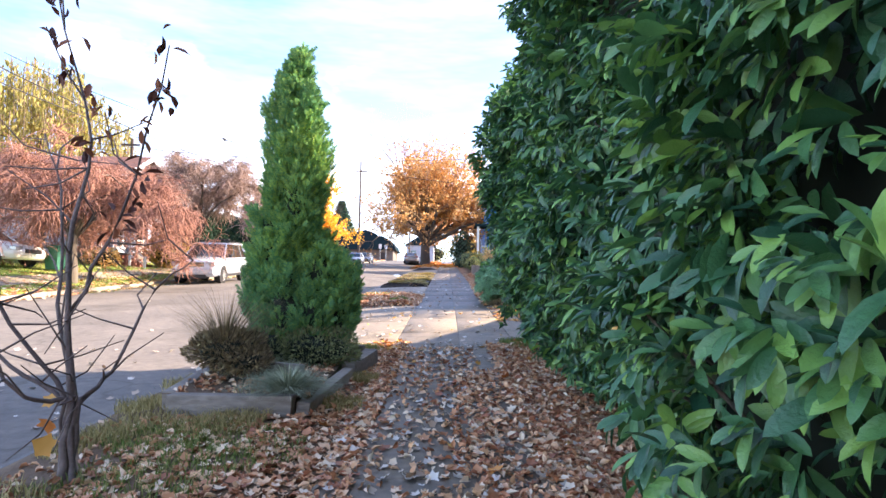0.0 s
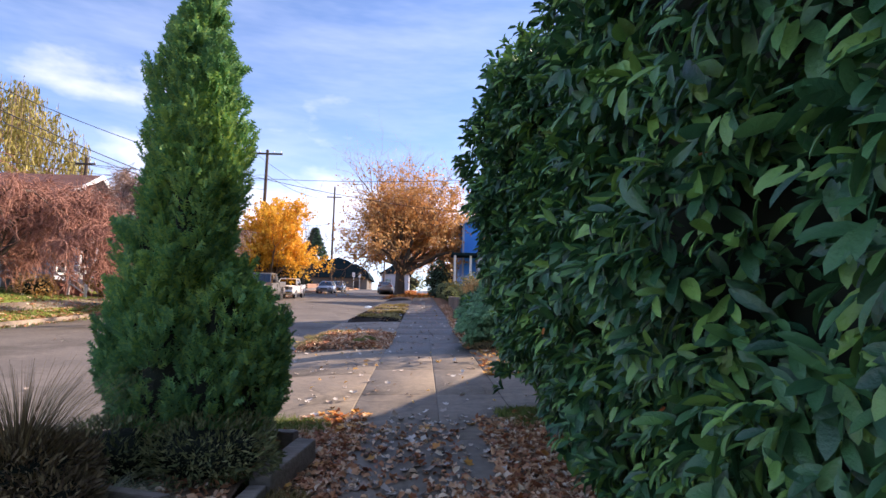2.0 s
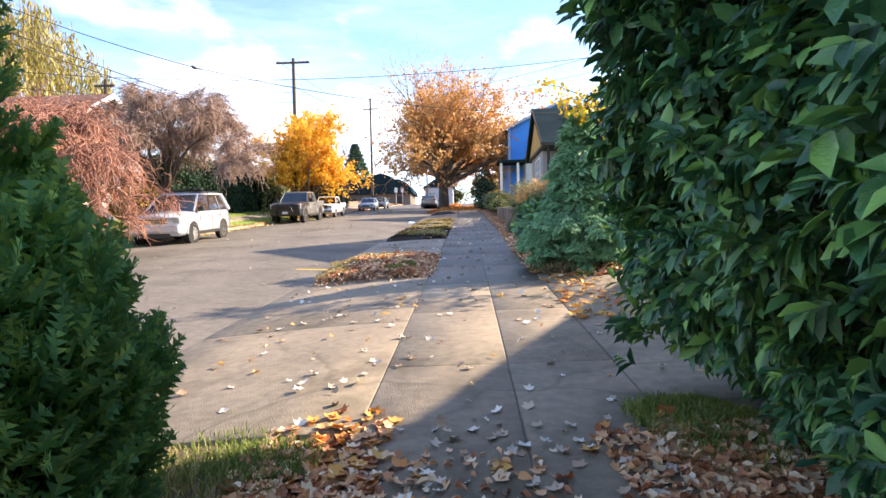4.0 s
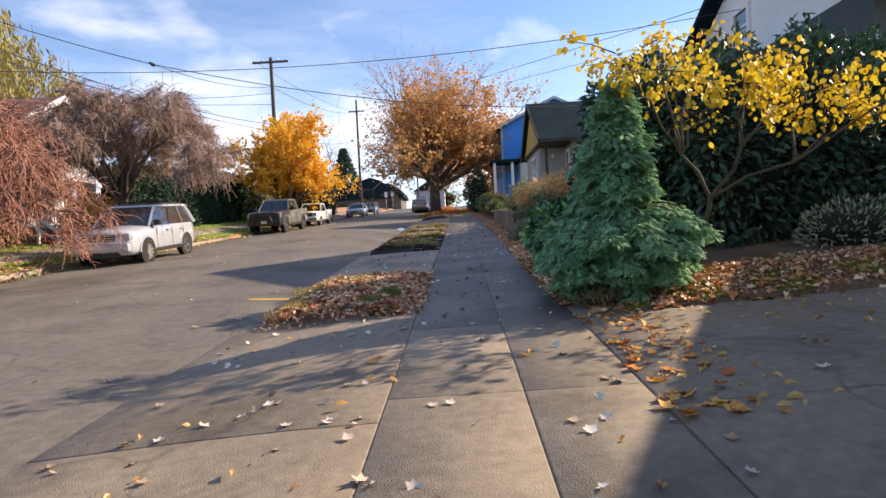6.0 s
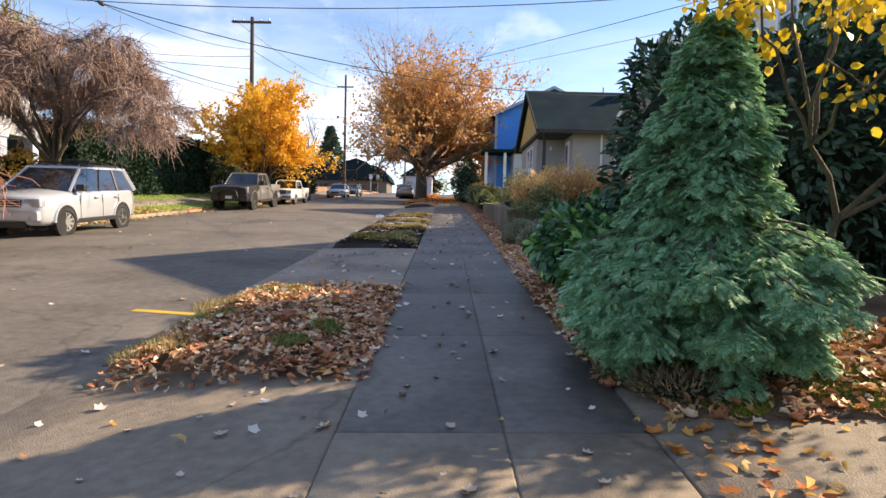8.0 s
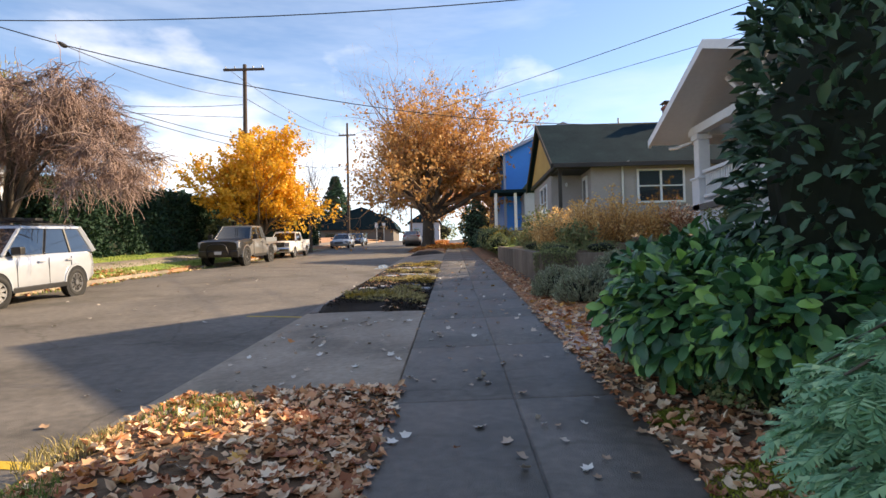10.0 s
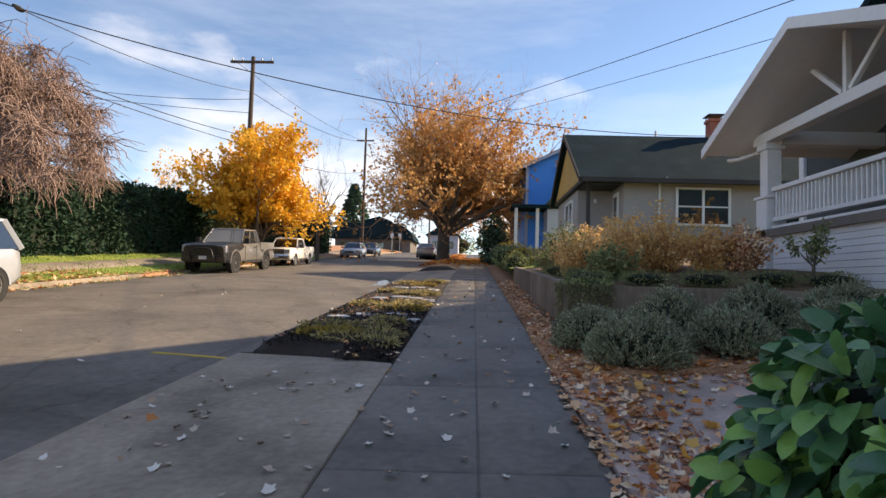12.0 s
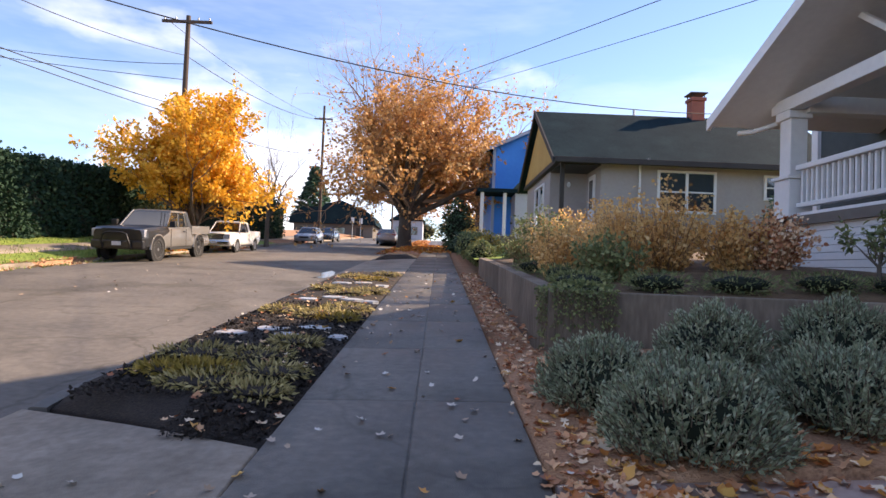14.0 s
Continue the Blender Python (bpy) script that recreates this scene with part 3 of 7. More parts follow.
# planted strips between pavement and kerb
def mound(name, x0, x1, y0, y1, h, material, label, skew=0.0, seed=0.0):
    def zf(x, y):
        e = min(x - x0, x1 - x, y - y0, y1 - y + 0.0)
        f = min(1.0, max(0.0, e / 0.45))
        fy = min(1.0, max(0.0, min(y - y0, y1 - y) / 0.7))
        low = (1 - fy) * 0.11 * min(1.0, max(0.0, (-0.6 - x) / 2.15)) ** 1.5
        return climb(y) + SX * x - low - 0.03 + 0.03 * f + h * f + 0.03 * f * noise.noise(Vector((x * 3, y * 3, seed)))
    xs, ys = steps(x0, x1, 0.12), steps(y0, y1, 0.15)
    me = sheet(name, xs, ys, zf, 0.2)
    if skew:
        for v in me.vertices:
            f = max(0.0, 1 - (v.co.y - y0) / 2.5)
            v.co.y += skew * f * (x1 - v.co.x) / (x1 - x0)
            v.co.z += SY * skew * f * (x1 - v.co.x) / (x1 - x0)
    tagged(part(name, me, material, smooth=True), label, "planting strip", kind="structure")
    return zf


strip_a = mound("planting_strip", -2.6, -0.6, -8, 8.9, 0.03, M["soil"], "rough grassy earth strip strewn with leaves", seed=1)
strip_b = mound("planting_strip", -2.6, -0.6, 14.9, 18.8, 0.1, M["soil"], "low earth mound covered with fallen leaves", skew=0.6, seed=2)
strip_c = mound("planting_strip", -2.6, -0.6, 23.4, 38.2, 0.07, M["mulch"], "dark mulched planting strip with low plants", skew=1.05, seed=3)
strip_d = mound("planting_strip", -2.6, -0.7, 47.8, 51, 0.15, M["mulch"], "small dark mulched island beside the pavement", seed=4)
strip_e = mound("planting_strip", -2.6, -0.6, 54, 100, 0.1, M["litter"], "leaf covered strip under the street trees", seed=5)


def verge(x, y):
    return H(x, y) + 0.01 + 0.03 * noise.noise(Vector((x * 2, y * 2, 9)))


def bank(x, y):
    """Earth bank that laps unevenly over the driveway's far edge."""
    f = min(1.0, max(0.0, (y - 14.3) / 0.7))
    return verge(x, y) + (0.03 + 0.07 * f) * min(1, max(0, (x - 1.13) / 1.2)) - 0.035 * (1 - f) + 0.012 * noise.noise(Vector((x * 6, y * 6, 2)))


tagged(part("verge", sheet("verge", steps(1.13, 7.35, 0.15), steps(14.3, 19.4, 0.15), bank, 0.3), M["soil"], smooth=True), "earth bank with moss and brown leaf litter", "ground", kind="structure")
tagged(part("verge", sheet("verge", steps(1.0, 4, 0.25), steps(-8, 8.9, 0.25), verge, 0.3), M["litter"], smooth=True), "bare leaf covered earth under the hedge", "ground", kind="structure")
tagged(part("verge", sheet("verge", steps(1.13, 6.5, 0.25), steps(22.9, 26.3, 0.25), verge, 0.3), M["litter"], smooth=True), "leaf covered bed of grey shrubs", "ground", kind="structure")


def yard_z(x, y):
    t = min(1.0, max(0.0, (y - 26.3) / 11.2))
    edge = 2.36 + 0.57 * t
    return edge + min(3.5, max(0, x - 1.9)) * 0.1 * min(1.0, max(0.0, (y - 26.4) / 1.6)) + max(0.0, min(1, (y - 34) / 8)) * max(0, min(1, (x - 3) / 3)) * 0.5


tagged(part("yard", sheet("yard", steps(1.95, 22, 0.6), steps(26.45, 37.6, 0.5), yard_z, 0.4), M["soil"], smooth=True), "raised garden bed behind the retaining wall", "ground", kind="structure")
tagged(part("yard", sheet("yard", steps(1.6, 22, 0.9), steps(37.6, 64, 1.5), lambda x, y: min(yard_z(x, 37.6) + (y - 37.6) * 0.055, 6)), M["lawn"], smooth=True), "sloping front garden ground before the houses", "ground", kind="structure")
bm = bmesh.new()
loft(bm, [[(1.72, y, 1.3), (1.95, y, 1.3), (1.95, y, z), (1.72, y, z)] for y, z in ((26.2, 2.42), (30, 2.62), (34, 2.82), (37.6, 2.99))])
wall_r = part("retaining_wall", bm, M["wall"])
tagged(wall_r, "stained weathered concrete retaining wall beside the pavement", "wall", kind="structure")
bm = bmesh.new()
box(bm, 1.952, 7.2, 26.2, 26.44, 1.3, 2.42, 0.015)
tagged(part("retaining_wall", bm, M["wall"]), "dark damp concrete retaining wall behind grey shrubs", "wall", kind="structure")


# ---- houses ----
def gable_x(x0, x1, y0, y1, ze, zr, over=0.4, thick=0.16):
    """Two roof slabs with the ridge along x."""
    bm = bmesh.new()
    ym = (y0 + y1) / 2
    k = (zr - ze) / (ym - y0)
    for s, ya in ((-1, y0), (1, y1)):
        yo = ya + s * over
        zo = ze - k * over
        prism(bm, [(x0, yo, zo), (x0, ym, zr), (x0, ym, zr + thick), (x0, yo, zo + thick)], (x1 - x0, 0, 0))
    return bm


def window(parent, axis, at, a0, a1, z0, z1, face, frame_mat, sash=True, mullions=1, depth=0.07):
    """A framed window in a wall across y (axis 'y') or across x (axis 'x'); face is the way it looks."""
    def B(a, b, c, d, lo, hi):
        lo, hi = sorted((at + face * lo, at + face * hi))
        return (a, b, lo, hi, c, d) if axis == "y" else (lo, hi, a, b, c, d)
    f = 0.1
    fr = part("window_frame", boxes(B(a0 - f, a0, z0 - f, z1 + f, 0, depth), B(a1, a1 + f, z0 - f, z1 + f, 0, depth), B(a0, a1, z1, z1 + f, 0, depth), B(a0, a1, z0 - f, z0, 0, depth + 0.03),
                                    *[B(a0 + (a1 - a0) * i / (mullions + 1) - f / 2, a0 + (a1 - a0) * i / (mullions + 1) + f / 2, z0, z1, 0, depth) for i in range(1, mullions + 1)], bevel=0.008), frame_mat, parent)
    n = mullions + 1
    for i in range(n):
        w0, w1 = a0 + (a1 - a0) * i / n + (f / 2 if i else 0), a0 + (a1 - a0) * (i + 1) / n - (f / 2 if i < n - 1 else 0)
        part("pane", boxes(B(w0, w1, z0, z1, 0.004, 0.02)), M["window"], parent)
        if sash:
            zm = (z0 + z1) / 2
            part("sash_bar", boxes(B(w0, w1, zm - 0.03, zm + 0.03, 0.02, 0.05), bevel=0.006), frame_mat, parent)
    return fr


# grey bungalow with a mustard gable
gh = thing("house", "grey bungalow with slate roof and mustard gable", "house", (8, 46, 3.2))
gx0, gx1, gy0, gy1 = 5.2, 16.5, 42.6, 51.2
walls(gh, M["siding_grey"], (6.8, gx1, gy0, gy0 + 0.2, 2.8, 7.3), (gx0, gx0 + 0.2, gy0 + 2.2, gy1, 2.8, 7.3), (gx0 + 0.2, gx1, gy1 - 0.2, gy1, 2.8, 7.3), (gx1 - 0.2, gx1, gy0 + 0.2, gy1 - 0.2, 2.8, 7.3), (gx0 + 0.2, 6.8, gy0 + 2.2, gy0 + 2.4, 2.8, 7.3),
           (6.8, 7.0, gy0 + 0.2, gy0 + 2.2, 2.8, 7.3), (gx0, 6.8, gy0, gy0 + 2.2, 2.8, 4.7))
part("porch_ceiling", boxes((gx0, 6.8, gy0, gy0 + 2.2, 6.95, 7.1)), M["trim_dark"], gh)
part("roof", gable_x(4.8, 17, gy0, gy1, 7.3, 10.05, 0.55), M["roof"], gh)
bm = bmesh.new()
prism(bm, [(5.05, gy0 - 0.1, 7.2), (5.05, gy1 + 0.1, 7.2), (5.05, 46.9, 9.95)], (0.15, 0, 0))
part("gable", bm, M["gable_yellow"], gh, "mustard yellow shingled gable")
bm = bmesh.new()
k = (10.05 - 7.3) / 4.3
for s, ya in ((-1, gy0), (1, gy1)):
    yo, zo = ya + s * 0.57, 7.3 - k * 0.57
    prism(bm, [(4.74, yo, zo - 0.05), (4.74, 46.9, 9.98), (4.74, 46.9, 10.24), (4.74, yo, zo + 0.2)], (0.058, 0, 0))
part("bargeboard", bm, M["trim_dark"], gh)
part("gutter", boxes((4.82, 17, gy0 - 0.72, gy0 - 0.57, 6.9, 7.12), bevel=0.02), M["trim_dark"], gh)
part("belly_band", boxes((5.0, 5.198, gy0 - 0.05, gy1 + 0.1, 7.02, 7.2)), M["trim_dark"], gh)
part("post", boxes((5.2, 5.36, gy0 + 0.02, gy0 + 0.18, 4.7, 6.95), bevel=0.01), M["trim_dark"], gh)
part("downspout", tubes("downspout", [[((8.33, gy0 - 0.08, 7.1), 0.05), ((8.33, gy0 - 0.08, 4.2), 0.05)], [((8.5, gy0 - 0.6, 7.15), 0.05), ((8.33, gy0 - 0.08, 7.0), 0.05)]], 6), M["white"], gh)
window(gh, "y", gy0, 9.15, 11.3, 5.25, 6.75, -1, M["white"])
window(gh, "y", gy0, 13.4, 14.2, 5.9, 6.7, -1, M["white"], mullions=0)
window(gh, "x", gx0, 46.2, 48.4, 4.9, 6.6, -1, M["white"])
dr = part("front_door", boxes((6.72, 6.79, gy0 + 0.7, gy0 + 1.6, 4.7, 6.7), bevel=0.01), M["white"], gh, "pale panelled front door")
part("pane", boxes((6.7, 6.715, gy0 + 0.9, gy0 + 1.4, 5.3, 6.5)), M["window"], dr)
part("wall_lamp", lump((6.0, gy0 + 2.12, 6.45), (0.08, 0.08, 0.12), 3, 2, 0.05), M["white"], gh)
ch = part("chimney", boxes((12.1, 12.7, 46.6, 47.2, 9.6, 10.95), (12.04, 12.76, 46.54, 47.26, 10.95, 11.1)), M["brick"], gh, "red brick chimney with a metal cap")
part("chimney_cap", boxes((12.0, 12.8, 46.5, 47.3, 11.28, 11.33), (12.1, 12.14, 46.6, 46.64, 11.1, 11.28), (12.66, 12.7, 46.6, 46.64, 11.1, 11.28), (12.1, 12.14, 47.16, 47.2, 11.1, 11.28), (12.66, 12.7, 47.16, 47.2, 11.1, 11.28)), M["trim_dark"], ch)
part("vent_pipe", tubes("vent", [[((9.6, 47.3, 9.7), 0.06), ((9.6, 47.3, 10.6), 0.06)]], 8), M["metal"], gh)

# white porch house
wh = thing("house", "dark green house with white gabled porch and railing", "house", (7, 25, 2.4))
px0, py0, py1, pym, prz, pez = 4.95, 22.35, 27.05, 24.7, 5.9, 4.98
walls(wh, M["siding_dark"], (6.8, 7.0, 20.4, 28.85, 1.6, 5.7), (7.0, 14, 20.4, 20.6, 1.6, 5.7), (7.0, 14, 28.65, 28.85, 1.6, 5.7), (13.8, 14, 20.6, 28.65, 1.6, 5.7))
bm = bmesh.new()
prism(bm, [(6.8, 20.4, 5.7), (6.8, 28.85, 5.7), (6.8, 24.62, 7.86)], (0.2, 0, 0))
part("gable", bm, M["white"], wh)
part("roof", gable_x(6.4, 14.4, 20.4, 28.85, 5.7, 7.9, 0.5), M["roof"], wh)
part("porch_roof", gable_x(4.36, 6.8, py0, py1, pez, prz, 0.45, 0.12), M["roof_green"], wh, "green grey shingled porch roof")
bm = bmesh.new()
k = (prz - pez) / (pym - py0)
for s, ya in ((-1, py0), (1, py1)):
    yo, zo = ya + s * 0.5, pez - k * 0.5
    prism(bm, [(4.3, yo, zo - 0.03), (4.3, pym, prz - 0.03), (4.3, pym, prz + 0.125), (4.3, yo, zo + 0.125)], (0.058, 0, 0))
part("bargeboard", bm, M["white"], wh)
for s, ya in ((-1, py0), (1, py1)):
    bm = bmesh.new()
    yo, zo = ya + s * 0.42, pez - k * 0.42
    prism(bm, [(4.36, yo, zo - 0.02), (4.36, pym, prz - 0.02), (4.36, pym, prz - 0.004), (4.36, yo, zo - 0.004)], (2.44, 0, 0))
    part("soffit", bm, M["white"], wh)
part("beam", boxes((px0 + 0.02, px0 + 0.2, py0, py1, 4.85, 5.02), bevel=0.012), M["white"], wh)
part("beam", boxes((px0 + 0.24, 6.8, py1 - 0.5, py1 - 0.28, 4.8, 5.02), bevel=0.012), M["white"], wh)
part("beam", boxes((px0 + 0.24, 6.8, py0 + 0.28, py0 + 0.5, 4.8, 5.02), bevel=0.012), M["white"], wh)
def strut(a, b, w):
    a, b = Vector(a), Vector(b)
    d = (b - a)
    m = Matrix.Translation((a + b) / 2) @ d.to_track_quat("Z", "X").to_matrix().to_4x4()
    return box(bmesh.new(), -w / 2, w / 2, -w / 2, w / 2, -d.length / 2, d.length / 2, 0.008, m)
part("king_post", strut((px0 + 0.1, pym, 5.02), (px0 + 0.1, pym, prz - 0.05), 0.075), M["white"], wh)
part("brace", strut((px0 + 0.1, pym + 0.08, 5.06), (px0 + 0.1, pym + 0.75, 5.6), 0.065), M["white"], wh)
part("brace", strut((px0 + 0.1, pym - 0.08, 5.06), (px0 + 0.1, pym - 0.75, 5.6), 0.065), M["white"], wh)
for ya in (py0 + 0.1, py1 - 0.5):
    part("pier", boxes((px0 + 0.02, px0 + 0.34, ya + 0.06, ya + 0.4, 2.2, 3.93), (px0 - 0.01, px0 + 0.37, ya + 0.03, ya + 0.43, 3.93, 3.98), bevel=0.015), M["white"], wh)
    part("column", boxes((px0 + 0.06, px0 + 0.29, ya + 0.11, ya + 0.35, 3.98, 4.76), (px0 + 0.02, px0 + 0.33, ya + 0.07, ya + 0.39, 4.74, 4.85), bevel=0.012), M["white"], wh)
part("porch_floor", boxes((px0 + 0.02, 6.8, py0, py1, 3.3, 3.42)), M["brown_wall"], wh)
part("skirt_backing", boxes((px0 + 0.16, px0 + 0.2, py0 + 0.5, py1 - 0.4, 2.2, 3.3)), M["trim_dark"], wh)
for i in range(9):
    z = 2.5 + i * 0.09
    part("skirt_slat", boxes((px0 + 0.1, px0 + 0.155, py0 + 0.6, py1 - 0.5, z, z + 0.083)), M["white"], wh)
part("skirt_board", boxes((px0 + 0.08, px0 + 0.16, py0 + 0.6, py1 - 0.5, 3.28, 3.47), bevel=0.01), M["white"], wh)
part("top_rail", boxes((px0 + 0.06, px0 + 0.2, py0 + 0.6, py1 - 0.5, 4.02, 4.09), bevel=0.015), M["white"], wh)
part("bottom_rail", boxes((px0 + 0.08, px0 + 0.18, py0 + 0.6, py1 - 0.5, 3.54, 3.6), bevel=0.01), M["white"], wh)
bal = boxes((px0 + 0.11, px0 + 0.15, -0.016, 0.016, 3.6, 4.02), bevel=0.004)
me = bpy.data.meshes.new("baluster")
bal.to_mesh(me)
bal.free()
for i in range(37):
    ob = part("baluster", me, M["white"], wh)
    ob.location.y = py0 + 0.66 + i * 0.0965
part("corner_board", boxes((6.74, 6.82, 28.75, 28.91, 2.4, 5.7)), M["white"], wh)
window(wh, "x", 6.8, 24.3, 25.3, 3.85, 4.85, -1, M["white"])
window(wh, "x", 6.8, 24.3, 24.9, 6.1, 6.8, -1, M["white"], mullions=0)
part("gutter_pipe", tubes("gutter_pipe", [[((4.75, 27.5, 4.72), 0.035), ((4.85, 27.3, 4.7), 0.035), ((5.1, 27.12, 4.78), 0.035)]], 6), M["white"], wh)

centre = Matrix.Translation((0.316, 17.56, 2.484))
wh.matrix_basis = centre @ Matrix.Scale(1.404, 4) @ centre.inverted() @ wh.matrix_basis

# bright blue house beyond
bh = thing("house", "tall bright blue house with grey porch roof", "house", (8, 62, 4.2))
walls(bh, M["siding_blue"], (4.1, 13.5, 60, 60.2, 3.5, 11.2), (4.1, 4.3, 60.2, 69, 3.5, 11.2), (13.3, 13.5, 60.2, 69, 3.5, 11.2), (4.3, 13.3, 68.8, 69, 3.5, 11.2))
bm = bmesh.new()
prism(bm, [(4.1, 60, 11.2), (13.5, 60, 11.2), (8.8, 60, 13.4)], (0, 0.2, 0))
part("gable", bm, M["siding_blue"], bh)
bm = bmesh.new()
kb = 2.2 / 4.7
for s, xa in ((-1, 4.1), (1, 13.5)):
    xo, zo = xa + s * 0.5, 11.2 - kb * 0.5
    prism(bm, [(xo, 59.6, zo), (8.8, 59.6, 13.4), (8.8, 59.6, 13.55), (xo, 59.6, zo + 0.15)], (0, 9.8, 0))
part("roof", bm, M["roof"], bh)
bm = bmesh.new()
for s, xa in ((-1, 4.1), (1, 13.5)):
    xo, zo = xa + s * 0.52, 11.2 - kb * 0.52
    prism(bm, [(xo, 59.52, zo - 0.1), (8.8, 59.52, 13.3), (8.8, 59.52, 13.5), (xo, 59.52, zo + 0.12)], (0, 0.075, 0))
part("bargeboard", bm, M["blue_trim"], bh)
part("corner_board", boxes((4.02, 4.22, 59.93, 60.05, 3.5, 11.1)), M["blue_trim"], bh)
part("porch_roof", boxes((2.9, 6.6, 57.6, 60, 7.75, 8.0), bevel=0.03), M["roof"], bh)
bm = bmesh.new()
prism(bm, [(5.2, 57.4, 8.0), (9.4, 57.4, 8.0), (7.3, 57.4, 10.4)], (0, 2.6, 0))
part("dormer", bm, M["roof_green"], bh, "small grey gabled dormer")
part("porch_room", boxes((5.4, 9.2, 57.8, 59.99, 3.5, 7.74)), M["siding_pale"], bh)
for x in (3.1, 4.6):
    part("porch_post", boxes((x, x + 0.22, 57.8, 58.02, 3.5, 7.75), bevel=0.02), M["white"], bh)
part("porch_floor", boxes((2.9, 5.4, 57.6, 60, 4.3, 4.9)), M["brown_wall"], bh)

# pale house across the street, with porch and steps
lh = thing("house", "pale two storey house with red roof and front steps", "house", (-19, 31.7, 2.5))
walls(lh, M["siding_pale"], (-16.7, -16.5, 28.9, 34.7, 5.0, 6.6), (-26, -18.3, 28.9, 29.1, 2, 6.6), (-26, -18.3, 34.5, 34.7, 2, 6.6), (-18.5, -18.3, 29.1, 34.5, 2, 5.0), (-26, -25.8, 29.1, 34.5, 2, 6.6), (-18.3, -16.7, 28.9, 29.1, 5.0, 6.6), (-18.3, -16.7, 34.5, 34.7, 5.0, 6.6))
bm = bmesh.new()
prism(bm, [(-16.7, 28.9, 6.6), (-16.7, 34.7, 6.6), (-16.7, 31.8, 8.15)], (0.2, 0, 0))
part("gable", bm, M["siding_pale"], lh)
part("roof", gable_x(-26.4, -16.0, 28.9, 34.7, 6.6, 8.2, 0.5), M["roof_brown"], lh)
bm = bmesh.new()
kl = 1.6 / 2.9
for s, ya in ((-1, 28.9), (1, 34.7)):
    yo, zo = ya + s * 0.52, 6.6 - kl * 0.52
    prism(bm, [(-16.0, yo, zo - 0.05), (-16.0, 31.8, 8.15), (-16.0, 31.8, 8.38), (-16.0, yo, zo + 0.18)], (0.06, 0, 0))
part("bargeboard", bm, M["white"], lh)
window(lh, "x", -16.5, 31.2, 32.4, 5.5, 6.8, 1, M["white"], mullions=0)
window(lh, "x", -18.3, 32.6, 33.9, 3.5, 4.7, 1, M["white"])
window(lh, "y", 28.9, -23, -21.6, 4.4, 5.8, -1, M["white"])
part("porch_floor", boxes((-18.3, -16.4, 28.9, 34.7, 2.2, 3.0)), M["brown_wall"], lh)
part("front_door", boxes((-18.29, -18.22, 29.6, 30.5, 3.0, 4.95), bevel=0.01), M["brown_wall"], lh)
for y in (28.95, 31.0, 32.6, 34.3):
    part("porch_column", boxes((-16.85, -16.5, y, y + 0.35, 3.0, 5.0), (-16.9, -16.45, y - 0.05, y + 0.4, 4.85, 5.0), bevel=0.015), M["blue_trim"], lh)
for i in range(5):
    part("step", boxes((-16.4 + i * 0.3, -16.1 + i * 0.3, 29.46, 30.74, 1.9, 2.86 - i * 0.16), bevel=0.01), M["brick"], lh)
for y in (29.4, 30.8):
    part("stair_rail", strut((-16.5, y, 3.75), (-14.95, y, 2.72), 0.08), M["white"], lh)
    part("stair_rail", strut((-16.5, y, 3.4), (-14.95, y, 2.37), 0.06), M["white"], lh)
    for i in range(3):
        part("rail_post", boxes((-16.5 + i * 0.76, -16.4 + i * 0.76, y - 0.05, y + 0.05, 1.9, 3.8 - i * 0.51), bevel=0.008), M["white"], lh)
for i in range(8):
    part("porch_baluster", boxes((-16.72, -16.66, 31.45 + i * 0.14, 31.49 + i * 0.14, 3.1, 3.75)), M["white"], lh)
part("porch_rail", boxes((-16.75, -16.63, 31.36, 32.6, 3.75, 3.82), bevel=0.01), M["white"], lh)

# added building at the first driveway's end, gable sized to cast its shadow wedge
gr = thing("garage", "plain grey building added to cast the driveway's shadow", "garage", (9, 13, 1))
walls(gr, M["siding_grey"], (7.4, 7.6, 4.0, 17.2, 0.6, 3.1), (7.6, 13, 4.0, 4.2, 0.6, 3.1), (7.6, 13, 17.0, 17.2, 0.6, 3.1), (12.8, 13, 4.2, 17.0, 0.6, 3.1))
part("roof", gable_x(6.9, 13.4, 4.0, 17.2, 3.15, 5.15, 0.4), M["roof_green"], gr)
bm = bmesh.new()
kg = 2.0 / 6.6
for s_, ya in ((-1, 4.0), (1, 17.2)):
    yo, zo = ya + s_ * 0.42, 3.15 - kg * 0.42
    prism(bm, [(6.84, yo, zo - 0.04), (6.84, 10.6, 5.11), (6.84, 10.6, 5.33), (6.84, yo, zo + 0.18)], (0.058, 0, 0))
part("bargeboard", bm, M["white"], gr)
bm = bmesh.new()
prism(bm, [(7.4, 4.0, 3.1), (7.4, 17.2, 3.1), (7.4, 10.6, 5.1)], (0.2, 0, 0))
part("gable", bm, M["siding_grey"], gr)
part("garage_door", boxes((7.36, 7.41, 9.6, 13.6, 0.95, 3.0), bevel=0.01), M["white"], gr)

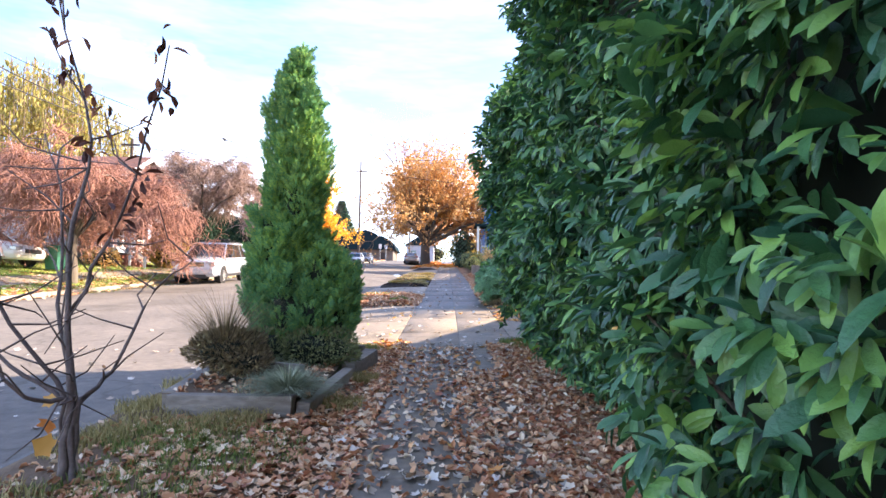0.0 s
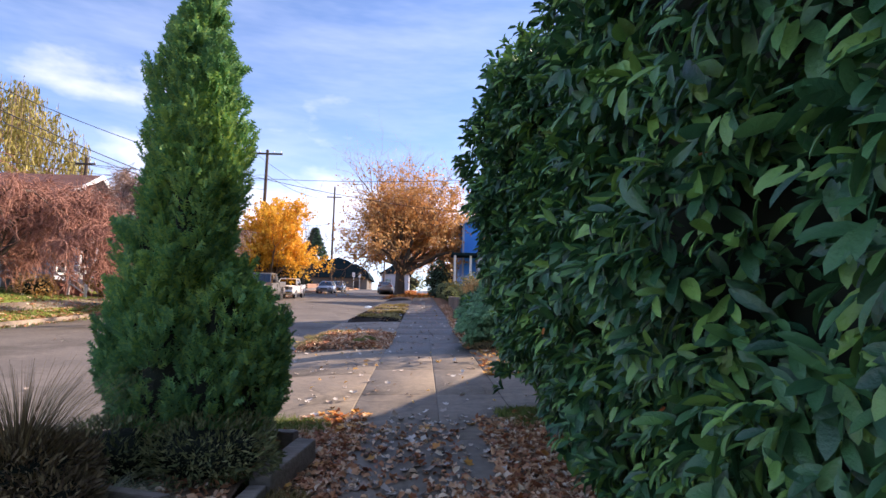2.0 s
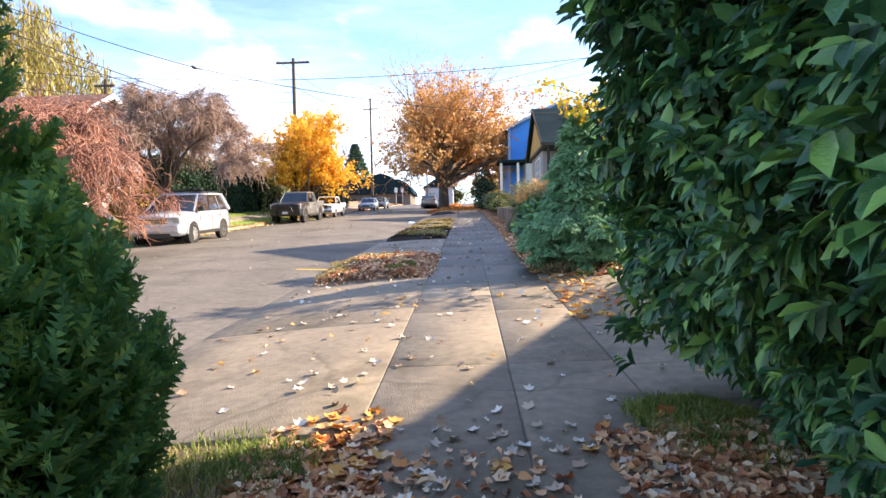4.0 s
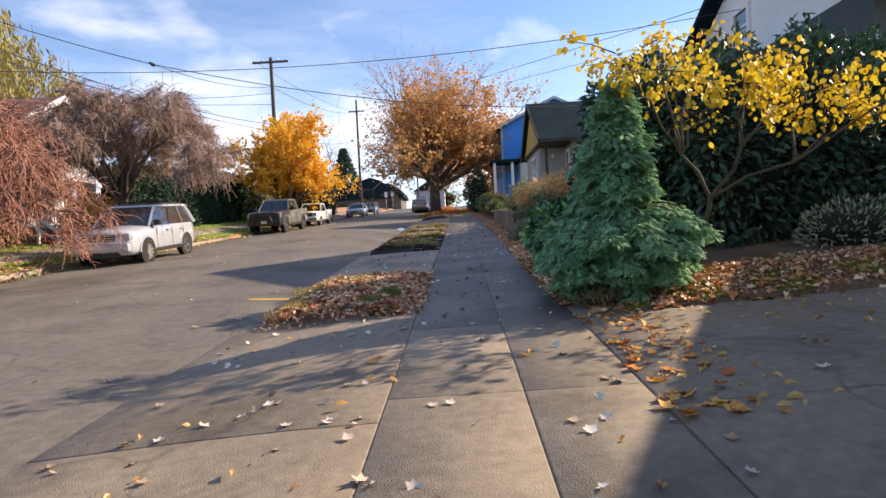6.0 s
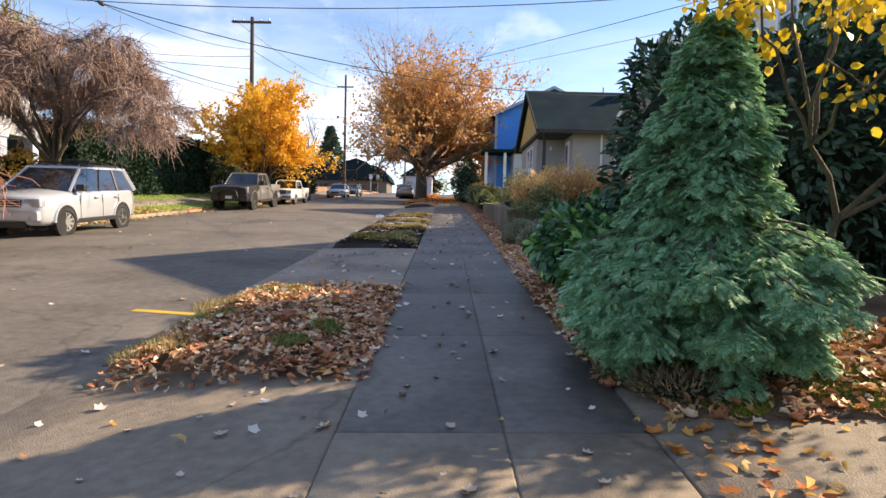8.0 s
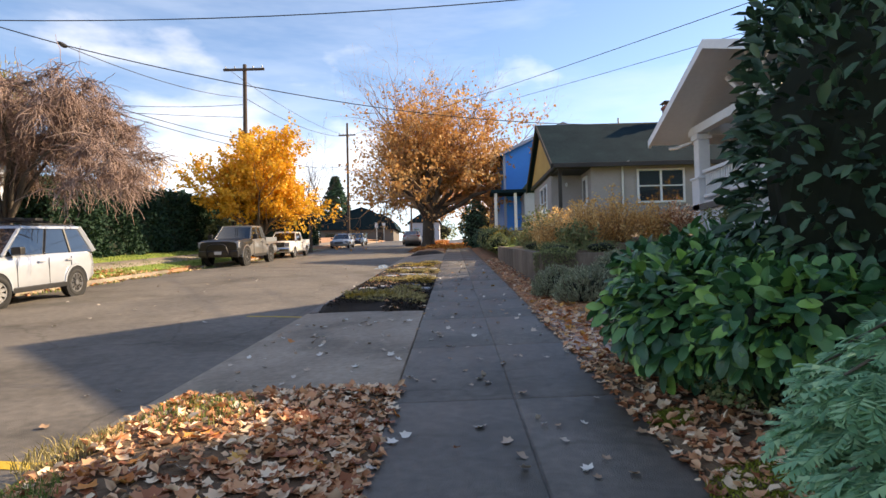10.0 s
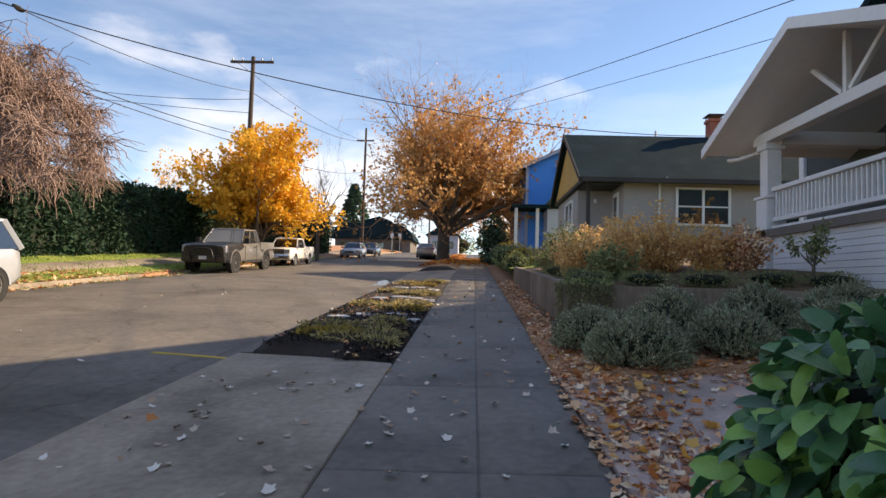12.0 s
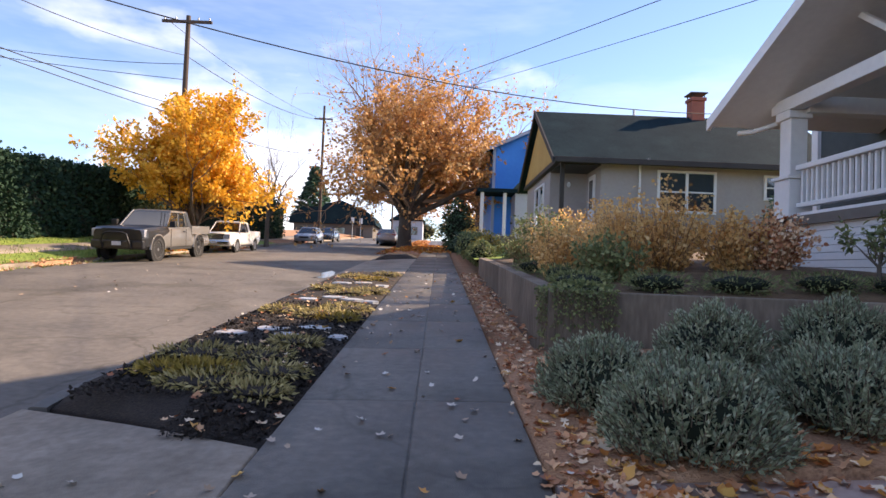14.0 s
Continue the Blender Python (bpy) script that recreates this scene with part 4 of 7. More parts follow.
# dark commercial building with a barrel roof at the far end
fb = thing("building", "dark low building with a curved mansard roof", "building", (-17, 118, 6.5))
walls(fb, M["brown_wall"], (-23.5, -10.5, 115, 126, 5.5, 9.3))
bm = bmesh.new()
prof = [(-24.2, 9.2), (-23.9, 10.2), (-23.1, 11.2), (-21.8, 11.9), (-12.6, 11.9), (-11.2, 11.2), (-10.3, 10.2), (-9.9, 9.2)]
prism(bm, [(x, 114.3, z) for x, z in prof], (0, 12, 0))
part("roof", bm, M["roof"], fb)
bm = bmesh.new()
prism(bm, [(-20, 118, 11.9), (-13.5, 118, 11.9), (-14.5, 118, 12.8), (-16.5, 118, 13.5), (-19, 118, 12.8)], (0, 6, 0))
part("roof_turret", bm, M["roof"], fb)
for x in (-22.5, -19.6, -16.7):
    part("window", boxes((x, x + 1.6, 114.93, 115.02, 7.0, 8.6)), M["window"], fb)
part("door", boxes((-13.2, -12.1, 114.93, 115.02, 6.6, 8.7)), M["trim_dark"], fb)
fh = thing("house", "small pale far house with a grey roof", "house", (-6, 140, 9))
walls(fh, M["siding_pale"], (-9.4, -3, 138, 146, 7, 12))
bm = bmesh.new()
prism(bm, [(-9.9, 137.6, 12), (-2.5, 137.6, 12), (-6.2, 137.6, 14.4)], (0, 9, 0))
part("roof", bm, M["roof"], fh)
for x in (-8.4, -5.2):
    part("window", boxes((x, x + 1.2, 137.92, 138.02, 9.2, 10.8)), M["window"], fh)

# ---- trees and shrubs ----
def up(n):
    return np.tile(np.array([[0.0, 0, 1]]), (n, 1))


def unit(v):
    return v / max(1e-6, np.linalg.norm(v))


def branch(start, way, length, radius, depth, spread, lift, rng, out, tips, n=5, wob=0.16, kids=(3, 5), shrink=0.62):
    """Grows a limb as a crooked tapered line, and its side limbs, down to twigs."""
    p, d = np.array(start, float), unit(np.array(way, float))
    line = [(tuple(p), radius)]
    pts = [(p.copy(), d.copy(), radius)]
    for i in range(n):
        d = unit(d + rng.normal(0, wob, 3) + np.array([0, 0, lift]))
        p = p + d * length / n
        r = radius * (1 - 0.75 * (i + 1) / n)
        line.append((tuple(p), max(r, 0.004)))
        pts.append((p.copy(), d.copy(), max(r, 0.004)))
    out[depth].append(line)
    if depth == 0:
        tips.append(pts)
        return
    for _ in range(rng.randint(kids[0], kids[1] + 1)):
        i = rng.randint(max(1, n // 3), n + 1)
        q, e, r = pts[i]
        side = rng.normal(0, 1, 3)
        side -= e * side.dot(e)
        way2 = unit(e + unit(side) * spread * (0.6 + 0.7 * rng.rand()))
        branch(q, way2, length * shrink * (0.75 + 0.5 * rng.rand()), r * 0.72, depth - 1, spread, lift, rng, out, tips, n, wob, kids, shrink)


def tree(name, label, x, y, height, radius, limbs, seed, leaf=None, leaf_shape_=None, leaf_size=0.2, per_tip=8, depth=3, spread=0.75, lift=0.05, fork=0.3, lean=0.45, bark="bark", twigs="twig", zmax=None, length=0.45, group="", wob=0.16, keep=None, trunk_lean=(0, 0), zb=None, kids=(3, 5)):
    rng = np.random.RandomState(seed)
    z0 = (H(x, y) if zb is None else zb) - 0.05
    t = thing(name, label, "tree", (x, y, z0), group)
    out, tips = {i: [] for i in range(depth + 1)}, []
    zt = z0 + height * fork
    tx, ty = x + trunk_lean[0], y + trunk_lean[1]
    trunk = [((x, y, z0), radius * 1.35), ((x * 0.8 + tx * 0.2, y * 0.8 + ty * 0.2, z0 + (zt - z0) * 0.15), radius * 1.05), ((x * 0.4 + tx * 0.6, y * 0.4 + ty * 0.6, z0 + (zt - z0) * 0.6), radius * 0.95), ((tx, ty, zt), radius * 0.85)]
    for i in range(limbs):
        a = 2 * math.pi * (i + 0.6 * rng.rand()) / limbs
        k = lean * (0.35 + 0.9 * rng.rand())
        f = 0.55 + 0.45 * rng.rand()
        s = np.array([x + (tx - x) * f, y + (ty - y) * f, z0 + (zt - z0) * (0.75 + 0.25 * rng.rand())])
        branch(s, (math.cos(a) * k, math.sin(a) * k, 0.8), height * length * (0.85 + 0.3 * rng.rand()) * (1.0 if i else 0.72), radius * 0.55, depth, spread, lift, rng, out, tips, wob=wob, kids=kids)
    part("trunk", tubes("trunk", [trunk], 10), M[bark], t, smooth=True)
    for l in out[depth]:
        part("limb", tubes("limb", [l], 7), M[bark], t, smooth=True)
    big = [l for k in range(2, depth) for l in out[k]]
    if big:
        tagged(part("branchwork", tubes("branchwork", big, 5), M[twigs], t, smooth=True), kind="stuff")
    tagged(part("twigwork", tubes("twigwork", out[0] + (out[1] if depth > 1 else []), 3), M[twigs], t), kind="stuff")
    if leaf:
        P, D = [], []
        for pts in tips:
            for _ in range(per_tip):
                q, e, r = pts[rng.randint(1, len(pts))]
                p = q + rng.normal(0, leaf_size * 0.5, 3)
                if keep is None or rng.rand() < keep(p):
                    P.append(p), D.append(unit(e * 0.3 + rng.normal(0, 0.7, 3) + np.array([0, 0, -0.35])))
        n = len(P)
        tagged(part("crown", leaves("crown", P, D, jitter(n) + up(n) * 0.6, leaf_size * (0.6 + 0.8 * rng.rand(n)), leaf_shape_), M[leaf], t), kind="stuff")
    return t


# big maple, bare at the crown's top and left
tree("maple_tree", "large broad maple with thinning orange autumn leaves", -2.3, 66.0, 16.6, 0.55, 17, 11, "orange", CARD, 0.24, 22, 3, 0.78, 0.04, 0.18, 1.0, "bark", "twig_orange", length=0.47, kids=(5, 7), wob=0.2,
     keep=lambda p: (0.12 if p[2] < 7.2 else 1.0) * min(1.0, max(0.0, 1.25 - (p[2] - 4.2) / 11.5)) * (0.3 if p[0] < -5.5 and p[2] > 9.5 else 1))
tree("maple_tree", "bare twiggy maple behind the larger one", 4.5, 78.0, 15.0, 0.5, 8, 12, None, None, 0.3, 2, 3, 0.7, 0.08, 0.25, 0.8, "bark", "twig_orange", kids=(4, 5))
tree("ginkgo_tree", "upright ginkgo covered in golden yellow leaves", -11.85, 48.8, 8.5, 0.2, 16, 21, "gold", CARD, 0.17, 30, 3, 0.62, 0.06, 0.14, 0.5, "bark", "twig", length=0.4, kids=(4, 5),
     keep=lambda p: 1.0 if p[2] > 5.5 else 0.25)
tree("bare_tree", "small bare grey tree beside the golden ginkgo", -11.5, 60.0, 8.5, 0.15, 6, 22, depth=3, spread=0.6, lift=0.08, fork=0.3, lean=0.5)


def weeping(name, label, x, y, top, reach, seed, twig_mat, count=800):
    """A weeping cherry: crooked limbs that arch out into a dome of fine crooked twigs."""
    rng = np.random.RandomState(seed)
    z0 = H(x, y) - 0.05
    t = thing(name, label, "tree", (x, y, z0), "weeping cherry trees")
    limbs, side, tw = [], [], []
    for i in range(15):
        a, l = 2 * math.pi * (i + 0.8 * rng.rand()) / 15, reach * (0.35 + 0.6 * rng.rand())
        hz = top * (0.95 - 0.28 * (l / reach) ** 2 + 0.08 * rng.rand())
        line = []
        for k in range(10):
            f = k / 9
            b = a + 0.3 * math.sin(f * 6 + i * 2.1)
            pz = z0 + 1.6 + (hz - 1.6) * math.sin(min(1.0, f * 1.3) * math.pi / 2) - 6.4 * max(0, f - 0.55) ** 1.4 + 0.1 * rng.randn() * f
            line.append(((x + math.cos(b) * l * f + 0.05 * rng.randn(), y + math.sin(b) * l * f + 0.05 * rng.randn(), pz), 0.06 * (1 - f) ** 1.1 + 0.009))
        limbs.append(line)
        for _ in range(9):
            q = np.array(line[rng.randint(3, 10)][0])
            d = unit(rng.normal(0, 1, 3) * np.array([1, 1, 0.5]) + np.array([math.cos(a) * 0.5, math.sin(a) * 0.5, 0.25]))
            sl = []
            for k in range(6):
                sl.append((tuple(q), 0.02 * (1 - k / 6) + 0.006))
                d = unit(d + rng.normal(0, 0.28, 3) + np.array([0, 0, -0.1]))
                q = q + d * (0.16 + 0.12 * rng.rand())
            side.append(sl)
    both = limbs + side * 2
    for _ in range(count):
        ln = both[rng.randint(len(both))]
        q = np.array(ln[rng.randint(2, len(ln))][0]) + rng.normal(0, 0.05, 3)
        d = unit(rng.normal(0, 1, 3) + np.array([(q[0] - x) * 0.2, (q[1] - y) * 0.2, 0.25]))
        line, le = [], 0.3 + 0.75 * rng.rand()
        for k in range(6):
            line.append((tuple(q), 0.008 * (1 - k / 7) + 0.004))
            d = unit(d + rng.normal(0, 0.36, 3) + np.array([0, 0, -0.3]))
            q = q + d * le / 5
        tw.append(line)
    part("trunk", tubes("trunk", [[((x, y, z0), 0.26), ((x + 0.05, y, z0 + 0.5), 0.2), ((x - 0.04, y + 0.05, z0 + 1.2), 0.17), ((x, y, z0 + 1.9), 0.16)]], 9), M["bark"], t, smooth=True)
    for l in limbs:
        part("limb", tubes("limb", [l], 5), M["bark"], t)
    tagged(part("branchwork", tubes("branchwork", side, 4), M["twig"], t), kind="stuff")
    tagged(part("twigwork", tubes("twigwork", tw, 3), M[twig_mat], t), kind="stuff")
    return t


weeping("cherry_tree", "weeping cherry with a haze of reddish bare twigs", -12.9, 20.6, 4.7, 4.3, 31, "twig_red", 10000)
weeping("cherry_tree", "weeping cherry with a dome of bare brown twigs", -12.9, 30.2, 6.3, 4.9, 32, "twig_brown", 13500)
weeping("cherry_tree", "weeping cherry with dusky red bare twigs", -17.5, 25.5, 4.2, 3.6, 33, "twig_red", 4000)


def bush(name, label, x, y, z, rx, ry, rz, n, shape, size, leaf, seed=0, core="core", droop=-0.1, out=1.0, category="shrub", inside=0.3, flat=0.0, group="", lumps=()):
    """A leafy shrub: stems, an inner mass coloured dark as shade and leaves all over, with lumps to break its outline.
    """
    t = thing(name, label, category, (x, y, z), group)
    all_p, all_d = [], []
    for cx, cy, cz, f in ((0, 0, 0, 1.0), *lumps):
        c, r = (x + cx, y + cy, z + rz * 0.9 + cz), (rx * f, ry * f, rz * f)
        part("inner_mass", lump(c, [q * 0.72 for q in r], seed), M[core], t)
        P, D = blob_points(int(n * f * f), c, r, inside)
        ok = P[:, 2] > z - 0.05
        all_p.append(P[ok]), all_d.append(D[ok])
    P, D = np.concatenate(all_p), np.concatenate(all_d)
    k = len(P)
    way = D * out + jitter(k, 0.45) + np.array([0, 0, droop])
    tagged(part("foliage", leaves("foliage", P, way, D * (1 - flat) + up(k) * (0.5 + flat) + jitter(k, 0.35), size * (0.6 + 0.7 * RS.rand(k)), shape), M[leaf], t, smooth=shape is BROAD), kind="stuff")
    stems = [[((x + rnd(-.05, .05), y + rnd(-.05, .05), z - 0.05), 0.025), ((x + rnd(-rx, rx) * 0.5, y + rnd(-ry, ry) * 0.5, z + rz * 0.9), 0.012)] for _ in range(6)]
    tagged(part("stemwork", tubes("stemwork", stems, 5), M["bark"], t), kind="stuff")
    return t


# the tall laurel hedge beside the pavement
hedge = thing("hedge", "tall glossy green laurel hedge beside the pavement", "hedge", (2.6, 4, 0.3))


def hedge_top(y):
    return H(1.8, y) + (4.9 if y < 5.9 else 4.9 - 1.5 * min(1, (y - 5.9) / 0.9)) + 0.25 * math.sin(y * 2.3) + 0.15 * math.sin(y * 5.1)


def hedge_face(y, h):
    """How far the street side stands out at the height h above ground."""
    f = 1.32 - (0.38 + 0.16 * min(1.0, max(0.0, (y - 4) / 3))) * math.sin(min(1.0, h / 1.9) * math.pi / 2) + 0.09 * math.sin(y * 1.7 + h * 1.1) + 0.06 * math.sin(y * 4.3 - h * 2.7) + max(0.0, h - 3.2) * 0.12
    if h < 0.5:
        f += (0.5 - h) * 0.5
    f += 0.1 * min(1.0, max(0.0, (y - 3.5) / 2))
    f -= 0.16 * math.exp(-((y - 2.6) / 0.7) ** 2 - ((h - 0.7) / 0.6) ** 2)
    e = max(0.0, y - 8.7)
    return f + e * e * 1.1


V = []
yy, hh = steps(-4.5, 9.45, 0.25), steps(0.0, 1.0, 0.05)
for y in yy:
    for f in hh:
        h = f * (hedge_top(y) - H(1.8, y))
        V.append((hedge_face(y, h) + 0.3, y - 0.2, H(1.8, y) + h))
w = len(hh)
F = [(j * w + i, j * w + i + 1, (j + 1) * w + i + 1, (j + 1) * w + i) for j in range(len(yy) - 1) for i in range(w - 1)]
# near-black sheet and end box stand for the shade inside the hedge
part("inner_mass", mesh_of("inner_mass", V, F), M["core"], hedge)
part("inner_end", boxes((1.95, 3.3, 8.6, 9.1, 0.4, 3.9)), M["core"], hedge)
P, D = [], []
def hedge_leaf(y, h, deep):
    x = hedge_face(y, h)
    nx = Vector((-1.0, (hedge_face(y + 0.1, h) - x) * 6, (hedge_face(y, h + 0.1) - x) * 6)).normalized()
    return (x + deep, y, H(1.8, y) + h), tuple(nx)
for _ in range(11500):
    y = -1.2 + 10.6 * RS.rand() ** 0.92
    top = hedge_top(y) - H(1.8, y)
    h = top * RS.rand()
    clump = noise.noise(Vector((y * 2.0, h * 2.0, 3)))
    if clump < -0.15 and RS.rand() < 0.7:
        continue
    p, q = hedge_leaf(y, h, RS.rand() ** 2 * 0.4 - 0.06 - 0.3 * clump)
    P.append(p), D.append(q)
for _ in range(1500):      # the far end and the top edge
    x, z = 0.95 + 2.6 * RS.rand(), RS.rand()
    P.append((x, 9.25 + 0.25 * RS.rand() - 0.12 * z, H(1.8, 9.3) + 0.15 + z * 3.5)), D.append((-0.3, 1, 0.15))
for _ in range(1500):
    y = -1.0 + 10.4 * RS.rand()
    P.append((0.95 + 1.9 * RS.rand() ** 1.4, y, hedge_top(y) + rnd(-0.15, 0.28))), D.append((-0.4, 0, 1))
P, D = np.array(P), np.array(D)
k = len(P)
axis = D * 0.8 + jitter(k, 0.4) + np.array([0, 0, 0.12])
axis /= np.linalg.norm(axis, axis=1, keepdims=True)
LP, LD, LU, LS = [], [], [], []
grow = 0.75 + 0.5 * RS.rand(k)
for j in range(7):         # each shoot carries a spiral of leaves
    side = np.cross(axis, jitter(k))
    side /= np.maximum(np.linalg.norm(side, axis=1, keepdims=True), 1e-6)
    f = j / 6
    LP.append(P + axis * (0.13 * (f - 0.5)) * grow[:, None])
    LD.append(axis * (0.35 + 0.75 * f) + side * (1.0 - 0.35 * f) + np.array([0, 0, -0.55]))
    LU.append(axis + up(k) * 0.5 + jitter(k, 0.2))
    LS.append(0.11 * grow * (0.75 + 0.5 * RS.rand(k)) * (1.05 - 0.3 * f))
LP, LD, LU, LS = (np.concatenate(a) for a in (LP, LD, LU, LS))
near = LP[:, 1] < 5.5
for pick, shape in ((near, LAUREL), (~near, OVAL)):
    tagged(part("foliage", leaves("foliage", LP[pick], LD[pick], LU[pick], LS[pick], shape), M["laurel"], hedge, smooth=shape is LAUREL), kind="stuff")
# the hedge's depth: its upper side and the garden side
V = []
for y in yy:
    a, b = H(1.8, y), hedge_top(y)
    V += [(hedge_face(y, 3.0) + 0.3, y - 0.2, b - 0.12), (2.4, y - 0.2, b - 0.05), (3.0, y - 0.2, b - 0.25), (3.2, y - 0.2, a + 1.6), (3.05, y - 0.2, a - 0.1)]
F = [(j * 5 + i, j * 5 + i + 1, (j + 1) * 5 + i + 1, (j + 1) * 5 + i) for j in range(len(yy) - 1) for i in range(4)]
# same shade-coloured fill along the top and back
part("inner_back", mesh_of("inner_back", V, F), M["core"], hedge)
P, D = [], []
for _ in range(5200):
    y = rnd(-4.4, 9.2)
    if RS.rand() < 0.45:
        P.append((rnd(1.2, 3.1), y, hedge_top(y) + rnd(-0.15, 0.15))), D.append((0.1, 0, 1))
    else:
        P.append((rnd(3.0, 3.35), y, H(1.8, y) + rnd(0.1, 1) * (hedge_top(y) - H(1.8, y)))), D.append((1, 0, 0.2))
k = len(P)
tagged(part("back_foliage", leaves("back_foliage", P, np.array(D) * 0.5 + jitter(k, 0.6), np.array(D) + jitter(k, 0.4), 0.17 * (0.7 + 0.5 * RS.rand(k)), OVAL), M["laurel"], hedge), kind="stuff")
P = np.array([hedge_leaf(y, h, -0.1)[0] for y, h in ((2.2, 1.5), (2.5, 2.3), (2.9, 0.9), (3.1, 2.0), (3.4, 2.6), (3.8, 1.2), (4.4, 1.7), (5.2, 0.8), (2.7, 1.15), (6.3, 1.0), (2.35, 2.05))])
k = len(P)
tagged(part("caught_leaves", leaves("caught_leaves", P, jitter(k), jitter(k, 0.5) + np.array([-1.5, -0.6, 0.4]), 0.05 + 0.035 * RS.rand(k), ROUND), M["fallen_orange"], hedge, "fallen orange leaves caught among the green"), kind="stuff")
stems = []
for i in range(40):
    y = rnd(-1, 9)
    h0 = rnd(0.3, 3.8)
    x = hedge_face(y, h0)
    stems.append([((x + 0.5, y, H(1.8, y) + h0 - 0.2), 0.012), ((x + 0.15, y + rnd(-.2, .2), H(1.8, y) + h0 + 0.1), 0.009), ((x - 0.06, y + rnd(-.3, .3), H(1.8, y) + h0 + rnd(.2, .5)), 0.006)])
trunks = [[((2.0 + rnd(-.2, .3), y, H(2, y) - 0.1), 0.06), ((2.1, y + rnd(-.2, .2), H(2, y) + 1.2), 0.045), ((2.1, y + rnd(-.3, .3), H(2, y) + 2.6), 0.03)] for y in steps(-1, 9, 0.8)]
tagged(part("stemwork", tubes("stemwork", stems + trunks, 5), M["bark"], hedge), kind="stuff")

# the narrow upright arborvitae in the timber bed
cedar = thing("conifer", "narrow pointed green arborvitae with yellow-green tips", "conifer", (-1.45, 7.15, 0.5))
cx, cy, cz = -1.5, 7.2, 0.55
lobes = [(-0.12, 0.0, 0.1, 0.27, 3.62), (-0.4, 0.0, 0.5, 0.16, 1.7), (-0.3, -0.18, 0.15, 0.24, 1.4), (0.36, -0.05, 0.15, 0.22, 1.2), (0.2, -0.16, 0.1, 0.23, 1.35), (0.1, 0.16, 0.1, 0.26, 1.5), (0.18, -0.33, 0.08, 0.22, 0.9), (-0.1, -0.35, 0.08, 0.22, 1.1),
         (0.0, 0.32, 0.1, 0.27, 1.4), (-0.3, 0.2, 0.15, 0.22, 1.5), (0.34, 0.22, 0.2, 0.2, 0.95), (-0.22, -0.05, 1.5, 0.15, 2.0), (0.0, -0.02, 1.2, 0.16, 1.95), (-0.08, -0.17, 1.1, 0.15, 1.5), (-0.12, 0.14, 1.5, 0.15, 1.5), (-0.42, -0.12, 0.3, 0.14, 1.0), (0.44, -0.18, 0.25, 0.13, 0.8)]
P, D = [], []
for lx, ly, lz, lr, lh_ in lobes:
    # dark lobes painted as the shade behind the sprays
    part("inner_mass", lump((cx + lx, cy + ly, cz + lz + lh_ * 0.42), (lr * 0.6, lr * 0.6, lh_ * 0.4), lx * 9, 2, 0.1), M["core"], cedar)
    for _ in range(int(165 * lr * lh_ / 0.9) + 12):     # upright plumes of flat sprays
        f, a = RS.rand(), RS.rand() * 2 * math.pi
        prof = (0.25 + 0.75 * min(1.0, f / 0.38) ** 0.8) * (1.0 if f < 0.5 else 1 - ((f - 0.5) / 0.5) ** 2)
        r = lr * prof * (0.52 + 0.3 * RS.rand())
        base = np.array([cx + lx + math.cos(a) * r, cy + ly + math.sin(a) * r, cz + lz + f * (lh_ - 0.22) - 0.1])
        axis_ = unit(np.array([math.cos(a) * 0.42, math.sin(a) * 0.42, 1.0]) + RS.normal(0, 0.12, 3))
        tall, wide = (0.24 + 0.18 * RS.rand()) * (0.55 + 0.45 * prof), (0.045 + 0.035 * RS.rand()) * (0.5 + 0.5 * prof)
        for _ in range(46):
            g, q = RS.rand(), RS.rand() * 2 * math.pi
            w = wide * math.sin(math.pi * min(1.0, 0.15 + 0.85 * g)) ** 0.7
            way = np.array([math.cos(q), math.sin(q), 0.0])
            P.append(base + axis_ * tall * g + way * w), D.append(way * 0.55 + axis_ * (0.8 + 0.7 * g))
P, D = np.array(P), np.array(D)
k = len(P)
tagged(part("foliage", leaves("foliage", P, D + jitter(k, 0.2), jitter(k, 0.6) + D * np.array([1.4, 1.4, 0.3]), 0.085 * (0.55 + 0.8 * RS.rand(k)), CEDAR_SPRAY), M["cedar"], cedar), kind="stuff")
part("trunk", tubes("trunk", [[((cx, cy, 0.4), 0.07), ((cx - 0.05, cy, 1.8), 0.05), ((cx - 0.12, cy, 3.4), 0.02)]], 7), M["bark"], cedar)

# the blue-green fir beyond the driveway
fir = thing("conifer", "blue-green fir with drooping layered fan branches", "conifer", (1.87, 15.3, 1.1))
fx, fy, fz = 1.87, 15.3, 1.05
P, D, limbs = [], [], []
tiers = [(0.24, 0.66, 16), (0.35, 0.82, 18), (0.47, 0.9, 20), (0.59, 0.94, 20), (0.71, 0.93, 20), (0.83, 0.84, 18), (0.94, 0.68, 16), (1.1, 0.5, 12), (1.26, 0.46, 12), (1.42, 0.45, 12), (1.58, 0.43, 12),
         (1.74, 0.4, 11), (1.9, 0.35, 11), (2.06, 0.3, 10), (2.22, 0.23, 9), (2.36, 0.16, 7), (2.48, 0.08, 5)]
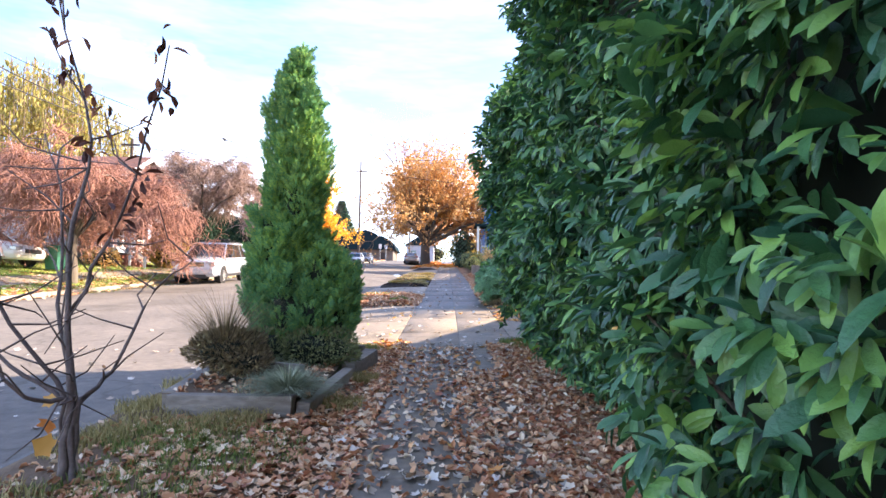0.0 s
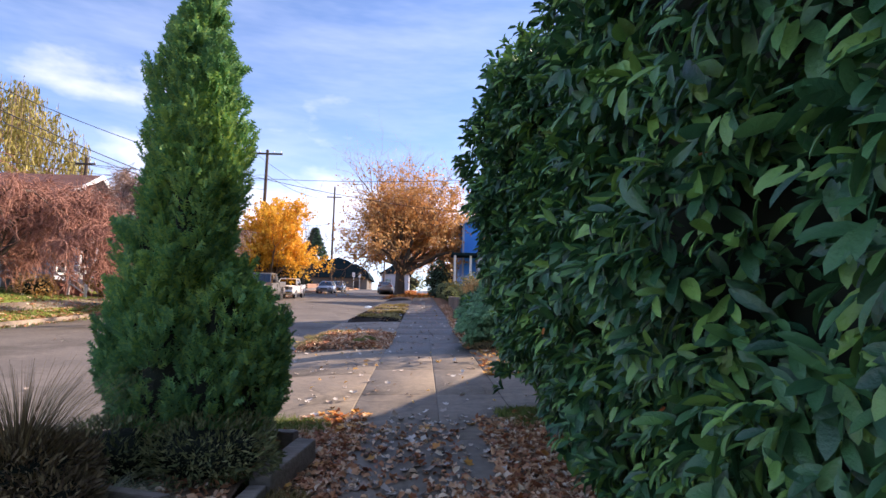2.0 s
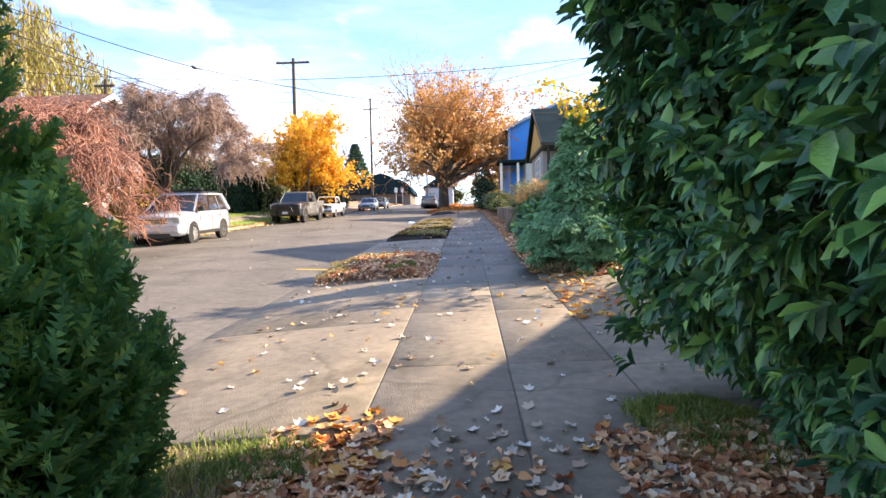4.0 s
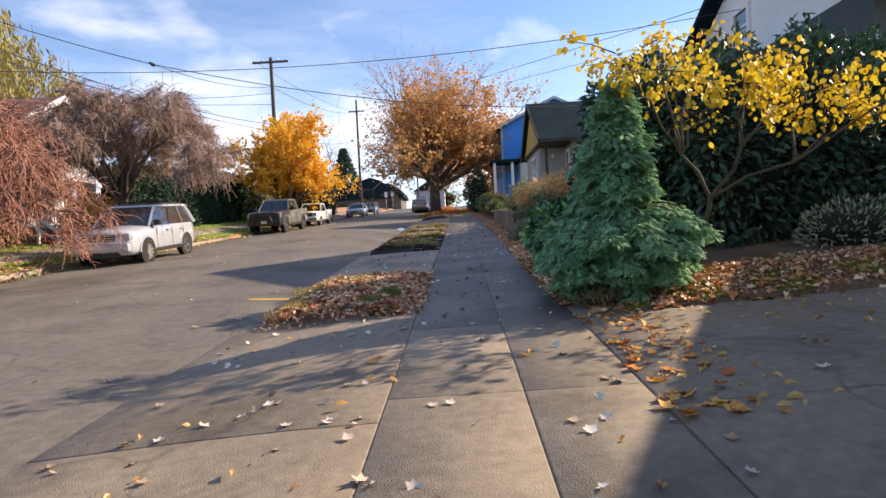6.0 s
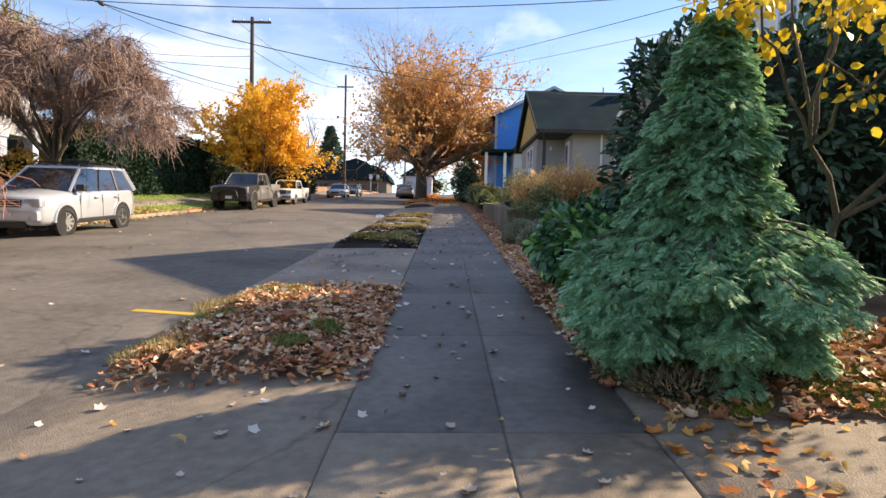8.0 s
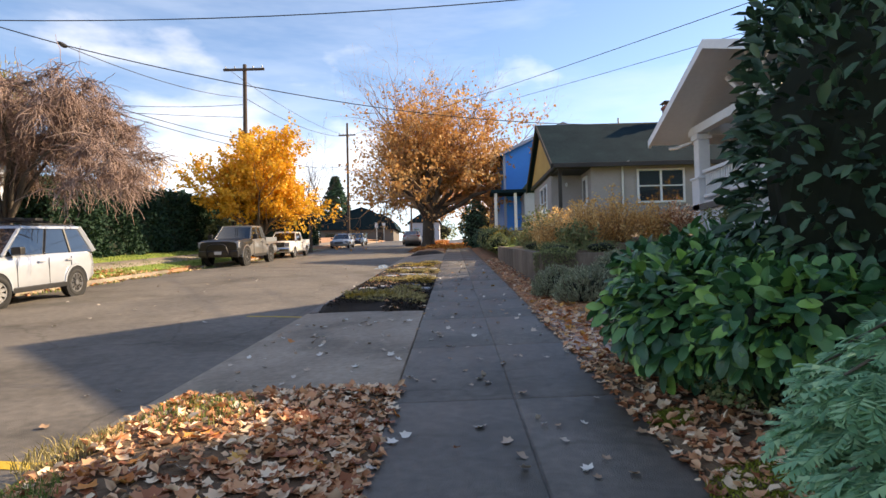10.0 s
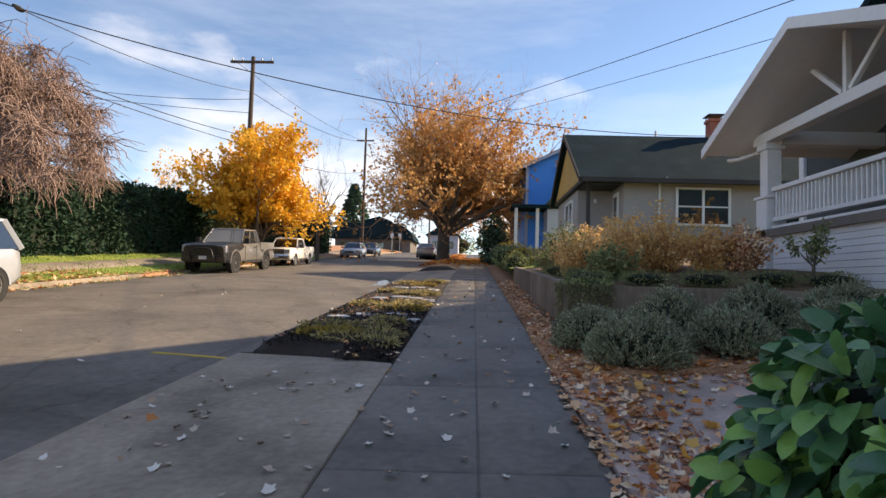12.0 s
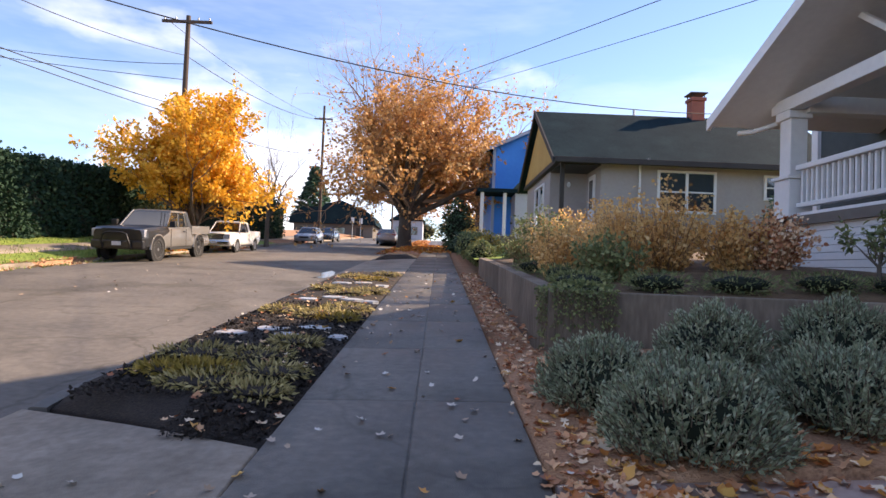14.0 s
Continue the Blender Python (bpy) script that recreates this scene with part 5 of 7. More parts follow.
for h, wide, count in tiers:
    for i in range(count):
        a = 2 * math.pi * (i + 0.8 * RS.rand()) / count
        ca, sa = math.cos(a), math.sin(a)
        reach = wide * (0.62 + 0.52 * RS.rand())
        h2 = h + RS.normal(0, 0.05)
        line = []
        for j in range(7):
            g = j / 6
            line.append(((fx + ca * reach * g, fy + sa * reach * g, fz + h2 + 0.2 * math.sin(g * 2.0) * reach - 0.3 * g ** 3 * min(0.7, reach)), 0.016 * (1 - g) + 0.004))
        limbs.append(line)
        tip, fan = np.array(line[-1][0]), 0.12 + 0.09 * RS.rand()
        for j in range(int(70 + 110 * reach)):      # a flat scalloped fan about the limb's outer half
            g, q = RS.rand() ** 0.6, rnd(-1.9, 1.9)
            if j % 3 == 0:
                c = np.array(line[2 + j % 4][0])
            else:
                c = tip - np.array([ca, sa, 0]) * fan * 0.6
            way = np.array([ca * math.cos(q) - sa * math.sin(q), sa * math.cos(q) + ca * math.sin(q), 0])
            P.append(c + way * fan * g * (0.75 if j % 3 == 0 else 1.0) + np.array([0, 0, -0.12 * g * g * fan / 0.2 + RS.normal(0, 0.012)]))
            D.append(way + np.array([0, 0, -0.08 - 0.5 * g]))
P, D = np.array(P), np.array(D)
k = len(P)
tagged(part("foliage", leaves("foliage", P, D + jitter(k, 0.22), up(k) + jitter(k, 0.25), 0.098 * (0.55 + 0.75 * RS.rand(k)), FIR_SPRAY), M["fir"], fir), kind="stuff")
tagged(part("branchwork", tubes("branchwork", limbs, 4), M["bark"], fir), kind="stuff")
part("trunk", tubes("trunk", [[((fx, fy, fz - 0.1), 0.09), ((fx, fy, fz + 1.3), 0.05), ((fx, fy, fz + 2.5), 0.012)]], 8), M["bark"], fir)

# broad-leaved and dark shrubs behind and beside the fir
bush("shrub", "rounded glossy green laurel shrub by the driveway", 2.15, 18.9, 1.26, 0.95, 0.8, 0.6, 3600, BROAD, 0.135, "laurel", 3, droop=-0.35, lumps=((-0.35, -0.8, -0.05, 0.72), (-0.2, -1.5, -0.05, 0.55), (0.6, 0.2, 0.1, 0.8)))
bush("shrub", "tall dark evergreen shrub behind the fir", 2.95, 18.2, 1.2, 0.9, 0.8, 1.75, 3600, OVAL, 0.15, "laurel_dark", 4, lumps=((0.4, 0.4, 0.35, 0.8),))
for i, (x, y, r, h) in enumerate(((4.3, 17.75, 1.1, 1.75), (5.7, 17.9, 1.2, 1.9), (7.3, 18.6, 1.3, 1.95), (9.0, 18.8, 1.4, 2.0))):
    bush("shrub", "dense dark evergreen shrub forming a screen", x, y, 1.25, r, 0.9, h, 3000, OVAL, 0.15, "laurel_dark", 5 + i, group="dark evergreen screen", lumps=((rnd(-.4, .4), -0.2, 0.3, 0.75),))
bush("shrub", "grey twiggy shrub with small silvery leaves", 5.3, 16.3, 1.25, 0.75, 0.5, 0.42, 1500, NARROW, 0.09, "lavender", 12, droop=0.3)
bush("shrub", "small olive green shrub at the foot of the fir", 1.42, 14.98, 0.98, 0.34, 0.2, 0.09, 1600, CARD, 0.03, "sage", 13, droop=0.5)
bush("shrub", "low brown and olive plants under the fir", 1.5, 14.72, 0.95, 0.3, 0.2, 0.09, 1500, NARROW, 0.06, "heather", 15, droop=0.5, inside=0.6, lumps=((0.35, 0.05, 0.0, 0.8), (-0.2, 0.35, 0.0, 0.8)))
bush("shrub", "low mossy green shrub beside the pavement", 1.95, 17.7, 1.2, 0.45, 0.6, 0.24, 3000, CARD, 0.04, "sage", 14, droop=0.3)

# small tree with yellow leaves
rng = np.random.RandomState(5)
yt = thing("small_tree", "small crooked tree with clusters of yellow leaves", "tree", (4.25, 17.0, 1.3))
yb = Vector((4.25, 17.0, 1.25))
limbs, tips = [], []
fork = Vector((4.4, 16.75, 2.25))
trunk = [(tuple(yb), 0.055), ((4.28, 16.95, 1.6), 0.045), ((4.42, 16.85, 2.05), 0.04), (tuple(fork), 0.036)]
part("trunk", tubes("trunk", [trunk], 8), M["bark"], yt, smooth=True)
elbows = [Vector((3.75, 16.3, 2.9)), Vector((4.55, 16.1, 2.95)), Vector((5.4, 16.2, 2.7))]
for e in elbows:
    bend = fork.lerp(e, 0.5) + Vector((rng.normal(0, 0.06), rng.normal(0, 0.06), 0.08))
    part("limb", tubes("limb", [[(tuple(fork), 0.032), (tuple(bend), 0.026), (tuple(e), 0.021)]], 7), M["bark"], yt, smooth=True)
for tip in ((2.6, 15.6, 4.2), (3.2, 15.4, 3.8), (3.4, 16.2, 4.5), (3.9, 15.9, 4.5), (4.1, 15.2, 3.7), (4.6, 14.7, 3.4), (5.1, 15.2, 3.6), (5.4, 16.0, 4.1), (6.2, 15.6, 3.6), (6.6, 14.9, 3.6), (3.6, 14.9, 3.5), (6.9, 16.2, 3.4), (5.0, 16.4, 4.4)):
    e = elbows[0] if tip[0] < 4.0 else elbows[1] if tip[0] < 5.2 else elbows[2]
    line = []
    for j in range(8):
        g = j / 7
        p = e.lerp(Vector(tip), g) + Vector((rng.normal(0, 0.05), rng.normal(0, 0.05), rng.normal(0, 0.05) + 0.12 * math.sin(g * 3.1))) * min(1.0, g * 3)
        line.append((tuple(p), 0.017 * (1 - g) + 0.004))
    limbs.append(line)
    for _ in range(4):
        q = Vector(line[rng.randint(4, 8)][0])
        d = Vector((rng.normal(), rng.normal(), rng.normal() * 0.6 + 0.1)).normalized()
        e = q + d * (0.35 + 0.4 * rng.rand())
        limbs.append([(tuple(q), 0.01), (tuple(q.lerp(e, 0.5) + Vector((0, 0, 0.04))), 0.007), (tuple(e), 0.004)])
        tips += [q.lerp(e, f) for f in (0.3, 0.6, 0.8, 1.0)]
for l in limbs:
    if len(l) > 3:
        part("limb", tubes("limb", [l], 6), M["bark"], yt, smooth=True)
tagged(part("twigwork", tubes("twigwork", [l for l in limbs if len(l) == 3], 5), M["bark"], yt), kind="stuff")
P = np.array([np.array(tips[rng.randint(len(tips))]) + rng.normal(0, 0.1, 3) for _ in range(1900)])
k = len(P)
tagged(part("crown", leaves("crown", P, jitter(k, 0.5) + np.array([0, 0, -0.9]), jitter(k) + np.array([0, -0.6, 0]), 0.085 * (0.6 + 0.7 * RS.rand(k)), ROUND), M["yellow"], yt), kind="stuff")

turn = Matrix.Translation((0, 10, 1.6)) @ Matrix.Rotation(radians(4.5), 4, "Z") @ Matrix.Scale(0.83, 4) @ Matrix.Translation((0, -10, -1.6))
yt.matrix_basis = turn @ yt.matrix_basis

# grey-green lavender shrubs before the retaining wall
def lavender(x, y, r, h, seed, tone="lavender"):
    z = H(x, y)
    t = thing("lavender", "rounded grey-green lavender shrub in leaf litter", "shrub", (x, y, z), "grey-green shrubs by the wall")
    # near-black lump in place of the shade under the sprigs
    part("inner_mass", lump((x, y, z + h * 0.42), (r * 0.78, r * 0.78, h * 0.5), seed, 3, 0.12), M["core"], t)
    P, D, S, st = [], [], [], []
    for _ in range(int(1050 * r / 0.6)):
        d = RS.normal(0, 1, 3)
        d[2] = abs(d[2]) * 0.9 + 0.05
        d = unit(d)
        f = 0.9 + 0.22 * RS.rand() + 0.1 * math.sin(d[0] * 6 + seed) * math.sin(d[1] * 7)
        e = np.array([x + d[0] * r * f, y + d[1] * r * f, z + 0.06 + d[2] * h * f])
        w = unit(d * np.array([0.8, 0.8, 0.8]) + np.array([0, 0, 0.75]) + RS.normal(0, 0.12, 3))
        st.append([(tuple(e - w * 0.16), 0.004), (tuple(e), 0.003)])
        for j in range(9):
            g = j / 9
            side = RS.normal(0, 1, 3)
            P.append(e - w * 0.12 * (1 - g)), D.append(w * (0.7 + 0.7 * g) + unit(side) * 0.75), S.append(0.058 * (1.1 - 0.4 * g))
    k = len(P)
    tagged(part("foliage", leaves("foliage", P, D, jitter(k) + up(k) * 0.5, np.array(S), SPRIG), M[tone], t), kind="stuff")
    tagged(part("stemwork", tubes("stemwork", st, 3), M["twig"], t), kind="stuff")


for i, (x, y, r, h) in enumerate(((1.78, 24.3, 0.46, 0.46), (2.08, 23.35, 0.54, 0.48), (2.95, 24.9, 0.48, 0.58), (3.25, 23.7, 0.5, 0.45), (4.1, 24.9, 0.52, 0.58), (4.6, 23.9, 0.5, 0.48), (5.3, 24.9, 0.56, 0.58))):
    lavender(x, y, r, h, i * 3.1)

# dry autumn shrubs on the raised bed
def twiggy(label, x, y, r, h, leaf, seed):
    """An open shrub of arching stems with dry leaves all along them."""
    rng_ = np.random.RandomState(300 + seed)
    z = yard_z(x, y)
    t = thing("shrub", label, "shrub", (x, y, z), "shrubs of the raised bed")
    st, P, D = [], [], []
    for _ in range(64):
        a, q = rng_.rand() * 6.283, rng_.rand() ** 0.7
        tall = h * (0.55 + 0.55 * rng_.rand()) * (1 - 0.3 * q)
        line = []
        for j in range(6):
            f = j / 5
            line.append(((x + math.cos(a) * r * q * (0.15 + 0.85 * f ** 0.8) + rng_.normal(0, 0.02), y + math.sin(a) * r * q * (0.15 + 0.85 * f ** 0.8) + rng_.normal(0, 0.02), z - 0.04 + tall * f), 0.007 * (1 - f) + 0.003))
        st.append(line)
        for _ in range(42):
            k_ = rng_.randint(1, 6)
            P.append(np.array(line[k_][0]) + rng_.normal(0, 0.055, 3)), D.append(rng_.normal(0, 0.7, 3) + np.array([math.cos(a) * 0.4, math.sin(a) * 0.4, 0.25]))
    k_ = len(P)
    tagged(part("stemwork", tubes("stemwork", st, 4), M["twig_orange"], t), kind="stuff")
    tagged(part("foliage", leaves("foliage", P, D, jitter(k_) + up(k_) * 0.5, 0.058 * (0.5 + 0.8 * rng_.rand(k_)), ROUND), M[leaf], t), kind="stuff")


for i, (x, y, rx_, rz_, col) in enumerate(((2.5, 29.2, 0.55, 0.42, "tan"), (3.3, 28.6, 0.6, 0.5, "tan"), (4.1, 28.9, 0.7, 0.62, "tan"), (4.9, 28.4, 0.5, 0.42, "tan"), (3.6, 30.4, 0.7, 0.6, "tan"), (2.6, 31.6, 0.6, 0.55, "sage"), (4.6, 30.2, 0.6, 0.5, "tan"), (3.2, 32.8, 0.7, 0.5, "tan"), (2.7, 34.6, 0.6, 0.45, "sage"), (3.9, 34.0, 0.7, 0.5, "tan"), (5.4, 28.2, 0.42, 0.38, "fallen"), (2.9, 27.9, 0.42, 0.3, "sage"))):
    twiggy("golden tan autumn shrub on the raised bed" if col == "tan" else "faded olive and russet shrub on the raised bed", x, y, rx_ * 1.25, rz_ * 2.3, col, i)
for i, (x, y, r) in enumerate(((2.25, 27.0, 0.4), (3.2, 26.9, 0.45), (4.2, 26.85, 0.5), (5.3, 26.9, 0.5), (6.3, 26.9, 0.5), (2.3, 28.2, 0.35), (2.25, 30.3, 0.4))):
    bush("ground_cover", "low dark green creeping plants along the wall top", x, y, yard_z(x, y), r, 0.3, 0.13, 800, NARROW, 0.06, "sage", 40 + i, droop=0.3, group="creeping plants on the wall", core="core")

hang = thing("trailing_plant", "trailing green plant hanging over the wall corner", "plant", (1.9, 26.5, 2.4))
P, D, lines = [], [], []
for _ in range(95):
    s = RS.rand()
    if s < 0.35:
        p0 = np.array([1.69, 26.25 + 0.5 * RS.rand(), 2.44])
    else:
        p0 = np.array([1.75 + 0.75 * RS.rand(), 26.17, 2.44])
    le = 0.15 + 0.62 * RS.rand() ** 1.3
    pts = []
    for j in range(6):
        g = j / 5
        q = p0 + np.array([RS.normal(0, 0.015), -0.03 * g + RS.normal(0, 0.01), 0.07 * math.sin(g * 3.1) - le * g])
        pts.append((tuple(q), 0.003))
        for _ in range(3):
            P.append(q + RS.normal(0, 0.012, 3)), D.append(RS.normal(0, 0.6, 3) + np.array([0, -0.3, -0.7]))
    lines.append(pts)
k = len(P)
tagged(part("foliage", leaves("foliage", P, D, jitter(k), 0.036 * (0.6 + 0.7 * RS.rand(k)), CARD), M["sage"], hang), kind="stuff")
tagged(part("stemwork", tubes("stemwork", lines, 3), M["twig"], hang), kind="stuff")
bush("plant", "mound of trailing green plant on the wall corner", 2.15, 26.5, 2.36, 0.36, 0.26, 0.08, 700, CARD, 0.06, "sage", 77, droop=0.1)

# small green shrub before the porch, and others about the houses
tree("shrub", "small open green shrub before the white porch", 6.0, 26.95, 0.9, 0.03, 5, 41, "sage", OVAL, 0.085, 12, 2, 0.7, 0.05, 0.2, 0.9, length=0.5, zb=2.72, kids=(2, 3))
bush("shrub", "clipped dark green shrub beside the porch", 13.2, 40.5, 4.2, 0.9, 0.8, 0.9, 900, CARD, 0.12, "laurel_dark", 51)
tree("tree", "yellow leaved tree behind the white porch", 13.5, 33.0, 5.0, 0.12, 6, 43, "gold", CARD, 0.2, 14, 2, 0.7, 0.05, 0.25, 0.8, zb=3.0)
for i, (x, y, r, h, col) in enumerate(((1.9, 39.2, 0.5, 0.4, "sage"), (2.2, 41.5, 0.6, 0.5, "olive"), (1.8, 44, 0.6, 0.55, "sage"), (2.6, 47, 0.7, 0.6, "sage"), (1.9, 50, 0.8, 0.6, "laurel_dark"), (3.2, 37.8, 0.7, 0.5, "sage"), (2.6, 54, 0.9, 0.7, "olive"))):
    bush("shrub", "low green garden shrub beside the pavement", x, y, climb(y) + 0.3, r, r, h, 800, CARD, 0.1, col, 60 + i, group="low shrubs up the street")
bush("shrub", "tall dark columnar evergreen shrub", 1.6, 60, 3.7, 1.0, 1.0, 1.9, 1500, CARD, 0.2, "laurel_dark", 70)
bush("shrub", "rounded golden olive shrub by the front steps", -14.6, 31.0, 2.35, 1.05, 0.9, 0.92, 3000, CARD, 0.12, "golden_olive", 71)
bush("shrub", "tall evergreen shrub with pale green leaves", -14.8, 50.0, 3.0, 0.8, 0.8, 1.3, 1000, CARD, 0.2, "sage", 72)
bush("shrub", "low dry shrub by the porch of the pale house", -16.2, 27.9, 2.1, 0.8, 0.9, 0.5, 1000, CARD, 0.12, "tan", 73)

# clipped dark hedges across the street
def long_hedge(label, x0, x1, y0, y1, h, n, seed):
    t = thing("hedge", label, "hedge", ((x0 + x1) / 2, (y0 + y1) / 2, H(x1, y0)))
    def zf(y):
        return climb(y) + 0.3
    bm = bmesh.new()
    loft(bm, [[(x0, y, zf(y) - 0.4), (x1, y, zf(y) - 0.4), (x1 - 0.1, y, zf(y) + h), (x0 + 0.1, y, zf(y) + h)] for y in steps(y0, y1, 1.5)])
    # block in the shade colour, seen through gaps in the leaves
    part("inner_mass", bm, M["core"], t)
    P, D = [], []
    for _ in range(n):
        y = rnd(y0, y1)
        if RS.rand() < 0.24:
            P.append((rnd(x0, x1), y, zf(y) + h + abs(RS.normal(0, 0.13)))), D.append((0.2, 0, 1))
        else:
            z = rnd(0, h)
            P.append((x1 + rnd(-0.12, 0.12) + 0.12 * math.sin(y * 2.1 + z), y, zf(y) + z)), D.append((1, -0.2, 0.2))
    for _ in range(int(n * 0.12)):
        P.append((rnd(x0, x1), y0 - rnd(-0.05, 0.15), zf(y0) + rnd(0, h))), D.append((0.2, -1, 0.2))
    P, D = np.array(P), np.array(D)
    k = len(P)
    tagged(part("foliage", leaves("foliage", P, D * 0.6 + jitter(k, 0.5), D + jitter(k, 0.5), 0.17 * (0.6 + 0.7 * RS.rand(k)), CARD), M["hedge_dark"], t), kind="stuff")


long_hedge("tall clipped dark green hedge along the lawn", -18.5, -16.0, 36.5, 53.0, 3.3, 20000, 1)
long_hedge("clipped dark green hedge farther up the street", -17.5, -13.6, 63.0, 72.0, 3.0, 4000, 2)
long_hedge("dark hedge behind the lawn beside the house", -30, -19.0, 37.5, 39.0, 3.0, 1500, 3)

# distant trees
def willow(x, y, top, r):
    t = thing("willow_tree", "large weeping willow with yellow-green leaves", "tree", (x, y, H(x, y)))
    z0 = H(x, y)
    part("trunk", tubes("trunk", [[((x, y, z0), 0.6), ((x + 0.3, y, z0 + top * 0.35), 0.45), ((x, y, z0 + top * 0.7), 0.2)]], 8), M["bark"], t)
    P, D, st = [], [], []
    for _ in range(520):
        a, f = RS.rand() * 6.283, RS.rand() ** 0.6
        q = np.array([x + math.cos(a) * r * f, y + math.sin(a) * r * f, z0 + top * (1 - 0.3 * f * f) * (0.82 + 0.2 * RS.rand())])
        le = top * (0.16 + 0.3 * RS.rand())
        st.append([(tuple(q), 0.02), (tuple(q + np.array([0.15, 0, -le])), 0.01)])
        for j in range(26):
            g = RS.rand()
            P.append(q + np.array([0.15 * g, 0, -le * g]) + RS.normal(0, 0.18, 3)), D.append(RS.normal(0, 0.35, 3) + np.array([0, 0, -1]))
    k = len(P)
    part("twigwork", tubes("twigwork", st, 3), M["twig"], t)
    tagged(part("crown", leaves("crown", P, D, jitter(k), 0.5 * (0.6 + 0.7 * RS.rand(k)), NARROW), M["willow"], t), kind="stuff")


willow(-34, 48, 16.5, 7.0)


def far_conifer(x, y, h, r):
    t = thing("conifer", "tall dark far conifer above the roofs", "conifer", (x, y, H(x, y)))
    z0 = H(x, y)
    part("trunk", tubes("trunk", [[((x, y, z0), 0.35), ((x, y, z0 + h), 0.03)]], 6), M["bark"], t)
    P, D = [], []
    for _ in range(2600):
        f, a = RS.rand() ** 0.8, RS.rand() * 6.283
        rr = r * (1 - f) * (0.55 + 0.45 * abs(math.sin(f * 38))) * (0.7 + 0.35 * RS.rand())
        P.append((x + math.cos(a) * rr, y + math.sin(a) * rr, z0 + 0.12 * h + f * h * 0.88)), D.append((math.cos(a), math.sin(a), -0.25))
    k = len(P)
    tagged(part("foliage", leaves("foliage", P, np.array(D) + jitter(k, 0.25), up(k) + jitter(k, 0.3), 0.75 * (0.6 + 0.7 * RS.rand(k)), FROND), M["laurel_dark"], t), kind="stuff")


far_conifer(-24.0, 132, 12.8, 5.0)
for i, (x, y, h, seed) in enumerate(((3, 100, 9, 51), (8, 118, 11, 52), (-30, 128, 10, 53), (-45, 100, 12, 54))):
    tree("far_tree", "distant street tree with sparse tan leaves", x, y, h, 0.25, 6, seed, "tan", CARD, 0.4, 5, 2, 0.7, 0.06, 0.25, 0.7, "bark", "twig_orange", group="distant street trees")
for i, (x, y, r, h, col) in enumerate(((5, 110, 4, 2.2, "olive"), (-4, 150, 5, 2.5, "sage"), (14, 95, 5, 3, "laurel_dark"), (-34, 112, 6, 2.5, "laurel_dark"), (-28, 70, 4, 2.6, "laurel_dark"), (-28, 84, 4, 2.4, "sage"))):
    bush("far_shrub", "distant mass of shrubs beside the street", x, y, H(x, y), r, r * 0.6, h, 900, CARD, 0.5, col, 90 + i, group="distant shrubs")

# ---- vehicles, built about the origin with the nose towards -y ----
def wheel(parent, x, y, r, w, turn=0.0):
    """A tyre with a treaded shoulder and a spoked rim, facing out along x."""
    s = 1 if x > 0 else -1
    m = Matrix.Translation((x, y, r)) @ Matrix.Rotation(radians(turn), 4, "Z")
    prof = [(-w / 2, r * 0.66), (-w / 2, r * 0.88), (-w / 2 * 0.8, r * 0.98), (0, r), (w / 2 * 0.8, r * 0.98), (w / 2, r * 0.88), (w / 2, r * 0.66)]
    n = 26
    bm = bmesh.new()
    rings = [[m @ Vector((u, math.cos(2 * math.pi * i / n) * q, math.sin(2 * math.pi * i / n) * q)) for u, q in prof] for i in range(n)]
    loft(bm, rings + [rings[0]], caps=False)
    bmesh.ops.remove_doubles(bm, verts=bm.verts, dist=0.0005)
    wh_ = part("wheel", bm, M["rubber"], parent, smooth=True)
    bm = bmesh.new()
    o = s * w / 2 * 0.8
    for i in range(10):
        a = 2 * math.pi * i / 10
        box(bm, o - 0.015, o + 0.015, -0.035 * r / 0.36, 0.035 * r / 0.36, 0.05, r * 0.64, 0.0, m @ Matrix.Rotation(a, 4, "X"))
    ring = [[m @ Vector((o + u, math.cos(2 * math.pi * i / n) * q * r, math.sin(2 * math.pi * i / n) * q * r)) for u, q in ((-0.03, 0.6), (0.02, 0.6), (0.02, 0.68), (-0.03, 0.68))] for i in range(n)]
    loft(bm, ring + [ring[0]], caps=False)
    hub = [[m @ Vector((o + u, math.cos(2 * math.pi * i / 12) * q, math.sin(2 * math.pi * i / 12) * q)) for i in range(12)] for u, q in ((-0.02, 0.07), (0.025 * s, 0.06))]
    loft(bm, hub)
    part("rim", bm, M["rim"], wh_)
    disc = [[m @ Vector((o * 0.55 + u, math.cos(2 * math.pi * i / 16) * r * 0.65, math.sin(2 * math.pi * i / 16) * r * 0.65)) for i in range(16)] for u in (-0.01, 0.01)]
    bm = bmesh.new()
    loft(bm, disc)
    part("brake", bm, M["black"], wh_)
    return wh_


def section(y, w, zb, zt, crown=0.03, tuck=0.08):
    return [(-w + tuck, y, zb), (-w, y, zb + 0.12), (-w, y, zb + (zt - zb) * 0.55), (-w + 0.03, y, zt - 0.1), (-w + 0.1, y, zt), (0, y, zt + crown), (w - 0.1, y, zt), (w - 0.03, y, zt - 0.1), (w, y, zb + (zt - zb) * 0.55), (w, y, zb + 0.12), (w - tuck, y, zb)]


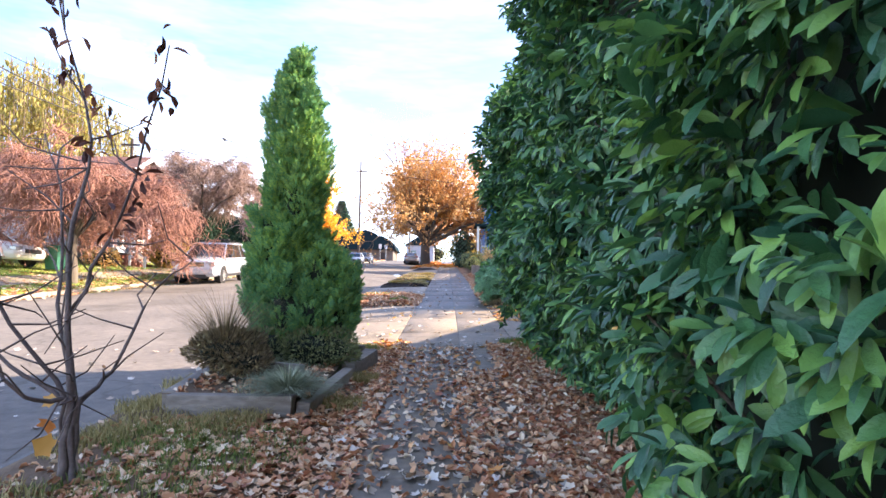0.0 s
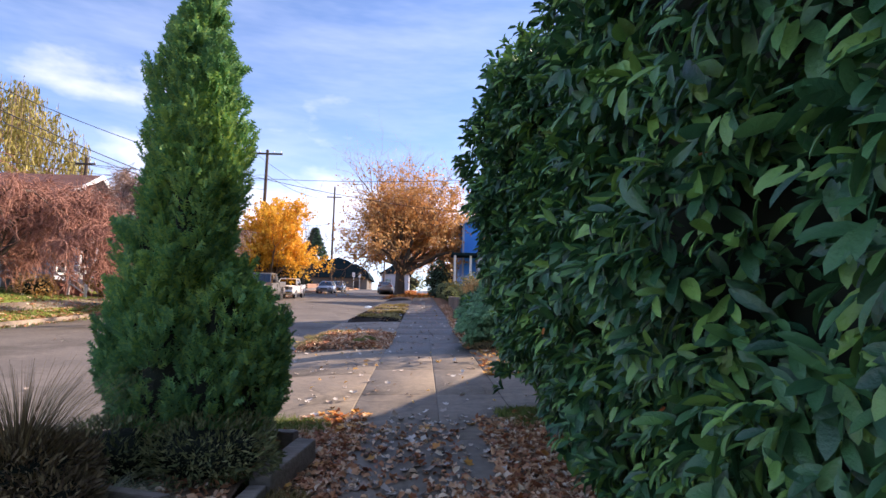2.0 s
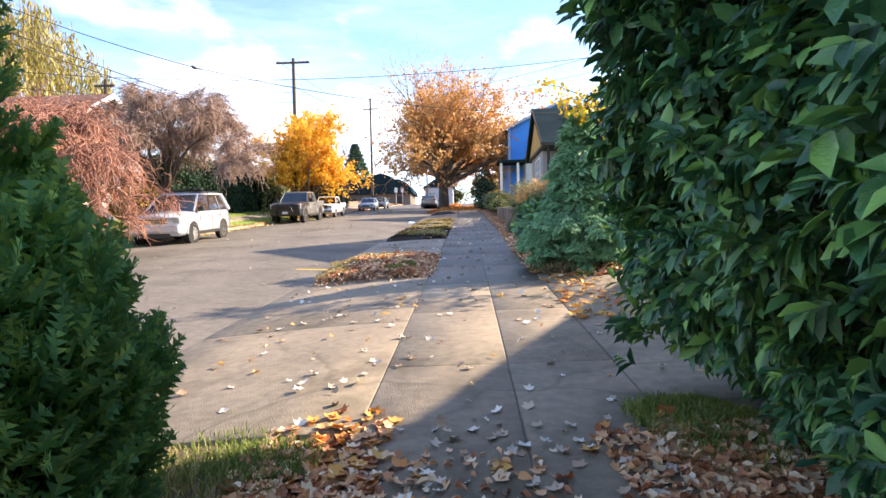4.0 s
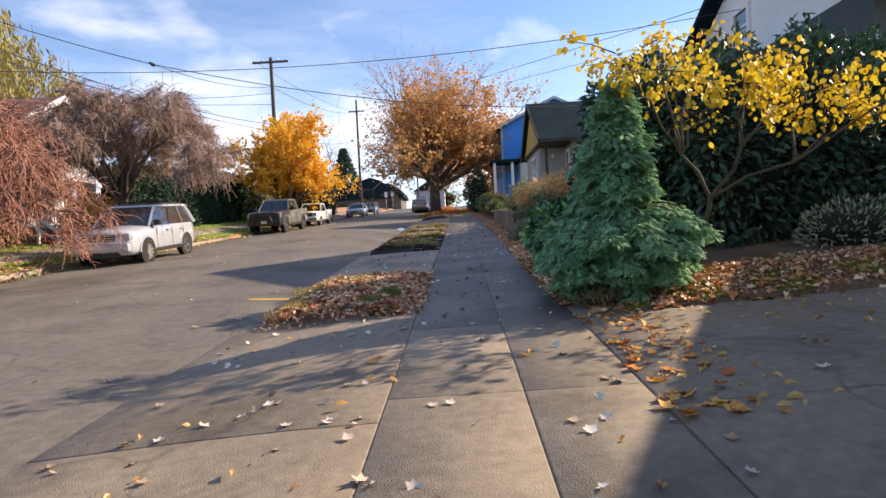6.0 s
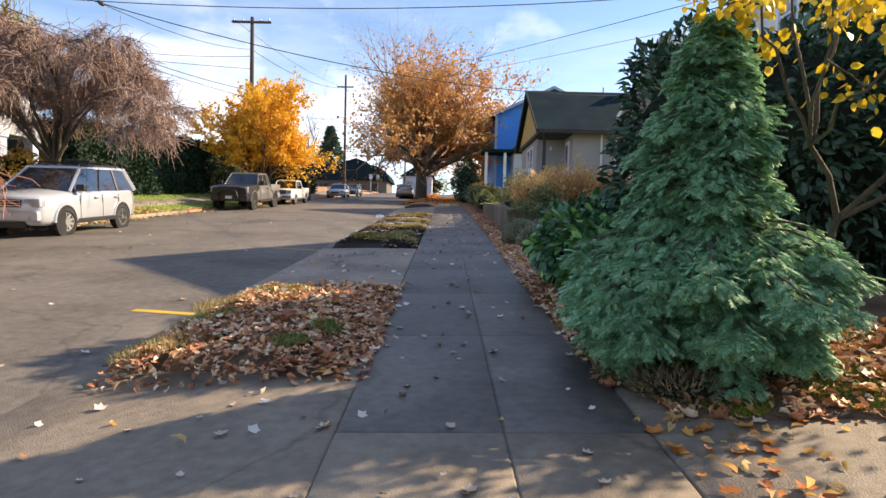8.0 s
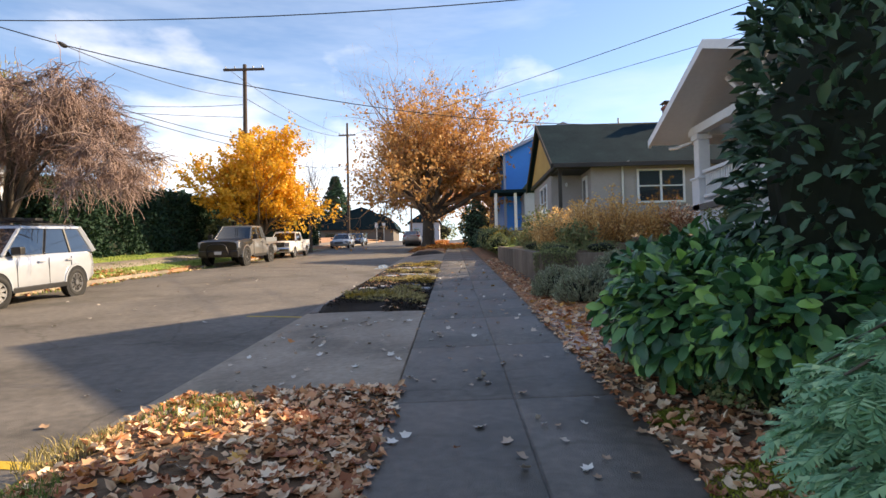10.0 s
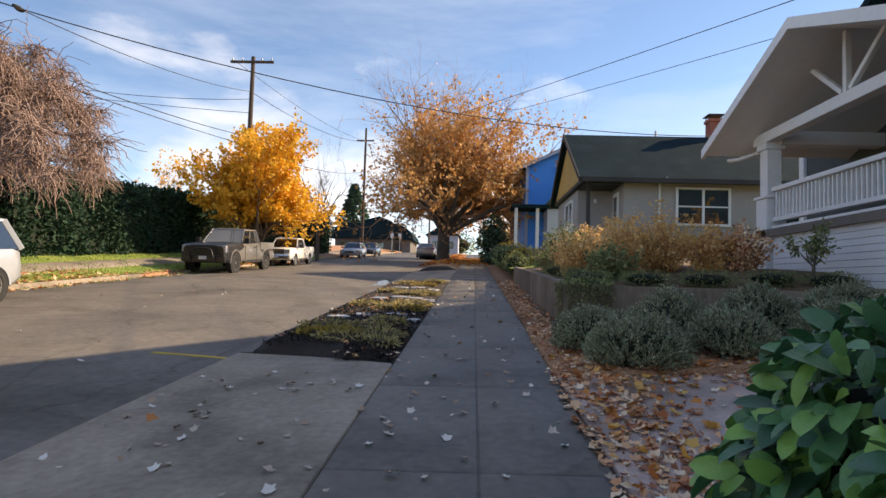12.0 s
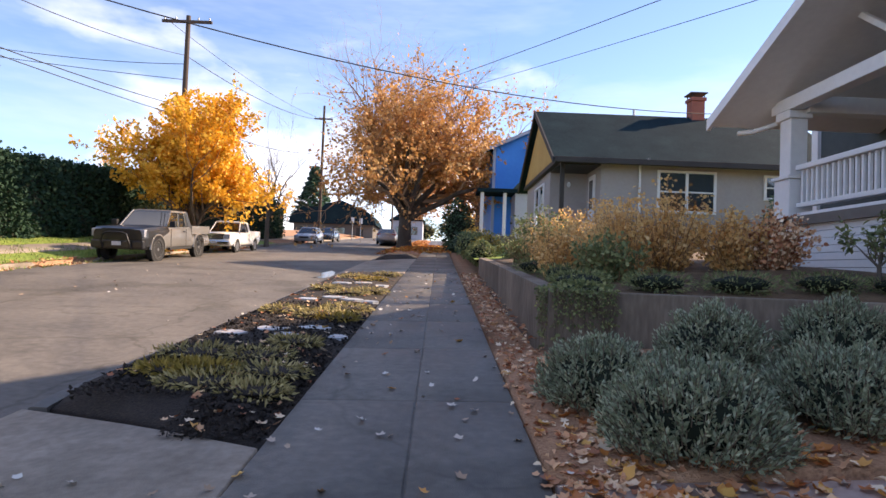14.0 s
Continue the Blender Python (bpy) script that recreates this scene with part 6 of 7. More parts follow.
def cabin(parent, paint, yb0, yb1, yr0, yr1, wb, wr, zb, zr, pillars):
    """Glass on four sloping sides between belt and roof, with painted pillars and roof."""
    B = [Vector((-wb, yb0, zb)), Vector((wb, yb0, zb)), Vector((wb, yb1, zb)), Vector((-wb, yb1, zb))]
    R = [Vector((-wr, yr0, zr)), Vector((wr, yr0, zr)), Vector((wr, yr1, zr)), Vector((-wr, yr1, zr))]
    names = ("windscreen", "side_window", "rear_window", "side_window")
    for i in range(4):
        j = (i + 1) % 4
        bm = bmesh.new()
        n = (B[j] - B[i]).cross(R[i] - B[i]).normalized() * -0.02
        loft(bm, [[B[i], B[j], B[j] + n, B[i] + n], [R[i], R[j], R[j] + n, R[i] + n]])
        part(names[i], bm, M["car_glass"], parent)
    for i in range(4):
        part("pillar", strut(B[i], R[i], 0.06 if i < 2 else 0.11), paint, parent)
    for s in (0, 1):
        for f in pillars:
            b0, b1 = (B[1].lerp(B[2], f), R[1].lerp(R[2], f)) if s else (B[0].lerp(B[3], f), R[0].lerp(R[3], f))
            part("pillar", strut(b0, b1, 0.05), M["black"], parent)
    bm = bmesh.new()
    loft(bm, [[(-wr - 0.04, yr0 - 0.05, zr - 0.04), (wr + 0.04, yr0 - 0.05, zr - 0.04), (wr + 0.04, yr1 + 0.04, zr - 0.04), (-wr - 0.04, yr1 + 0.04, zr - 0.04)],
              [(-wr - 0.02, yr0, zr + 0.02), (wr + 0.02, yr0, zr + 0.02), (wr + 0.02, yr1 + 0.02, zr + 0.02), (-wr - 0.02, yr1 + 0.02, zr + 0.02)],
              [(-wr + 0.15, yr0 + 0.15, zr + 0.055), (wr - 0.15, yr0 + 0.15, zr + 0.055), (wr - 0.15, yr1 - 0.15, zr + 0.055), (-wr + 0.15, yr1 - 0.15, zr + 0.055)]])
    part("roof", bm, paint, parent, smooth=False)


def arch(parent, x, y, r, paint):
    """The dark wheel well and the painted lip round it."""
    s = 1 if x > 0 else -1
    n = 20
    bm = bmesh.new()
    loft(bm, [[(x + u, y + math.cos(2 * math.pi * i / n) * r, r * 0.86 + math.sin(2 * math.pi * i / n) * r) for i in range(n)] for u in ((-0.05, 0.006) if s > 0 else (-0.006, 0.05))])
    a = part("wheel_well", bm, M["black"], parent)
    bm = bmesh.new()
    arc = [math.pi * (i / 14) for i in range(15)]
    loft(bm, [[(x + s * u, y + math.cos(t) * q, r * 0.86 + math.sin(t) * q) for u, q in ((-0.02, r), (0.022, r), (0.022, r + 0.05), (-0.02, r + 0.07))] for t in arc])
    part("arch_lip", bm, paint, a)


def vehicle(name, label, body, paint, secs, cab, wheels, r, w, extras, x, y, yaw=0.0, front="body", dark_front=None, turn=0.0, group=""):
    t = thing(name, label, body, group=group)
    bm = bmesh.new()
    loft(bm, secs)
    b = part("body", bm, paint, t, smooth=True)
    cabin(t, paint, *cab)
    hw = max(max(abs(p[0]) for p in s) for s in secs)
    for wy in wheels:
        for s in (-1, 1):
            arch(t, s * hw, wy, r * 1.17, paint)
            wheel(t, s * (hw - w / 2 + 0.015), wy, r, w, turn if wy == wheels[0] else 0.0)
    extras(t, hw)
    z = climb(y) + rise(max(-11.7, min(-2.8, x)), y)
    t.matrix_basis = pose(x, y, z, math.degrees(math.atan(SY)), 0, yaw)
    return t


def suv_bits(t, hw):
    part("grille", boxes((-0.48, 0.48, -2.265, -2.17, 0.74, 0.93), bevel=0.01), M["black"], t)
    for z in (0.77, 0.83, 0.89):
        part("grille_bar", boxes((-0.47, 0.47, -2.285, -2.26, z, z + 0.022)), M["chrome"], t)
    part("bumper", boxes((-0.86, 0.86, -2.29, -2.08, 0.42, 0.66), bevel=0.05), M["paint_silver"], t)
    part("air_intake", boxes((-0.55, 0.55, -2.27, -2.1, 0.25, 0.41), bevel=0.02), M["black"], t)
    part("licence_plate", boxes((-0.26, 0.26, -2.305, -2.285, 0.5, 0.62)), M["plate"], t)
    for s in (-1, 1):
        part("headlight", boxes(tuple(sorted((s * 0.52, s * 0.9))) + (-2.245, -2.0, 0.75, 0.95), bevel=0.04), M["lamp"], t)
        part("fog_light", lump((s * 0.68, -2.27, 0.5), (0.07, 0.03, 0.07), 1, 2, 0), M["lamp"], t)
        part("mirror", boxes(tuple(sorted((s * 0.92, s * 1.14))) + (-0.86, -0.7, 1.13, 1.3), bevel=0.03), M["black"], t)
        part("roof_rail", boxes(tuple(sorted((s * 0.62, s * 0.66))) + (-0.1, 1.75, 1.79, 1.84), bevel=0.01), M["black"], t)
        part("side_sill", boxes(tuple(sorted((s * 0.9, s * 0.975))) + (-0.9, 0.95, 0.3, 0.42), bevel=0.02), M["black"], t)
        for yy_ in (-0.05, 0.95):
            part("door_handle", boxes(tuple(sorted((s * 0.945, s * 0.985))) + (yy_, yy_ + 0.2, 0.93, 0.97), bevel=0.008), M["paint_silver"], t)
        for yy_ in (-0.72, 0.32, 1.15):
            part("door_seam", boxes(tuple(sorted((s * 0.945, s * 0.956))) + (yy_, yy_ + 0.014, 0.42, 1.03)), M["black"], t)
    for yy_ in (0.1, 0.75):
        part("roof_bar", boxes((-0.72, 0.72, yy_, yy_ + 0.07, 1.86, 1.9), (-0.64, -0.6, yy_, yy_ + 0.07, 1.8, 1.87), (0.6, 0.64, yy_, yy_ + 0.07, 1.8, 1.87), bevel=0.01), M["black"], t)
        part("rack_clamp", boxes((0.15, 0.45, yy_ - 0.1, yy_ + 0.17, 1.9, 1.97), bevel=0.02), M["black"], t)


vehicle("suv", "silver-white suv with roof bars parked at the kerb", "car", M["paint_silver"],
        [section(-2.25, 0.7, 0.42, 0.84), section(-2.21, 0.82, 0.35, 0.95, 0.04), section(-2.1, 0.89, 0.31, 1.0, 0.05), section(-1.85, 0.93, 0.3, 1.03, 0.06), section(-1.45, 0.94, 0.3, 1.07, 0.07), section(-0.95, 0.95, 0.3, 1.12, 0.06), section(0.6, 0.95, 0.3, 1.16), section(1.9, 0.94, 0.32, 1.18), section(2.15, 0.9, 0.4, 1.14), section(2.26, 0.8, 0.5, 1.0)],
        (-1.05, 2.18, -0.22, 1.9, 0.885, 0.68, 1.12, 1.75, (0.4, 0.7)), (-1.33, 1.33), 0.36, 0.24, suv_bits, -10.55, 27.05, 1.5, turn=-16)


def truck_bits(bed0, bed1, hw_, zr_, paint, dark, bull):
    def bits(t, hw):
        y0 = -2.86 if bull else -2.3
        s0 = 1.0 if bull else 0.82
        part("grille", boxes((-0.55 * s0, 0.55 * s0, y0 - 0.03, y0 + 0.08, 0.86 * s0, 1.2 * s0), bevel=0.02), dark, t)
        for z in (0.93, 1.02, 1.11):
            part("grille_bar", boxes((-0.53 * s0, 0.53 * s0, y0 - 0.045, y0 - 0.02, z * s0, z * s0 + 0.035)), M["black"] if bull else M["chrome"], t)
        part("bumper", boxes((-0.92 * s0, 0.92 * s0, y0 - 0.1, y0 + 0.15, 0.5 * s0, 0.78 * s0), bevel=0.05), dark if bull else M["chrome"], t)
        part("licence_plate", boxes((-0.16, 0.16, y0 - 0.13, y0 - 0.105, 0.6 * s0, 0.74 * s0)), M["plate"], t)
        for s in (-1, 1):
            part("headlight", boxes(tuple(sorted((s * 0.58 * s0, s * 0.93 * s0))) + (y0 - 0.03, y0 + 0.2, 0.9 * s0, 1.18 * s0), bevel=0.03), M["lamp"], t)
            part("mirror", boxes(tuple(sorted((s * (hw + 0.02), s * (hw + 0.24)))) + (-1.12 * s0, -0.95 * s0, 1.28 * s0, 1.52 * s0), bevel=0.03), M["black"], t)
            part("bed_side", boxes(tuple(sorted((s * (hw - 0.08), s * (hw - 0.004)))) + (bed0, bed1, zr_ - 0.35, zr_), bevel=0.02), paint, t)
            part("door_handle", boxes(tuple(sorted((s * (hw - 0.01), s * (hw + 0.03)))) + (0.2, 0.42, 1.1 * s0, 1.14 * s0), bevel=0.008), M["black"], t)
            for yy_ in ((-0.9, 0.45) if bull else (-0.75, 0.5)):
                part("door_seam", boxes(tuple(sorted((s * (hw - 0.01), s * (hw + 0.004)))) + (yy_, yy_ + 0.015, 0.55 * s0, 1.2 * s0)), M["black"], t)
            part("side_step", boxes(tuple(sorted((s * (hw - 0.1), s * (hw + 0.02)))) + (-1.0, 1.0, 0.4 * s0, 0.48 * s0), bevel=0.02), M["black"], t)
        part("tailgate", boxes((-hw + 0.08, hw - 0.08, bed1 - 0.08, bed1, zr_ - 0.35, zr_), bevel=0.02), paint, t)
        if bull:
            for s in (-1, 1):
                line = [((s * 0.5, y0 - 0.1, 0.5), 0.035), ((s * 0.48, y0 - 0.22, 0.75), 0.035), ((s * 0.4, y0 - 0.24, 1.0), 0.035), ((s * 0.25, y0 - 0.22, 1.06), 0.035), ((0, y0 - 0.22, 1.07), 0.035)]
                part("bull_bar", tubes("bull_bar", [line], 8), M["black"], t, smooth=True)
            # shell over the nose that carries its painted shade
            bm = bmesh.new()
            loft(bm, [section(-2.9, 0.86, 0.48, 1.16), section(-2.68, 0.99, 0.45, 1.235), section(-1.9, 1.0, 0.75, 1.285), section(-1.1, 1.0, 1.0, 1.31)])
            part("bonnet", bm, dark, t, "bonnet and wings darkened as if in shade")
    return bits


vehicle("pickup_truck", "dusty grey pickup with shade-darkened nose and bull bar", "truck", M["paint_tan"],
        [section(-2.85, 0.82, 0.52, 1.1), section(-2.65, 0.94, 0.45, 1.2), section(-1.1, 0.97, 0.45, 1.27), section(1.0, 0.98, 0.45, 1.3), section(1.04, 0.98, 0.45, 0.98), section(2.9, 0.97, 0.48, 0.98), section(2.95, 0.9, 0.55, 0.95)],
        (-1.15, 1.02, -0.45, 0.9, 0.88, 0.72, 1.27, 1.9, (0.52, 0.82)), (-1.95, 1.75), 0.45, 0.29, truck_bits(1.02, 2.94, 0.98, 1.34, M["paint_tan"], M["paint_nose_shade"], True), -10.9, 43.2, 0.5)
vehicle("pickup_truck", "small white pickup truck parked behind another", "truck", M["paint_white"],
        [section(-2.3, 0.72, 0.42, 0.88), section(-2.15, 0.82, 0.36, 0.98), section(-0.95, 0.86, 0.36, 1.05), section(0.7, 0.86, 0.36, 1.06), section(0.74, 0.86, 0.36, 0.82), section(2.45, 0.85, 0.4, 0.82), section(2.5, 0.8, 0.45, 0.8)],
        (-0.95, 0.72, -0.4, 0.6, 0.77, 0.64, 1.03, 1.58, (0.85,)), (-1.45, 1.5), 0.34, 0.22, truck_bits(0.76, 2.49, 0.86, 1.1, M["paint_white"], M["black"], False), -10.85, 51.3, 0.5)


def sedan_bits(t, hw):
    for s in (-1, 1):
        part("headlight", boxes(tuple(sorted((s * 0.5, s * 0.84))) + (-2.24, -2.0, 0.58, 0.74), bevel=0.03), M["lamp"], t)
        part("tail_light", boxes(tuple(sorted((s * 0.5, s * 0.84))) + (2.1, 2.29, 0.66, 0.84), bevel=0.03), M["red_lamp"], t)
        part("mirror", boxes(tuple(sorted((s * 0.88, s * 1.04))) + (-0.75, -0.62, 0.92, 1.04), bevel=0.02), M["black"], t)
    part("grille", boxes((-0.4, 0.4, -2.285, -2.15, 0.5, 0.66), bevel=0.02), M["black"], t)
    part("licence_plate", boxes((-0.26, 0.26, 2.27, 2.3, 0.55, 0.68)), M["plate"], t)


def sedan(label, paint, x, y, yaw):
    vehicle("car", label, "car", paint,
            [section(-2.25, 0.7, 0.36, 0.62), section(-2.1, 0.82, 0.25, 0.74), section(-0.9, 0.89, 0.22, 0.9), section(0.8, 0.9, 0.22, 0.93), section(1.7, 0.88, 0.24, 0.94), section(2.2, 0.82, 0.3, 0.88), section(2.3, 0.72, 0.4, 0.74)],
            (-0.95, 1.75, -0.2, 1.05, 0.8, 0.6, 0.88, 1.38, (0.3, 0.62)), (-1.4, 1.4), 0.32, 0.2, sedan_bits, x, y, yaw, group="cars parked up the street")


sedan("light grey sedan parked far up the street", M["paint_grey"], -11.0, 71.0, 1.0)
sedan("dark blue sedan parked behind a grey one", M["paint_blue"], -10.9, 79.0, 0.0)
sedan("light grey car parked under the maple", M["paint_grey"], -4.2, 73.0, 180.0)
vehicle("car", "white car standing before the pale house", "car", M["paint_white"],
        [section(-2.25, 0.7, 0.36, 0.62), section(-2.1, 0.82, 0.25, 0.74), section(-0.9, 0.89, 0.22, 0.9), section(0.8, 0.9, 0.22, 0.93), section(1.7, 0.88, 0.24, 0.94), section(2.2, 0.82, 0.3, 0.88), section(2.3, 0.72, 0.4, 0.74)],
        (-0.95, 1.75, -0.2, 1.05, 0.8, 0.6, 0.88, 1.38, (0.3, 0.62)), (-1.4, 1.4), 0.32, 0.2, sedan_bits, -17.6, 22.2, 88.0).location.z = H(-17.6, 22.2) + 0.02

# ---- poles and wires ----
def pole(x, y, top, arm_half, arm_z, label, yaw=0.0):
    z0 = H(x, y)
    t = thing("utility_pole", label, "utility pole", (x, y, z0), "utility poles")
    part("post", tubes("post", [[((x, y, z0 - 0.3), 0.17), ((x, y, (z0 + top) / 2), 0.14), ((x, y, top), 0.11)]], 10), M["pole"], t, smooth=True)
    c, s = math.cos(radians(yaw)), math.sin(radians(yaw))
    for k, az in enumerate(arm_z):
        part("crossarm", strut((x - arm_half * c, y - arm_half * s - 0.14, az), (x + arm_half * c, y + arm_half * s - 0.14, az), 0.13), M["pole"], t)
        for f in (-0.9, -0.45, 0.45, 0.9):
            part("insulator", tubes("insulator", [[((x + f * arm_half * c, y + f * arm_half * s - 0.14, az + 0.06), 0.03), ((x + f * arm_half * c, y + f * arm_half * s - 0.14, az + 0.14), 0.05), ((x + f * arm_half * c, y + f * arm_half * s - 0.14, az + 0.22), 0.03)]], 6), M["metal"], t)


pole(-12.6, 48.7, 14.85, 1.25, (14.5,), "wooden utility pole with a crossarm")
pole(-11.8, 78.8, 18.8, 0.95, (17.4,), "tall wooden utility pole with a short crossarm")
pole(-6.8, 108, 14.5, 0.8, (13.9,), "far wooden utility pole up the street")
pole(-24, 44, 12.5, 0.7, (12.0,), "distant utility pole behind the hedge")


def cable(a, b, sag, r=0.016, label="thin black overhead cable across the sky"):
    a, b = Vector(a), Vector(b)
    line = []
    for i in range(25):
        f = i / 24
        p = a.lerp(b, f)
        line.append(((p.x, p.y, p.z - sag * 4 * f * (1 - f)), r))
    return tagged(part("overhead_cable", tubes("overhead_cable", [line], 5), M["wire"]), label, "cable", "overhead cables")


A1, A2, B1, KNOT = (-12.6, 48.6, 12.8), (-12.6, 48.6, 9.7), (-11.8, 78.7, 17.3), (-11.93, 31.22, 9.25)
cable((-13.0, -4, 8.5), (-12.6, 48.6, 10.2), 1.7, 0.018)
cable((-13.0, -4, 7.0), A2, 1.0, 0.016)
cable(A1, B1, 0.7, 0.02)
cable(A2, (-11.8, 78.7, 14.0), 0.7, 0.02)
cable((-13.7, 48.6, 14.65), (-12.6, 78.7, 17.6), 0.5)
cable(A1, KNOT, 0.35, 0.014)
cable((-24, 31.0, 13.8), KNOT, 0.25, 0.018)
cable(KNOT, (13.0, 42.4, 9.2), 1.1, 0.017, "black service cable from the street to the grey house")
splice = part("cable_splice", lump(KNOT, (0.09, 0.2, 0.07), 4, 2, 0.3), M["black"])
tagged(splice, "black splice where overhead cables join", "cable splice")
cable((-15.5, 23.5, 7.2), (7.4, 23.4, 7.2), 0.75, 0.009)
cable(B1, (12.6, 21.0, 8.3), 0.3, 0.013)
cable((-11.8, 78.7, 16.9), (12.9, 22.0, 7.8), 0.4, 0.01)
cable((-12.6, 48.7, 12.4), (-24, 44, 12.0), 0.4)
cable((-24, 44, 11.4), (-26, 32, 8), 0.3)
cable((-12.6, 48.7, 11.6), (-40, 36, 12.5), 0.7)
for z in (12.5, 11.2, 10.6):
    cable((-40, 100, z + 2.5), (30, 104, z + 3.5), 0.8, 0.025)
cable(B1, (-6.8, 108, 14), 0.6)

# street sign posts near the far building
for x, y in ((-10.4, 92), (-9.9, 96)):
    t = thing("street_sign", "small pale sign on a thin metal post", "sign", (x, y, H(-12, y)), "far sign posts")
    part("post", tubes("post", [[((x, y, H(-12, y) - 0.2), 0.05), ((x, y, H(-12, y) + 2.6), 0.05)]], 6), M["metal"], t)
    part("sign_plate", boxes((x - 0.22, x + 0.22, y - 0.07, y - 0.05, H(-12, y) + 2.0, H(-12, y) + 2.7), bevel=0.005), M["white"], t)

# green wheeled bin by the pale house
bx, by = -15.2, 23.2
bz = H(bx, by)
t = thing("rubbish_bin", "dark green plastic wheeled bin on the lawn", "bin", (bx, by, bz))
bm = bmesh.new()
loft(bm, [[(bx - a, by - b, bz + z), (bx + a, by - b, bz + z), (bx + a, by + b, bz + z), (bx - a, by + b, bz + z)] for a, b, z in ((0.22, 0.24, 0.06), (0.27, 0.3, 0.92))])
part("body", bm, M["bin"], t)
part("lid", boxes((bx - 0.3, bx + 0.3, by - 0.33, by + 0.33, bz + 0.92, bz + 1.0), bevel=0.03), M["bin"], t)
part("handle", tubes("handle", [[((bx - 0.25, by + 0.36, bz + 0.9), 0.02), ((bx + 0.25, by + 0.36, bz + 0.9), 0.02)]], 6), M["bin"], t)
for s in (-1, 1):
    part("wheel", tubes("wheel", [[((bx + s * 0.22, by + 0.27, bz + 0.1), 0.1), ((bx + s * 0.27, by + 0.27, bz + 0.1), 0.1)]], 10), M["rubber"], t)

# picket fence before the blue house
t = thing("fence", "low weathered picket fence before the blue house", "fence", (2.4, 52, 3.5))
for i in range(26):
    y = 45 + i * 0.4
    z = climb(y) + 0.35
    part("picket", boxes((2.9, 2.93, y, y + 0.12, z, z + 0.95)), M["timber"], t)
for h in (0.3, 0.75):
    part("rail", strut((2.96, 45, climb(45) + 0.35 + h), (2.96, 55.2, climb(55.2) + 0.35 + h), 0.06), M["timber"], t)

# ---- the timber-edged bed on the strip ----
def ground_at(x, y):
    if -2.13 < x < -0.98 and 5.32 < y < 7.58:      # inside the timber-edged bed
        return climb(y) + 0.118 + 0.04 * noise.noise(Vector((x * 4, y * 4, 0)))
    if -2.6 < x < -0.6:
        for zf, a, b in ((strip_a, -8, 8.9), (strip_b, 15, 18.8), (strip_c, 23.4, 38.2), (strip_d, 47.8, 51), (strip_e, 54, 100)):
            if a < y < b:
                return zf(x, y) if not (zf is strip_d and x > -0.7) else H(x, y)
        if 8.9 <= y <= 15 or 18.8 <= y <= 23.4 or 38.2 <= y <= 47.8:
            return apron_z(x, y)
        return H(x, y)
    if x > 1.13:
        if 14.3 < y < 19.4:
            return max(bank(x, y), flat_z(x, y)) if y < 14.9 else bank(x, y)
        if 8.9 <= y <= 14.3 or 19.4 <= y <= 22.9:
            return flat_z(x, y)
        return verge(x, y)
    return H(x, y)


bed = thing("raised_bed", "low raised bed edged with old grey timbers", "planter", (-1.5, 6.3, 0.4))
zb0 = climb(5.2)
def timber(a, b, w, h):
    a, b = Vector(a), Vector(b)
    d = b - a
    m = Matrix.Translation((a + b) / 2) @ d.to_track_quat("Y", "Z").to_matrix().to_4x4()
    bm = box(bmesh.new(), -w / 2, w / 2, -d.length / 2, d.length / 2, -h / 2, h / 2, 0.015, m)
    for v in bm.verts:
        v.co += Vector((noise.noise(v.co * 5), noise.noise(v.co * 5 + Vector((3, 0, 0))), noise.noise(v.co * 5 + Vector((0, 3, 0))))) * 0.012
    return bm
part("timber", timber((-2.05, 5.25, zb0 + 0.06), (-1.05, 5.18, zb0 + 0.07), 0.12, 0.18), M["timber"], bed)
part("timber", timber((-0.98, 5.2, zb0 + 0.03), (-0.86, 6.6, climb(6.6) + 0.03), 0.11, 0.15), M["timber"], bed)
part("timber", timber((-0.88, 6.7, climb(6.7) + 0.05), (-0.74, 7.5, climb(7.5) + 0.07), 0.15, 0.16), M["timber"], bed)
part("timber", timber((-0.85, 7.62, climb(7.6) + 0.08), (-1.75, 7.75, climb(7.7) + 0.08), 0.14, 0.18), M["timber"], bed)
part("timber", timber((-2.1, 5.35, zb0 + 0.06), (-2.25, 7.6, climb(7.6) + 0.05), 0.12, 0.18), M["timber"], bed)
part("timber", timber((-1.75, 6.15, climb(6.1) + 0.2), (-1.2, 6.05, climb(6.1) + 0.17), 0.1, 0.12), M["timber"], bed)
part("soil", sheet("bed_soil", steps(-2.15, -0.95, 0.12), steps(5.3, 7.6, 0.15), lambda x, y: climb(y) + 0.115 + 0.04 * noise.noise(Vector((x * 4, y * 4, 0)))), M["soil"], bed)


